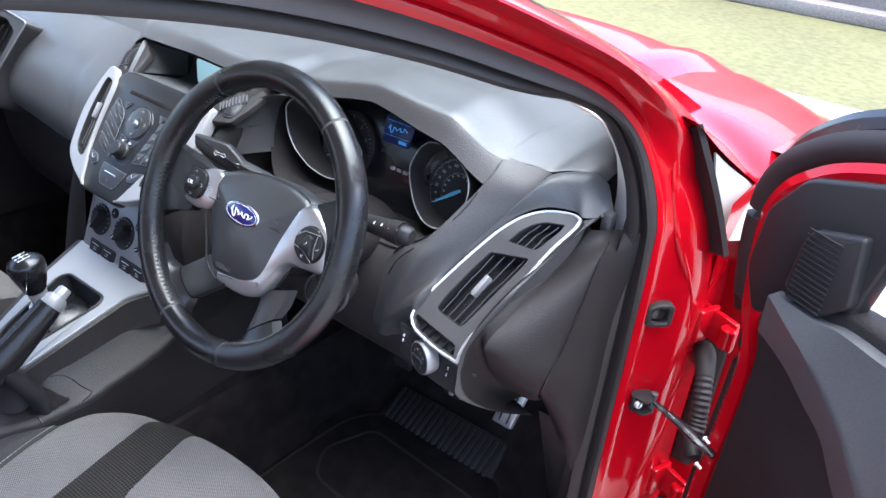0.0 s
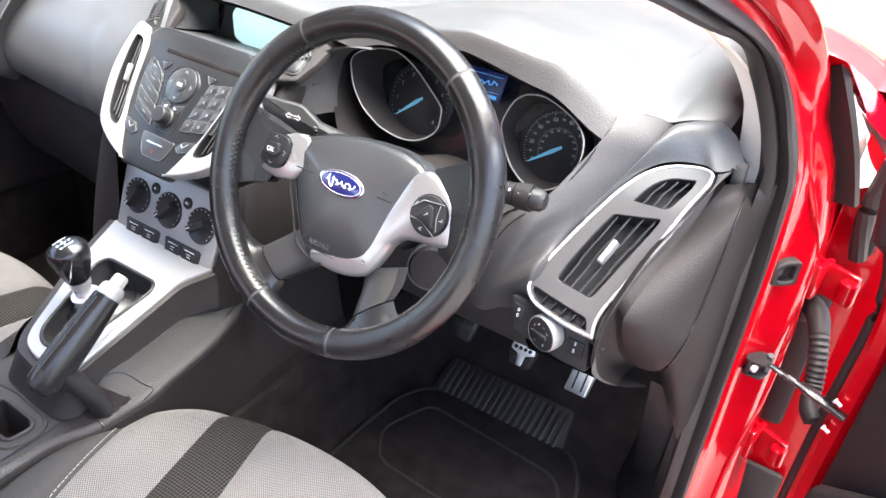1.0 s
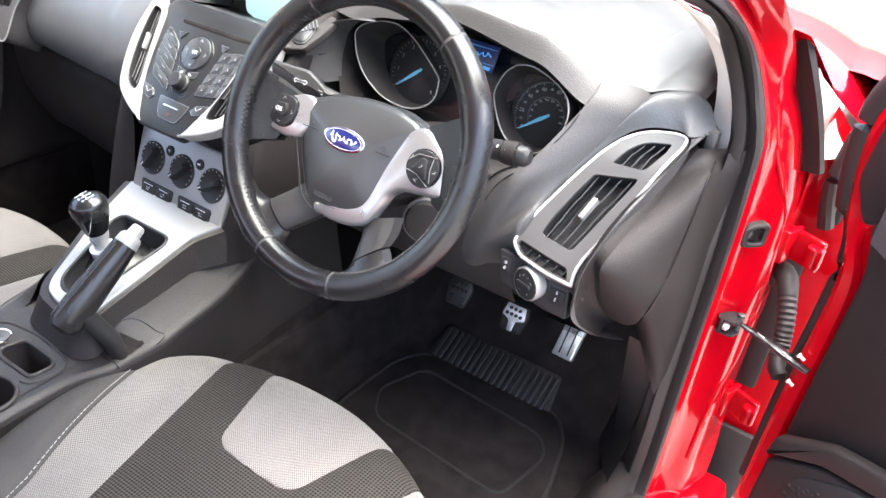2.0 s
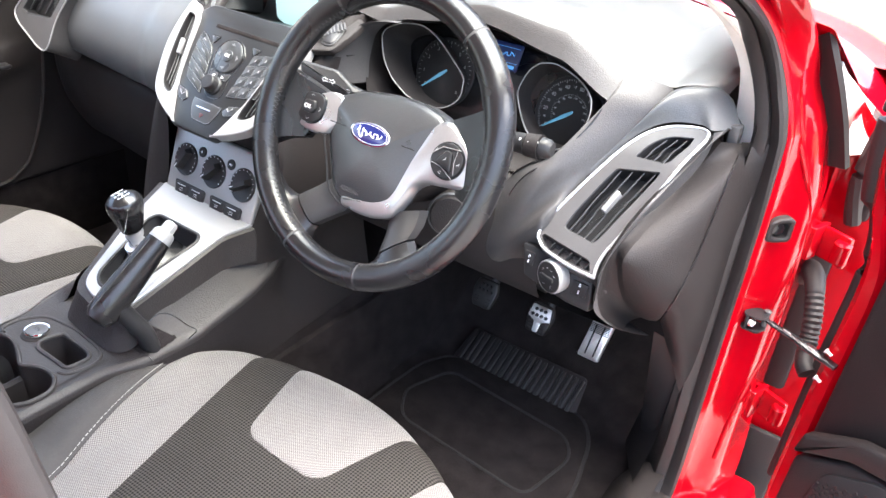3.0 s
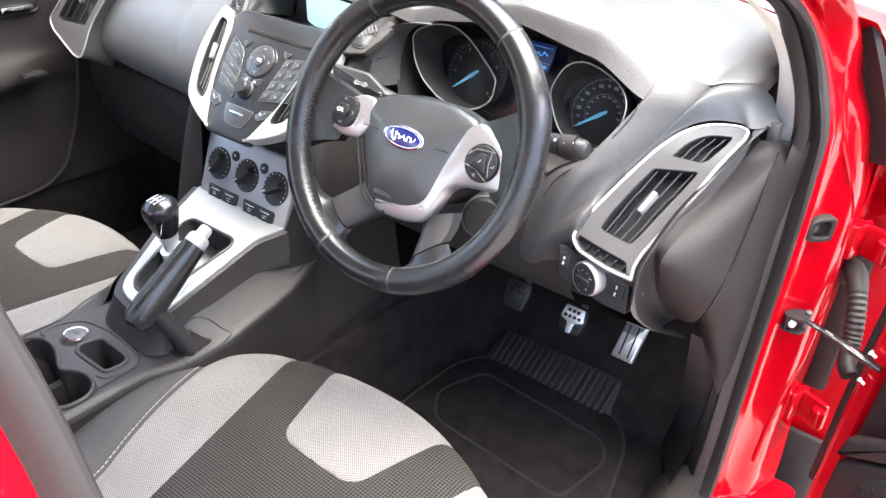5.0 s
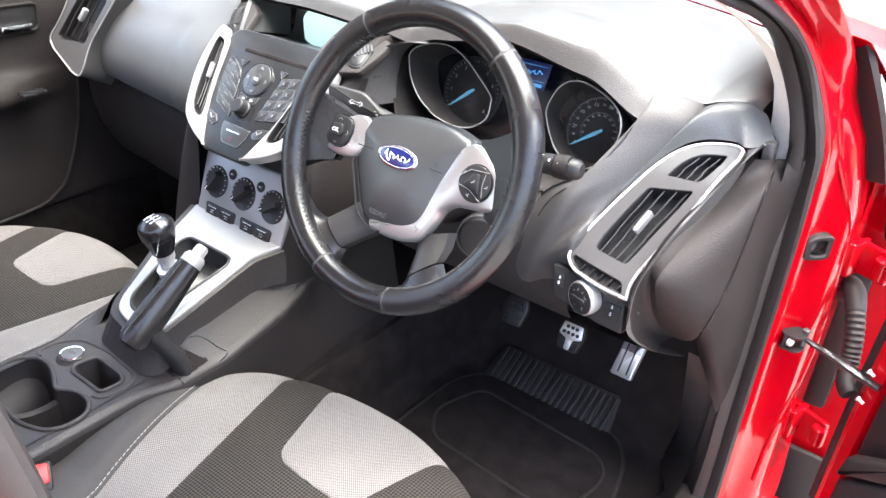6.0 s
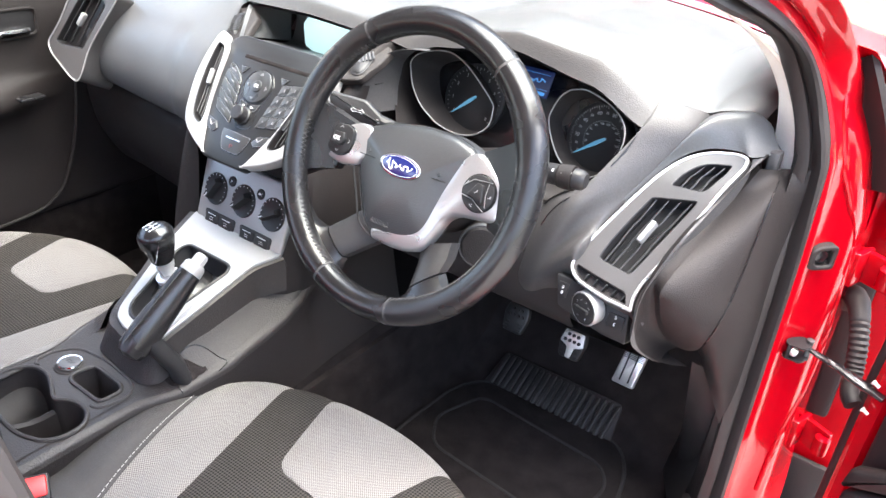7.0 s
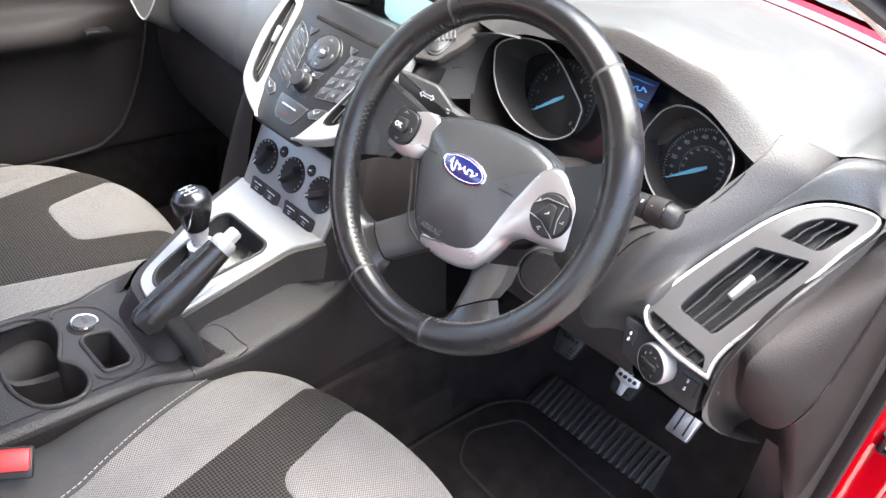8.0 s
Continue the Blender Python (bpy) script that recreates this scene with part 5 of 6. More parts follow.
# ================= centre console =================
con = thing("centre_console", (0, -.15, .30), "dark grey plastic centre console with cup holders and storage box", "console")
HOLES = {"cup": [(-.098, -.350), (-.092, -.322), (-.073, -.302), (-.043, -.300), (-.013, -.311), (.012, -.323), (.028, -.309), (.051, -.303), (.073, -.307), (.090, -.324), (.090, -.350), (.077, -.371), (.045, -.384), (.015, -.386), (-.015, -.383), (-.06, -.395), (-.09, -.382)],
         "box": [(-.016, -.264), (-.010, -.247), (.053, -.247), (.066, -.255), (.063, -.286), (-.006, -.288), (-.018, -.280)]}


def con_top(x, y):
    """Height of the console's upper face."""
    return .578 + .02 * max(0, (y + .20) / .2) ** 1.5


def tray_height(y):
    return .668 + (y + .088) * .274


LEDGE = [(-.95, .100, .5770), (-.26, .102, .5770), (-.20, .122, .5770), (-.125, .131, .5830), (-.09, .1305, .5910), (-.055, .1310, .5980), (-.018, .1300, .6060), (.026, .1220, .6160), (.055, .1110, .6230), (.075, .1080, .6300), (.30, .110, .70)]


def flank_side(u, v, sx=1):
    """Beside the gear tray: a short wall, a ledge sloping outwards, a rounded edge and the drop to the carpet."""
    y = -.95 + 1.20 * u
    xe, ze = along(LEDGE, y)
    wall = 1 / (1 + math.exp(-(y + .186) / .007))
    foot = .5765 + (max(.6215 + .14 * (y + .125), ze + .004) - .5765) * wall
    x0 = min(.082 + .006 * wall + .25 * max(0, y), xe - .006)
    k = [(x0, foot), (x0 + (xe - x0) * .30, foot + (ze - foot) * .42), (x0 + (xe - x0) * .70, foot + (ze - foot) * .84), (xe - .006, ze + .001), (xe + .001, ze - .003), (xe + .0035, ze - .012), (xe + .006, ze - .05), (.150, .45), (.195, .29)]
    c = smooth([(a, 0, b) for a, b in k], 4)[round(v * 32)]
    return Vector((sx * c.x, y, c.z))


for sx in (1, -1):
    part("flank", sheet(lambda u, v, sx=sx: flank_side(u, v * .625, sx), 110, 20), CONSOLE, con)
    # same plastic as the upper flank; darker colour stands for footwell shade
    part("lower_flank", sheet(lambda u, v, sx=sx: flank_side(u, .625 + v * .375, sx), 110, 12), TRIM, con, "lower side of the console, darkened for shade")
    # carpet that laps up the tunnel under the moulded edge
    part("tunnel_carpet", sheet(lambda u, v, sx=sx: flank_side(.50 + .50 * u, .84 + .16 * v, sx) + Vector((sx * .004, 0, 0)), 42, 10), CARPET, con, "black carpet on the tunnel side")
end_wall = smooth([(.088, -.024, 0), (.093, -.010, 0), (.102, .006, 0), (.108, .020, 0), (.112, .050, 0), (.112, .150, 0)], 6)


def pocket_end(u, v):
    p = end_wall[round(u * 30)]
    top = tray_height(p.y) - .004 if p.y < .010 else min(.742 + (p.y - .03) / .4, .80)
    return Vector((p.x, p.y, top + (.600 - top) * v))


part("pocket_end", sheet(pocket_end, 30, 8), TRIM, con, "dark end wall above the ledge")
def top_plate(lo, hi, holes):
    """Upper face with openings cut through it."""
    bm = bmesh.new()
    def loop(pts, z):
        vs = [bm.verts.new((p.x, p.y, con_top(p.x, p.y) + z)) for p in pts]
        return [bm.edges.new((vs[i], vs[(i + 1) % len(vs)])) for i in range(len(vs))]
    es = loop(rounded([(lo[0], lo[1]), (hi[0], lo[1]), (hi[0], hi[1]), (lo[0], hi[1])], .004), 0)
    for h in holes:
        es += loop(h, 0)
    bmesh.ops.triangle_fill(bm, use_beauty=True, use_dissolve=False, edges=es)
    return bm


cup_o, box_o = rounded(HOLES["cup"], .022, 6), rounded(HOLES["box"], .008, 5)
part("top_face", top_plate((-.084, -.95), (.084, -.185), [cup_o, box_o]), CONSOLE, con)
# wells take the darker trim colour to deepen the shade inside them
for nm, o, dp in (("cup_well", cup_o, .085), ("box_well", box_o, .05)):
    lw = [[(p.x, p.y, con_top(p.x, p.y)) for p in o], [(p.x, p.y, con_top(p.x, p.y) - .006) for p in inset(o, .002)], [(p.x, p.y, .578 - dp) for p in inset(o, .008)]]
    w = part(nm, rings(lw[::-1]), TRIM, con, "moulded well, darkened for the shade inside")
    bmw = bmesh.new()
    bmw.from_mesh(w.data)
    top_face_ = max(bmw.faces, key=lambda f: f.calc_center_median().z if len(f.verts) > 8 else -1)
    bmesh.ops.delete(bmw, geom=[top_face_], context="FACES_ONLY")
    bmw.to_mesh(w.data)
    bmw.free()
    part("well_rim", tube([(p.x, p.y, con_top(p.x, p.y) + .0005) for p in o], .0032, 8, True), CONSOLE, con)
frame_o = rounded([(-.088, -.300), (-.087, -.268), (-.066, -.240), (-.009, -.230), (.058, -.234), (.076, -.243), (.082, -.262), (.074, -.296)], .014, 5)
part("tray_edge", tube([(p.x, p.y, con_top(p.x, p.y)) for p in frame_o], .0026, 8), CONSOLE, con)
# cup floors and divider are darkened for the same shade
for cx, cy, r in ((-.048, -.345, .038), (.044, -.344, .036)):
    part("cup_floor", lathe([(r, -.084), (r, -.079), (r - .003, -.077), (r - .006, -.080), (.0005, -.081)], Matrix.Translation((cx, cy, .578))), TRIM, con, "round cup holder floor")
part("cup_divider", rings([[(x - .008, y, .492), (x + .008, y, .492), (x + .006, y, z), (x, y, z + .003), (x - .006, y, z)] for x, y, z in ((.013, -.326, .560), (.004, -.340, .552), (-.002, -.356, .550), (-.002, -.372, .556), (-.010, -.384, .564))]), TRIM, con, "low divider between the cup holders")
part("panel_gap", tube(smooth([(.020, -.2075, .5775), (.075, -.2025, .5775), (.112, -.1990, .5775), (.121, -.1985, .5768), (.126, -.198, .572)], 6), .0011, 6), GLOSS, con)
cover_line = [flank_side((y + .95) / 1.20, v) + Vector((0, 0, .0003)) for y, v in ((-.172, .02), (-.160, .03), (-.148, .06), (-.138, .13), (-.130, .22), (-.124, .31), (-.122, .38), (-.126, .45), (-.140, .50))]
part("slot_cover_gap", tube(smooth(cover_line, 4), .0007, 6), GLOSS, con)
slot_lo, slot_hi = ((-.203, .0), (-.192, .0), (-.176, .06), (-.160, .20), (-.152, .26)), ((-.203, .22), (-.192, .36), (-.176, .40), (-.160, .38), (-.152, .34))


def brake_slot(u, v):
    a, b = along(slot_lo, -.203 + .051 * u), along(slot_hi, -.203 + .051 * u)
    return flank_side((-.203 + .051 * u + .95) / 1.20, a[0] + (b[0] - a[0]) * v) + Vector((.0004, -.0004, .0012))


# no opening is cut: a matt black sheet gives the shade in the slot
part("brake_slot", join(sheet(brake_slot, 16, 12), sheet(lambda u, v: Vector((.060 + .024 * u, -.203 + (.006 + .008 * u) * v, .5790)), 6, 4)), CARPET, con, "flat dark sheet for the shaded handbrake slot")
soc = thing("power_socket", (-.044, -.268, .577), "round chrome-edged power socket cap marked 12V", "socket")
SO = plane((-.040, -.270, .573), (1, 0, 0), (0, 1, -.08)) @ Matrix.Diagonal((.86, .86, .9, 1))
part("housing", lathe([(.026, -.014), (.026, .004), (.024, .006), (.0005, .006)], SO), TRIM, soc)
part("cap", lathe([(.0185, .004), (.0205, .008), (.0205, .011), (.0195, .0130), (.0175, .0126), (.0170, .0118)], SO), CHROME, soc, "chrome ring of the cap")
part("cap_face", lathe([(.0172, .008), (.0172, .0120), (.0160, .0124), (.0005, .0128)], SO), PODGREY, soc, "grey metallic cap face")
part("cap_mark", text("12V", .010, at(SO, 0, 0, .0128)), BLACK, soc)
arm = thing("armrest", (-.03, -.46, .575), "dark leather armrest lid with stitched edge", "armrest")
part("lid", plate(rounded([(-.085, -.62), (.070, -.62), (.070, -.420), (.030, -.396), (-.045, -.392), (-.085, -.42)], .02), Matrix.Translation((0, 0, .5795)), .045, .012), LEATHER, arm)
part("stitching", tube([(.064, -.62, .617), (.064, -.425, .617), (.028, -.404, .617), (-.04, -.400, .617), (-.079, -.425, .617)], .0008, 5), GREYTHREAD, arm)
bk = thing("belt_buckle", (.13, -.45, .57), "red seat belt buckle button in a black housing", "belt buckle")
BK = plane((.150, -.424, .590), (.50, .86, .0), (-.6, .35, .7))
part("housing", slab((-.03, -.02, -.012), (.022, .014, -.002), .003, BK), BLACK, bk)
part("release", slab((-.028, -.012, -.004), (.020, .012, .004), .003, BK), REDPLASTIC, bk, "red release button")
part("stem", slab((-.10, -.012, -.010), (-.028, .010, -.003), .002, BK), BLACK, bk)

# ---- gear tray ----
part("gear_tray", hoop(
    rounded([(-.108, .104), (.104, .104), (.082, .062), (.080, -.112), (.066, -.124), (.010, -.124), (-.016, -.116), (-.030, -.100), (-.084, .022)], [.004, .004, .01, .012, .012, .02, .012, .02, .01], 4),
    rounded([(-.046, .043), (.046, .044), (.054, .041), (.061, .030), (.052, -.080), (.044, -.100), (.006, -.106), (-.016, -.092), (-.054, .026)], [.012, .006, .006, .006, .02, .012, .012, .012, .010], 4),
    plane((0, -.088, .668), (1, 0, 0), (0, .19, .052)), .006, -.003, .0015), SILVER, con, "satin silver gear tray panel")
TR = plane((0, -.088, .668), (1, 0, 0), (0, .19, .052))
open_ = rounded([(-.046, .043), (.046, .044), (.054, .041), (.061, .030), (.052, -.080), (.044, -.100), (.006, -.106), (-.016, -.092), (-.054, .026)], [.012, .006, .006, .006, .02, .012, .012, .012, .010], 4)
well = [[(p.x, p.y, .001) for p in open_], [(p.x, p.y, -.012) for p in inset(open_, .004)], [(p.x, p.y, -.03) for p in inset(open_, .010)]]
bw = rings(well, cap=False, m=TR)
part("tray_well", bw, BLACK, con)
part("tray_floor", plate(inset(open_, .009), TR, .003, .0005, -.033), BLACK, con)
part("tray_lip", tube([TR @ Vector((p.x, p.y, .0025)) for p in open_], .0028, 8, True), BLACK, con)
outer_ = rounded([(-.108, .104), (.104, .104), (.082, .062), (.080, -.112), (.066, -.124), (.010, -.124), (-.016, -.116), (-.030, -.100), (-.084, .022)], [.004, .004, .01, .012, .012, .02, .012, .02, .01], 4)
def skirt_foot(p):
    """Lower edge of the skirt: down to the console top on the passenger side, to the ledge on the driver's."""
    y = -.088 + p.y * (1.10 if p.y < 0 else 1) - .006
    low = .580 + .06 * max(0, p.y / .1)
    w = min(max((p.x - .03) / .03, 0), 1) * min(max((y + .205) / .03, 0), 1)
    return Vector((p.x * 1.15 - .028 if p.x < 0 else p.x * (1.15 - .06 * w), y, low + (.6190 + .14 * (y + .125) - low) * w))


part("tray_skirt", rings([[TR @ Vector((p.x, p.y, -.002)) for p in outer_], [TR @ Vector((p.x * 1.06 - (.010 if p.x < 0 else 0), p.y * 1.04 - .005, -.004)) for p in outer_], [TR @ Vector((p.x * (1.10 if p.x < 0 else 1.07) - (.018 if p.x < 0 else 0), p.y * 1.06 - .008, -.020)) for p in outer_], [skirt_foot(p) for p in outer_]], cap=False), CONSOLE, con, "dark flared skirt of the gear tray")

# ---- gear lever ----
gl = thing("gear_lever", (-.02, -.10, .65), "black gear lever knob with white shift pattern and leather gaiter", "gear lever")
gx = Vector((-.018, -.104, .640))
axis = Vector((.008, -.022, .115))
up = axis.normalized()
side = Vector((1, 0, 0))
fwd = up.cross(side).normalized()


def lever(profile, n=24, sq=1.0):
    """Piece turned about the leaning lever: rows of height, half-width, half-depth, shift forward."""
    return rings([[gx + up * h + side * (a * math.cos(t)) + fwd * (b * math.sin(t) + s) for t in [2 * math.pi * i / n for i in range(n)]] for h, a, b, s in profile])


part("gaiter", lever([(-.012, .052, .070, .02), (-.004, .046, .062, .012), (.002, .030, .042, .006), (.007, .026, .034, 0), (.013, .018, .022, 0), (.017, .019, .021, 0), (.022, .013, .014, 0)]), LEATHER, gl, "creased black leather gaiter")
part("collar", lever([(.016, .012, .012, 0), (.018, .0185, .0185, 0), (.0265, .0190, .0190, 0), (.0285, .0125, .0125, 0), (.040, .0115, .0115, 0), (.046, .0135, .0140, 0), (.056, .0145, .0150, 0)]), EDGING, gl, "chrome collar")
part("knob", lever([(.054, .010, .010, 0), (.058, .0150, .0160, 0), (.068, .0172, .0190, .001), (.082, .0205, .0225, .002), (.095, .0236, .0255, .002), (.106, .0245, .0262, .001), (.114, .0210, .0220, 0), (.1185, .0130, .0135, 0), (.1202, .002, .002, 0)], 32), LEATHER, gl, "pear-shaped gear knob")
cap_ = part("knob_cap", lever([(.104, .0246, .0264, .001), (.108, .0246, .0262, .0012), (.1135, .0222, .0232, .001), (.1178, .0168, .0172, 0), (.1208, .0100, .0100, 0), (.1216, .002, .002, 0)], 32), GLOSS, gl, "gloss black cap")
part("cap_tongue", sheet(lambda u, v: (lambda h, w: gx + up * h + side * (math.sin((2 * u - 1) * w) * along([(.06, .0160), (.068, .0180), (.082, .0215), (.095, .0246), (.108, .0252)], h)[0]) - fwd * (math.cos((2 * u - 1) * w) * along([(.06, .0168), (.068, .0198), (.082, .0232), (.095, .0262), (.108, .0266)], h)[0] - .0015))(.064 + .044 * v, radians(18 + 50 * v ** .6)), 12, 12), GLOSS, gl, "gloss black front of the knob")
KC = plane(gx + up * .1216, side, fwd)
for s, x, y in (("1", -.008, .007), ("3", 0, .008), ("5", .008, .007), ("2", -.008, -.008), ("4", 0, -.009), ("6", .008, -.008)):
    part("numeral", text(s, .0055, at(KC, x, y, .0002)), WHITE, cap_)
part("gate", join(slab((-.009, -.0004, 0), (.009, .0004, .0006), 0, KC), *[slab((x - .0004, -.0045, 0), (x + .0004, .0045, .0006), 0, KC) for x in (-.008, 0, .008)]), WHITE, cap_)
for sg in (-1, 1):
    part("cap_edge", tube([(lambda h, w: gx + up * h + side * (sg * math.sin(w) * along([(.06, .0160), (.068, .0180), (.082, .0215), (.095, .0246), (.108, .0252)], h)[0]) - fwd * (math.cos(w) * along([(.06, .0168), (.068, .0198), (.082, .0232), (.095, .0262), (.108, .0266)], h)[0] - .0015))(.064 + .044 * v / 12, radians(18 + 50 * (v / 12) ** .6)) for v in range(13)], .0007, 5), CHROME, cap_)

# ---- handbrake ----
hb = thing("handbrake", (.11, -.16, .59), "black leather handbrake lever with a satin silver tip", "handbrake")
hx_ = .096
g0, g1 = Vector((hx_, -.238, .662)), Vector((hx_, -.135, .735))
gd = (g1 - g0).normalized()
gu = gd.cross(Vector((-1, 0, 0)))
part("grip", rings([[g0 + gd * d + Vector((1, 0, 0)) * (a * math.cos(t)) + gu * (b * math.sin(t) + s) for t in [2 * math.pi * i / 20 for i in range(20)]] for d, a, b, s in
                    [(-.016, .008, .010, 0), (-.012, .0150, .018, 0), (.0, .0185, .0235, 0), (.03, .0188, .0240, 0), (.08, .0178, .0210, .001), (.118, .0160, .0172, .002)]]), LEATHER, hb)
part("collar", rings([[g0 + gd * d + Vector((1, 0, 0)) * (a * math.cos(t)) + gu * (b * math.sin(t) + .002) for t in [2 * math.pi * i / 20 for i in range(20)]] for d, a, b in
                      [(.115, .0150, .0160), (.119, .0155, .0165), (.130, .0148, .0155), (.134, .0120, .0125)]]), SILVER, hb, "satin silver collar")
part("release_button", rings([[g0 + gd * d + Vector((1, 0, 0)) * (a * math.cos(t)) + gu * (a * math.sin(t) + .002) for t in [2 * math.pi * i / 8 + .4 for i in range(8)]] for d, a in [(.130, .0105), (.146, .0095), (.149, .007)]]), SILVER, hb, "silver release button")
part("grip_seam", join(*[tube([g0 + gd * d + gu * (.0238 - .04 * d + .001 * math.sin(d * 20)) + Vector((sx * .004, 0, 0)) for d in (-.004, .03, .06, .09, .112)], .0007, 5) for sx in (-1, 1)]), GREYTHREAD, hb, "stitched seam along the grip")
part("arm", tube([(hx_, -.226, .672), (hx_ + .001, -.216, .658), (hx_ + .005, -.204, .634), (hx_ + .008, -.190, .606), (hx_ + .008, -.182, .570)], [.017, .0185, .0185, .0180, .0170], 16, flat=.72), BLACK, hb, "black lever arm")

# ================= front seats =================
SC = .383


def front_edge(u):
    return -.032 - (1.45 if u > 0 else .80) * u * u - 6 * max(0, abs(u) - .20) ** 2


def cushion(u, w):
    """Point of the seat: u across from the centre, w back along the surface from the front roll."""
    yf, R = front_edge(u), .048
    side_ = max(0, abs(u) - .19) / .09
    lift = .030 * min(1, max(0, (w - .05) / .25)) * math.sin(min(side_, 1) * math.pi * .75)
    crown = .566 - .010 * (u / .2) ** 2 - .05 * max(0, abs(u) - .235) ** 1.0 - .06 * max(0, w - .12) * .5
    if w < 0:
        y, z = yf, crown - R + w
    elif w < R * math.pi / 2:
        a = w / R
        y, z = yf - R * (1 - math.cos(a)), crown - R + R * math.sin(a)
    else:
        y, z = yf - R - (w - R * math.pi / 2), crown
    return Vector((SC + u, y, z + lift))


def a_edge(w):
    k = min(max(w / .19, 0), 1)
    base = .116 - .052 * k
    if w > .165:
        t = min((w - .165) / .035, 1)
        base *= (1 - t ** 3) ** (1 / 3)
    return max(base, 0.0)


def b_edge(w):
    return .172 - .0 * w if w < .06 else .172 - .22 * (w - .06)


def e_edge(w):
    """Outer limit of the light side panel, narrowing towards the back."""
    t = w - .06
    return .268 - .14 * (t + math.sqrt(t * t + .0009))


def strip(f0, f1, w0, w1, nw, nu, puff=.003):
    def f(p, q):
        w = w0 + (w1 - w0) * q
        a, b = f0(w), f1(w)
        u = a + (b - a) * p
        pt = cushion(u, w)
        e = (1 - p if abs(a) < 1e-6 else p if abs(b) < 1e-6 else min(p, 1 - p)) * abs(b - a)
        pt.z += puff * (1 - math.exp(-e / .006)) - .001
        return pt
    return sheet(f, nu, nw)


seat = thing("front_seat", (SC, -.3, .29), "grey and charcoal patterned fabric front seat cushion", "car seat", "front seats")
WE = .50
part("centre_panel", strip(lambda w: -a_edge(w), a_edge, -.06, .1999, 60, 24), LIGHTCLOTH, seat, "light grey woven centre panel")
part("dark_band", strip(lambda w: -b_edge(w), lambda w: -a_edge(w), -.06, WE, 90, 20), DARKCLOTH, seat, "charcoal mesh band")
part("dark_band", strip(a_edge, b_edge, -.06, WE, 90, 20), DARKCLOTH, seat, "charcoal mesh band")
part("side_panel", strip(lambda w: -e_edge(w), lambda w: -b_edge(w), -.06, WE, 70, 24), LIGHTCLOTH, seat, "light grey woven side panel")
part("side_panel", strip(b_edge, e_edge, -.06, WE, 70, 24), LIGHTCLOTH, seat, "light grey woven side panel")
for sx in (-1, 1):
    def bolster(p, q, sx=sx):
        w = -.06 + (WE + .06) * q
        e0 = e_edge(w)
        e = cushion(sx * e0, w)
        g = .286 - e0
        out = smooth([e, e + Vector((sx * g * .35, 0, .010 * min(1, (.268 - e0) * 20))), e + Vector((sx * g, 0, -.012)), e + Vector((sx * (g + .006), 0, -.08)), Vector((SC + sx * .280, e.y, .32))], 5)
        return out[round(p * 20)]
    part("bolster", sheet(bolster, 20, 50), SIDECLOTH, seat, "charcoal side bolster")
    stc = []
    for k in range(int(WE / .0075)):
        w = .05 + .0075 * k
        if w > WE - .01:
            break
        pts_ = []
        for dw in (0, .0025, .005):
            e0 = e_edge(w + dw)
            pts_.append(cushion(sx * e0, w + dw) + Vector((sx * .0035, 0, .0024 + .010 * min(1, (.268 - e0) * 20) * .0035 / max(.35 * (.286 - e0), .0035))))
        stc.append(tube(pts_, .0007, 4))
    part("stitching", join(*stc), THREAD, seat, "white stitching along the bolster")
part("front_valance", sheet(lambda u, v: cushion(-.262 + .524 * u, -.06) + Vector((0, -.03 * v, -.16 * v)), 24, 6), SIDECLOTH, seat)
part("base", slab((SC - .22, -.60, .285), (SC + .22, -.16, .40), .01), BLACK, seat, "dark seat base")
copy_thing(seat, pose(-.352, -.285, .275) @ Matrix.Diagonal((-1, 1, 1, 1))).name = "front_seat.001"

# ================= footwell =================
fm = thing("floor_mat", (.40, .15, .285), "black carpet floor mat with a ribbed rubber heel pad", "floor mat")
mo = rounded([(.212, -.25), (.62, -.25), (.620, .22), (.588, .35), (.545, .406), (.250, .394), (.214, .33), (.208, .2)], .035, 6)
part("mat", plate(mo, Matrix.Translation((0, 0, .286)), .009, .003), CARPET, fm)
def rope(loop, z, r):
    """Twisted cord along a closed outline."""
    pts = []
    for p, q in zip(loop, loop[1:] + loop[:1]):
        n = max(1, round((q - p).length / .0045))
        pts += [p.lerp(q, i / n) for i in range(n)]
    return tube([(p.x, p.y, z) for p in pts], [r * (1.12 if i % 2 else .80) for i in range(len(pts))], 6, True)


part("binding", rope(inset(mo, .003), .293, .0042), MATTE, fm, "stitched edge binding")
mi = rounded([(.242, .240), (.278, .344), (.544, .333), (.577, .290), (.556, .165), (.282, .178)], .026, 6)
part("inner_piping", rope(mi, .2957, .0030), MATTE, fm, "raised inner piping")
RP = plane((.388, .424, .3085), (1, .012, 0), (0, .062, .034))
HEEL = material("ribbed mat rubber", (0.015, 0.0146, 0.0146), 0.48, vary=0.15)
part("heel_pad", plate(rounded([(-.140, -.040), (.142, -.044), (.128, .044), (-.132, .040)], .010), RP, .006, .002, -.004), SHADEP, fm, "ribbed black rubber heel pad")
for k in range(19):
    x = -.124 + .0137 * k
    part("rib", slab((x - .0042, -.036, .0), (x + .0042, .036, .0066), .0028, RP, 2), HEEL, fm)


def pedal(name, x, y, z, label, mat):
    p = thing(name, (x, y + .05, z + .03), label, "pedal")
    F = plane((x, y, z), (1, 0, 0), (0, .55, 1))
    part("arm", tube(smooth([(x + .008, y + .018, z + .01), (x + .012, y + .06, z + .09), (x + .02, y + .16, z + .22), (x + .02, y + .29, z + .29)], 5), .008, 8), BLACK, p)
    return p, F


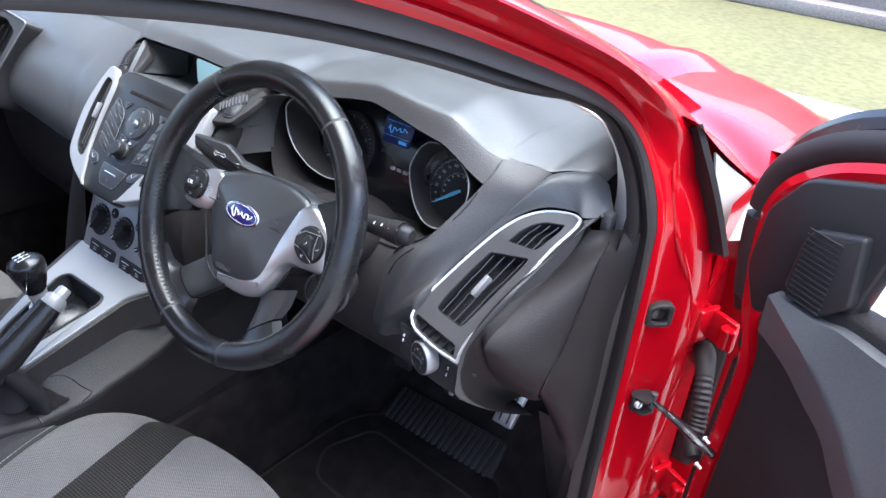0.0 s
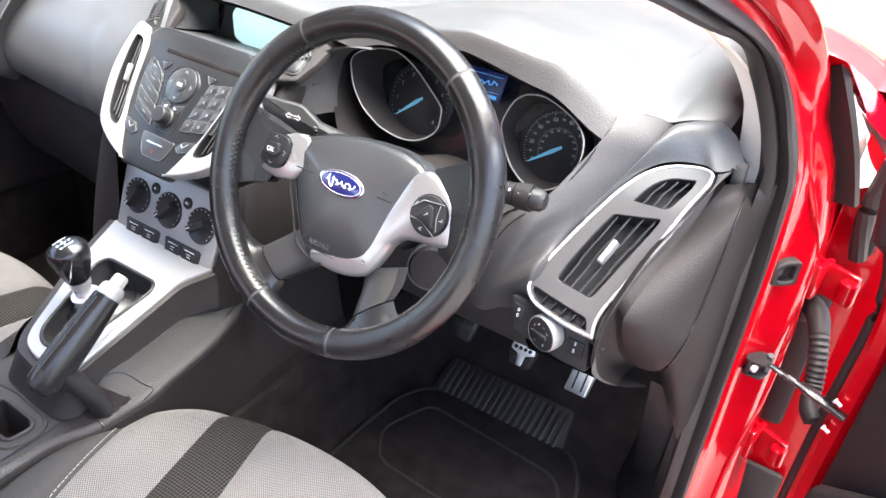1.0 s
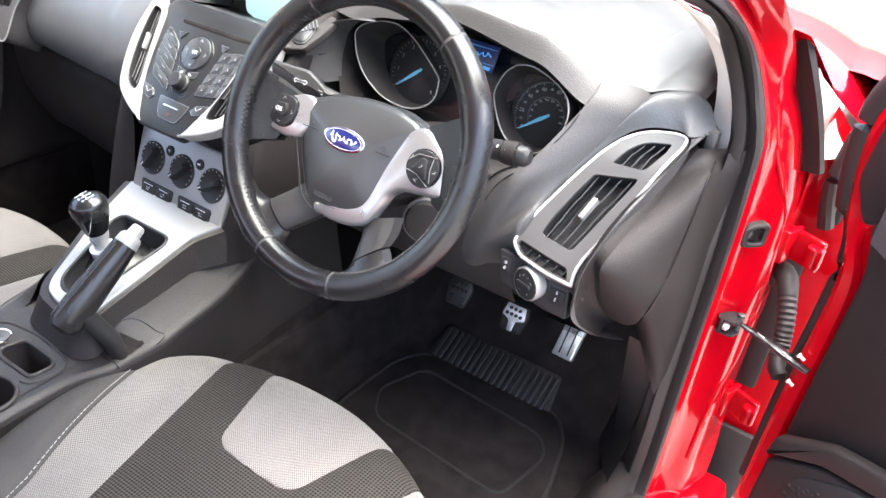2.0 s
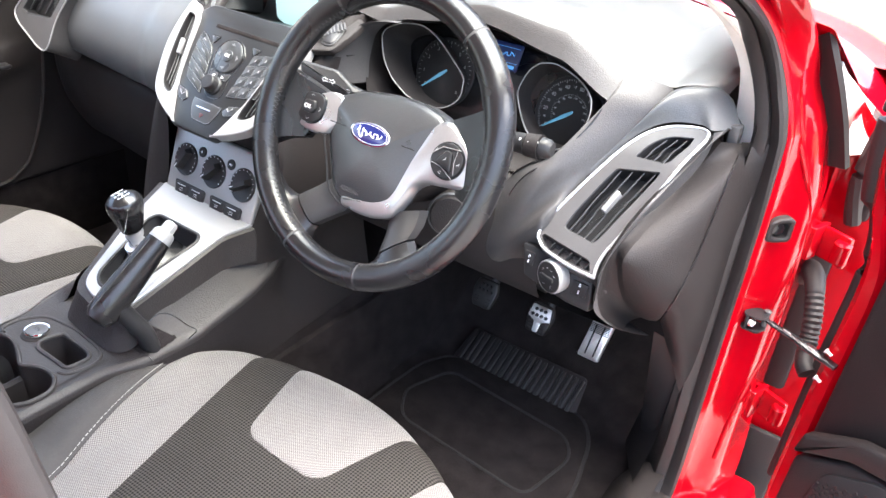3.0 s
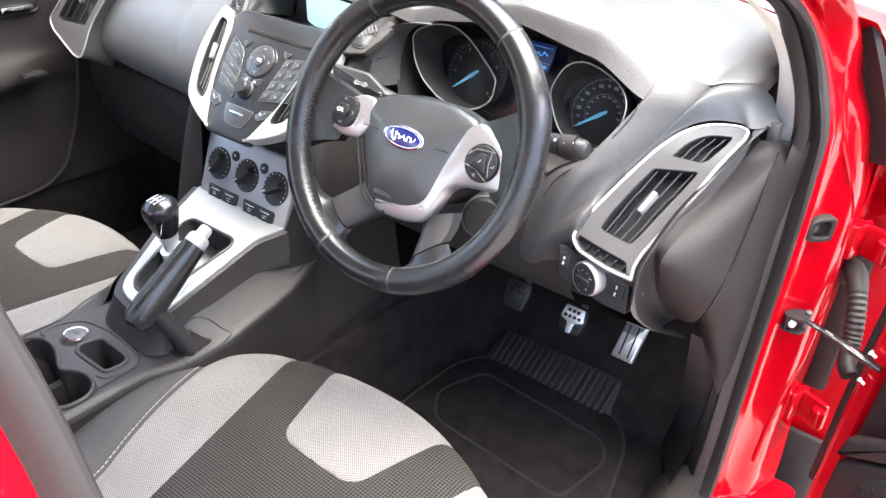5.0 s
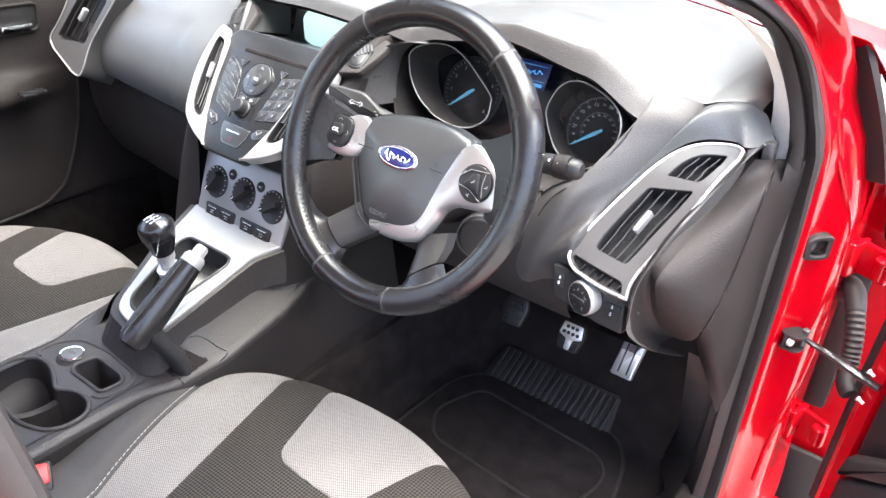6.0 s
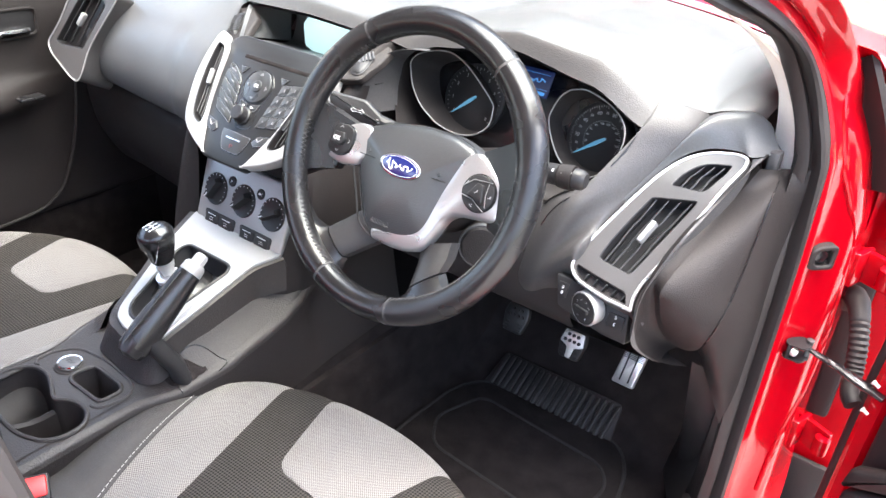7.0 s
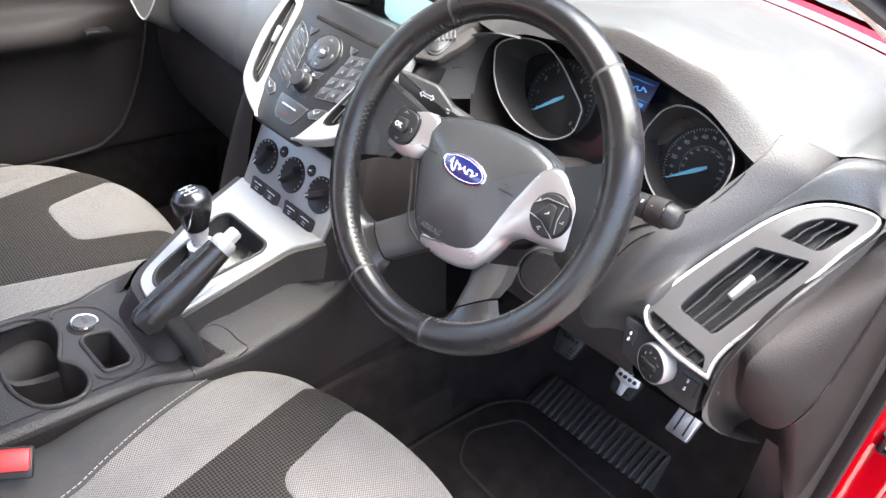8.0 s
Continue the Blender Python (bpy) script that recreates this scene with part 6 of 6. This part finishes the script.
for nm, x, mat_, lab in (("clutch_pedal", .297, RUBBER, "worn black rubber clutch pedal"), ("brake_pedal", .420, STEEL, "steel-faced brake pedal with rubber studs")):
    p, F = pedal(nm, x, .405, .458, lab, mat_)
    out = rounded([(-.020, -.026), (.020, -.026), (.027, .010), (.021, .030), (-.021, .030), (-.027, .010)], .007)
    part("pad", plate(out, F, .010, .003, -.006), RUBBER if mat_ is STEEL else HEEL, p, "black rubber pad")
    if mat_ is STEEL:
        part("steel_face", plate(rounded([(-.005, -.024), (.005, -.024), (.007, -.004), (.023, .002), (.019, .026), (-.019, .026), (-.023, .002), (-.007, -.004)], .003), F, .003, .0008, .003), STEEL, p, "brushed steel face")
    for i in range(4):
        for j in range(2):
            if j == 1 and i == 3:
                continue
            part("stud", lathe([(.0034, .003), (.0034, .0085), (.0005, .009)], at(F, -.0138 + .0092 * i + .0046 * j, .0075 + .011 * j), 12), BLACK if mat_ is STEEL else RUBBER, p)
    for sx in (-1, 1):
        for k in range(3):
            part("groove", slab((sx * .013 - .005, -.021 + .006 * k, .003), (sx * .013 + .005, -.018 + .006 * k, .0055), .0008, F), RUBBER, p)
ac, AF = pedal("accelerator_pedal", .527, .424, .453, "brushed steel accelerator pedal with two slots", STEEL)
part("pad", plate(rounded([(-.023, -.036), (.018, -.036), (.024, .038), (-.017, .038)], .004), AF, .010, .003, -.008), STEEL, ac)
for x in (-.008, .008):
    part("slot", slab((x - .0015, -.029, .001), (x + .0015, .030, .0032), .001, AF @ pose(0, 0, 0, 0, 0, -2)), BLACK, ac)
for k in range(6):
    part("ridge", slab((-.017, .014 + .003 * k, .001), (.020, .0155 + .003 * k, .003), .0005, AF), BLACK, ac)

# ================= driver's door hardware on the post =================
PO = plane((.7735, .3300, .820), (.66, .75, 0), (0, 0, 1))
pw = thing("door_switch", (.7725, .3325, .82), "black door courtesy switch in a square rubber bezel", "door switch")
part("bezel", hoop(rounded([(-.019, -.015), (-.006, -.018), (.019, -.018), (.019, .014), (.012, .018), (-.008, .018), (-.019, .012)], .007), rounded([(-.011, -.008), (-.004, -.011), (.012, -.011), (.012, .008), (.008, .011), (-.005, .011), (-.011, .006)], .004), PO, .012, -.007, .002), RUBBER, pw)
part("plunger", lathe([(.0105, -.007), (.0095, .000), (.006, .0015), (.0005, .002)], PO), GLOSS, pw)
part("backing", plate(rounded([(-.014, -.014), (.015, -.014), (.015, .014), (-.014, .014)], .004), PO, .003, .0005, -.007), BLACK, pw)
cs = thing("check_strap", (.785, .34, .67), "black steel door check strap on a bolted bracket", "check strap")
CB = plane((.776, .335, .676), (.30, .95, 0), (0, 0, 1))
part("bracket", join(*[plate(rounded([(-.019, -.002), (-.010, -.008), (.012, -.006), (.016, .010), (.006, .021), (-.012, .020)], .005), CB @ pose(0, h, 0, 90, 0, 0) @ pose(0, 0, 0, 0, 0, 0), .0028, .0008) for h in (-.010, .012)], slab((-.019, -.010, 0), (-.012, .012, .004), .001, CB)), BLACK, cs, "black steel bracket")
part("bolt", lathe([(.0062, 0), (.0062, .004), (.0050, .006), (.0034, .0045), (.0005, .0045)], plane((.7775, .3225, .676), (.30, .95, 0), (0, 0, 1)), 12), STEEL, cs, "steel bolt head")
part("pin", lathe([(.0042, -.004), (.0042, .026), (.0052, .0265), (.0052, .029), (.0005, .030)], plane((.793, .341, .663), (1, 0, 0), (0, 1, 0)), 16), PODGREY, cs, "grey pivot pin")
part("strap", tube(smooth([(.793, .342, .677), (.812, .337, .675), (.835, .330, .674), (.865, .318, .672), (.898, .307, .669)], 5), [.0050] * 3 + [.0060] * 4 + [.0072] * 5 + [.0090] * 6 + [.0080] * 3, 10, flat=.50), GLOSS, cs, "black steel strap with worn edges")
for p in ((.826, .329, .6795), (.862, .3145, .6775)):
    part("worn_edge", slab((-.006, -.0008, 0), (.006, .0008, .0008), .0003, plane(Vector(p), (.9, -.38, -.05), (0, .2, 1))), STEEL, cs)
bt = thing("cable_gaiter", (.83, .40, .66), "black ribbed rubber cable gaiter between post and door", "gaiter")
bp = smooth([(.806, .462, .700), (.814, .446, .722), (.826, .424, .722), (.837, .402, .706), (.846, .385, .680), (.852, .372, .652), (.858, .350, .630), (.868, .338, .622)], 16)
part("tube", tube(bp, [(.0155 - .003 * min(1, max(0, (i - 30) / 20))) + (.0010 * math.sin(i * 1.57) if 46 < i < 90 else 0) for i in range(len(bp))], 14), RUBBER, bt)
for z in (.775, .475):
    hn = part("hinge", slab((-.030, -.026, -.004), (.010, .026, .006), .003, plane((.812, .440, z), (.30, .95, 0), (0, 0, 1))), RED, body, "red painted steel door hinge")
    part("leaf", slab((-.03, -.003, -.024), (.045, .006, .024), .003, plane((.815, .440, z), (.8, -.35, 0), (0, 0, 1)) @ pose(0, 0, 0, 90, 0, 0)), RED, hn)
    part("knuckle", lathe([(.012, -.014), (.012, .014), (.009, .017), (.0005, .017)], Matrix.Translation((.846, .418, z)), 16), RED, hn)
    for dy in (-.014, .014):
        part("bolt", lathe([(.008, 0), (.008, .006), (.005, .008), (.0005, .008)], plane((.806, .438, z + dy), (.30, .95, 0), (0, 0, 1)), 6), RED, hn)
part("plug_hole", lathe([(.0055, -.002), (.0055, .0012), (.004, .0016), (.0005, .0008)], plane((.7745, .355, .569), (.30, .95, 0), (0, 0, 1)), 16), GLOSS, body, "small dark hole in the post")
part("pressed_edge", tube(smooth([(.736, .345, 1.043), (.748, .338, .994), (.765, .340, .936), (.781, .353, .891), (.793, .368, .850), (.798, .384, .780), (.801, .394, .71), (.802, .394, .65), (.800, .380, .58), (.795, .364, .524), (.791, .359, .459), (.790, .349, .396)], 8), .0045, 10), RED, body, "pressed edge along the red post")
part("post_inner", sheet(lambda u, v: lerp(lerp((.803, .415, .965), (.80, .52, .965), u), lerp((.803, .415, .36), (.80, .52, .36), u), v), 4, 10), RED, body)
part("hinge_well", sheet(lambda u, v: lerp(lerp((.80, .52, .955), (.89, .52, .86), u), lerp((.80, .52, .2), (.96, .52, .2), u), v), 4, 10), RED, body)
# added dark blocks stand in for the shade deep in the hinge cavity
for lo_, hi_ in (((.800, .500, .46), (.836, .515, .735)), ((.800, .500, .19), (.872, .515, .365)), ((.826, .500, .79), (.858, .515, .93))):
    part("cavity_shade", slab(lo_, hi_, .008), SHADEP, body, "dark blocks for the shade behind the hinges")
part("wiring_cover", tube(smooth([(.838, .470, .94), (.832, .466, .88), (.836, .468, .83), (.842, .474, .80)], 6), .012, 10), RUBBER, body, "black rubber wiring cover")

# ================= open driver's door =================
AD = radians(62)
DD = Vector((math.sin(AD), -math.cos(AD), 0))
D = plane((.888, .30, 0), DD, (0, 0, 1))      # local x along the door, y up, z towards the cabin side
if (D.to_3x3() @ Vector((0, 0, 1))).dot(Vector((-math.cos(AD), -math.sin(AD), 0))) < 0:
    D = D @ Matrix.Diagonal((1, 1, -1, 1))
door = thing("driver_door", (.95, .27, .36), "red driver's door swung open with dark grey inner trim", "car door")
shell_o = rounded([(-.012, .37), (1.02, .37), (1.08, .60), (1.05, .93), (.0, .90), (-.030, .86), (-.010, .80)], [.03, .06, .1, .03, .02, .02, .02], 5)
part("shell", plate(shell_o, D, .10, .012, -.125), RED, door)
flange = [(-.010, .40), (-.008, .60), (-.002, .80), (-.024, .88), (-.036, .955), (-.030, 1.012), (.004, 1.056), (.08, 1.096), (.30, 1.158), (.60, 1.215), (.90, 1.20)]
fl = smooth([(x, y, 0) for x, y in flange], 6)
part("red_flange", rings([[D @ Vector((p.x + a, p.y + b, z)) for p in fl] for a, b, z in ((.016, -.012, -.024), (.010, -.008, -.014), (-.004, .004, -.012), (-.014, .010, -.020), (-.016, .012, -.06))], closed=False), RED, door, "red inner flange of the door")
part("frame_seal", tube([D @ Vector((p.x - .024, p.y + .020, -.036)) for p in fl], [.007 if p.y < .86 else .016 for p in fl], 10, flat=1.2), RUBBER, door, "black rubber seal round the frame")
part("frame_outer", tube([D @ Vector((p.x - .02, p.y + .042, -.055)) for p in fl if p.y > .9], .02, 10), GLOSS, door, "black outer window frame")
trim_o = rounded([(.012, .42), (.98, .42), (1.03, .60), (1.0, .955), (.20, .965), (.105, .965), (.03, .925), (.006, .90), (.022, .84)], [.03, .06, .1, .02, .02, .02, .02, .01, .02], 5)
part("trim_panel", plate(trim_o, D, .030, .008, -.026), TRIM, door, "dark grey door trim panel")
line_1 = smooth([(.016, .880, .004), (.061, .863, .004), (.101, .837, .004), (.133, .816, .004), (.171, .767, .004), (.225, .72, .004), (.35, .70, .004), (.95, .70, .004)], 6)
line_2 = smooth([(.020, .932, .012), (.063, .918, .022), (.098, .903, .026), (.158, .862, .028), (.208, .811, .030), (.275, .775, .030), (.40, .76, .030), (.95, .76, .030)], 6)
line_3 = smooth([(.026, .938, .010), (.083, .940, .014), (.110, .946, .016), (.135, .947, .018), (.175, .945, .018), (.25, .943, .018), (.40, .94, .018), (.95, .93, .018)], 6)
part("upper_trim", rings([[D @ p for p in line] for line in (line_1, [a.lerp(b, .85) for a, b in zip(line_1, line_2)], line_2, [a.lerp(b, .12) for a, b in zip(line_2, line_3)], [a.lerp(b, .9) for a, b in zip(line_2, line_3)], line_3, [p + Vector((0, .004, -.03)) for p in line_3])], closed=False), DASH, door, "lighter grey sculpted upper trim")
part("sail_panel", plate(rounded([(-.006, .890), (.11, .948), (.135, 1.085), (.11, 1.102), (.010, 1.068), (-.027, 1.016), (-.032, .94)], .012), D, .02, .005, -.020), BLACK, door, "dark corner panel of the window")
tw = part("tweeter_cover", plate(rounded([(.032, .951), (.079, .938), (.113, .972), (.102, 1.046), (.044, 1.026), (.036, 1.006)], .007), D, .014, .005, -.002), BLACK, door, "ribbed tweeter cover")
for k in range(14):
    y = .945 + .0062 * k
    part("grille_rib", slab((.041 + .02 * max(0, y - 1.0), y, .0115), (.085, y + .0026, .0135), .0008, D), BLACK, tw)
gl_ = part("window_glass", plate(rounded([(.125, .965), (1.0, .96), (.92, 1.19), (.60, 1.20), (.30, 1.15), (.13, 1.09)], .01), D, .004, .001, -.035), GLASS, door, "clear side window")
gl_.visible_shadow = False
part("pocket_ledge", plate(rounded([(.014, .540), (.09, .590), (.30, .645), (.95, .66), (.95, .70), (.30, .682), (.09, .626), (.020, .578)], .008), D, .016, .006, .012), TRIM, door, "moulded pocket ledge")
part("pocket", plate(rounded([(.015, .43), (.95, .43), (.98, .60), (.30, .63), (.09, .585), (.018, .536)], .012), D, .024, .006, .0), TRIM, door, "lower door pocket")
spk = part("speaker_grille", plate(rounded([(.050, .455), (.22, .465), (.240, .605), (.135, .596), (.064, .548)], .02), D, .005, .002, .023), BLACK, door, "perforated speaker grille")
dots = []
for i in range(18):
    for j in range(15):
        if .470 + .0075 * j > min(.535 + .60 * (.0082 * i), .590):
            continue
        dots.append(slab((-.0022, -.0022, 0), (.0022, .0022, .0012), 0, at(D, .064 + .0082 * i + .0041 * (j % 2), .470 + .0075 * j, .0282, 45)))
part("mesh_dots", join(*dots), TRIM, spk)
for z in (.686, .641):
    part("bolt", lathe([(.0024, -.004), (.0024, .003), (.0038, .0035), (.0038, .006), (.0005, .0064)], plane((.884, .306, z), (0, 0, 1), (.30, .95, 0)) @ pose(0, 0, 0, 0, 20, 0), 8), STEEL, door, "steel bolt")
part("shut_face", sheet(lambda u, v: D @ Vector((-.020 - .012 * u, .38 + .50 * v, -.045 - .06 * u)), 4, 8), RED, door)

# ================= passenger door =================
pd = thing("passenger_door", (-.74, -.2, .36), "closed passenger door with dark grey moulded trim", "car door")


def pass_trim(u, v):
    y = -.85 + 1.15 * u
    c = smooth([(-.712, 0, .48), (-.708, 0, .50), (-.715, 0, .62), (-.700, 0, .70), (-.655, 0, .735), (-.665, 0, .77), (-.712, 0, .80), (-.716, 0, .90), (-.735, 0, .955), (-.78, 0, .965)], 5)
    p = c[round(v * 45)]
    fade = 1 / (1 + math.exp((y - .02) / .04))
    x = -.714 + (p.x + .714) * (fade if .64 < p.z < .82 else 1)
    return Vector((x, y, p.z))


part("trim", sheet(pass_trim, 50, 45), TRIM, pd)
part("lower_carpet", slab((-.735, -.86, .28), (-.718, .70, .54), .004), CARPET, pd, "black carpeted lower side")
part("shell", slab((-.82, -.86, .34), (-.785, .42, .955), .01), RED, pd)
part("front_post", slab((-.80, .30, .30), (-.715, .52, .98), .012), TRIM, pd, "dark hinge post trim")
part("trim_edge", tube(smooth([(-.708, .155, .78), (-.706, .130, .66), (-.704, .09, .56), (-.703, .05, .51), (-.702, -.05, .485), (-.702, -.5, .475)], 8), .004, 8), TRIM, pd)
PH = plane((-.716, .050, .890), (0, 1, 0), (0, 0, 1))
if (PH.to_3x3() @ Vector((0, 0, 1))).x < 0:
    PH = PH @ Matrix.Diagonal((-1, 1, -1, 1))
ho = rounded([(-.05, -.030), (.045, -.030), (.05, .028), (-.04, .030)], .016)
hr = part("handle_recess", plate(ho, PH, .006, .002, -.001), BLACK, pd, "dark handle recess")
part("bezel", hoop(ho, inset(ho, .006), PH, .007, .002, .002), TRIM, hr)
part("handle", slab((-.035, -.022, .004), (.028, -.010, .016), .004, PH), CHROME, hr, "chrome inner door handle")
part("window_switch", slab((-.668, .0, .752), (-.640, .05, .760), .003), GLOSS, pd)
pg = part("window_glass", sheet(lambda u, v: lerp(lerp((-.775, -.85, .96), (-.775, .42, .97), u), lerp((-.62, -.85, 1.27), (-.635, -.18, 1.26), u), v), 8, 6), GLASS, pd, "clear side window")
pg.visible_shadow = False

# ================= road wheels under the body =================
wheel = thing("road_wheel", (.74, 1.02, .31), "black tyre on a silver wheel under the car", "wheel", "road wheels")
WH = plane((.66, 1.02, .31), (0, 1, 0), (0, 0, 1))
part("tyre", lathe([(.205, .0), (.30, .0), (.31, .02), (.31, .15), (.30, .17), (.205, .17)], WH, 40), RUBBER, wheel)
part("rim", lathe([(.206, .01), (.206, .165), (.19, .16), (.17, .13), (.05, .125), (.0005, .13)], WH, 40), SILVER, wheel)
for x, y, turn in ((.74, -1.52, 0), (-.74, 1.02, 180), (-.74, -1.52, 180)):
    copy_thing(wheel, pose(x, y, .31, 0, 0, turn))
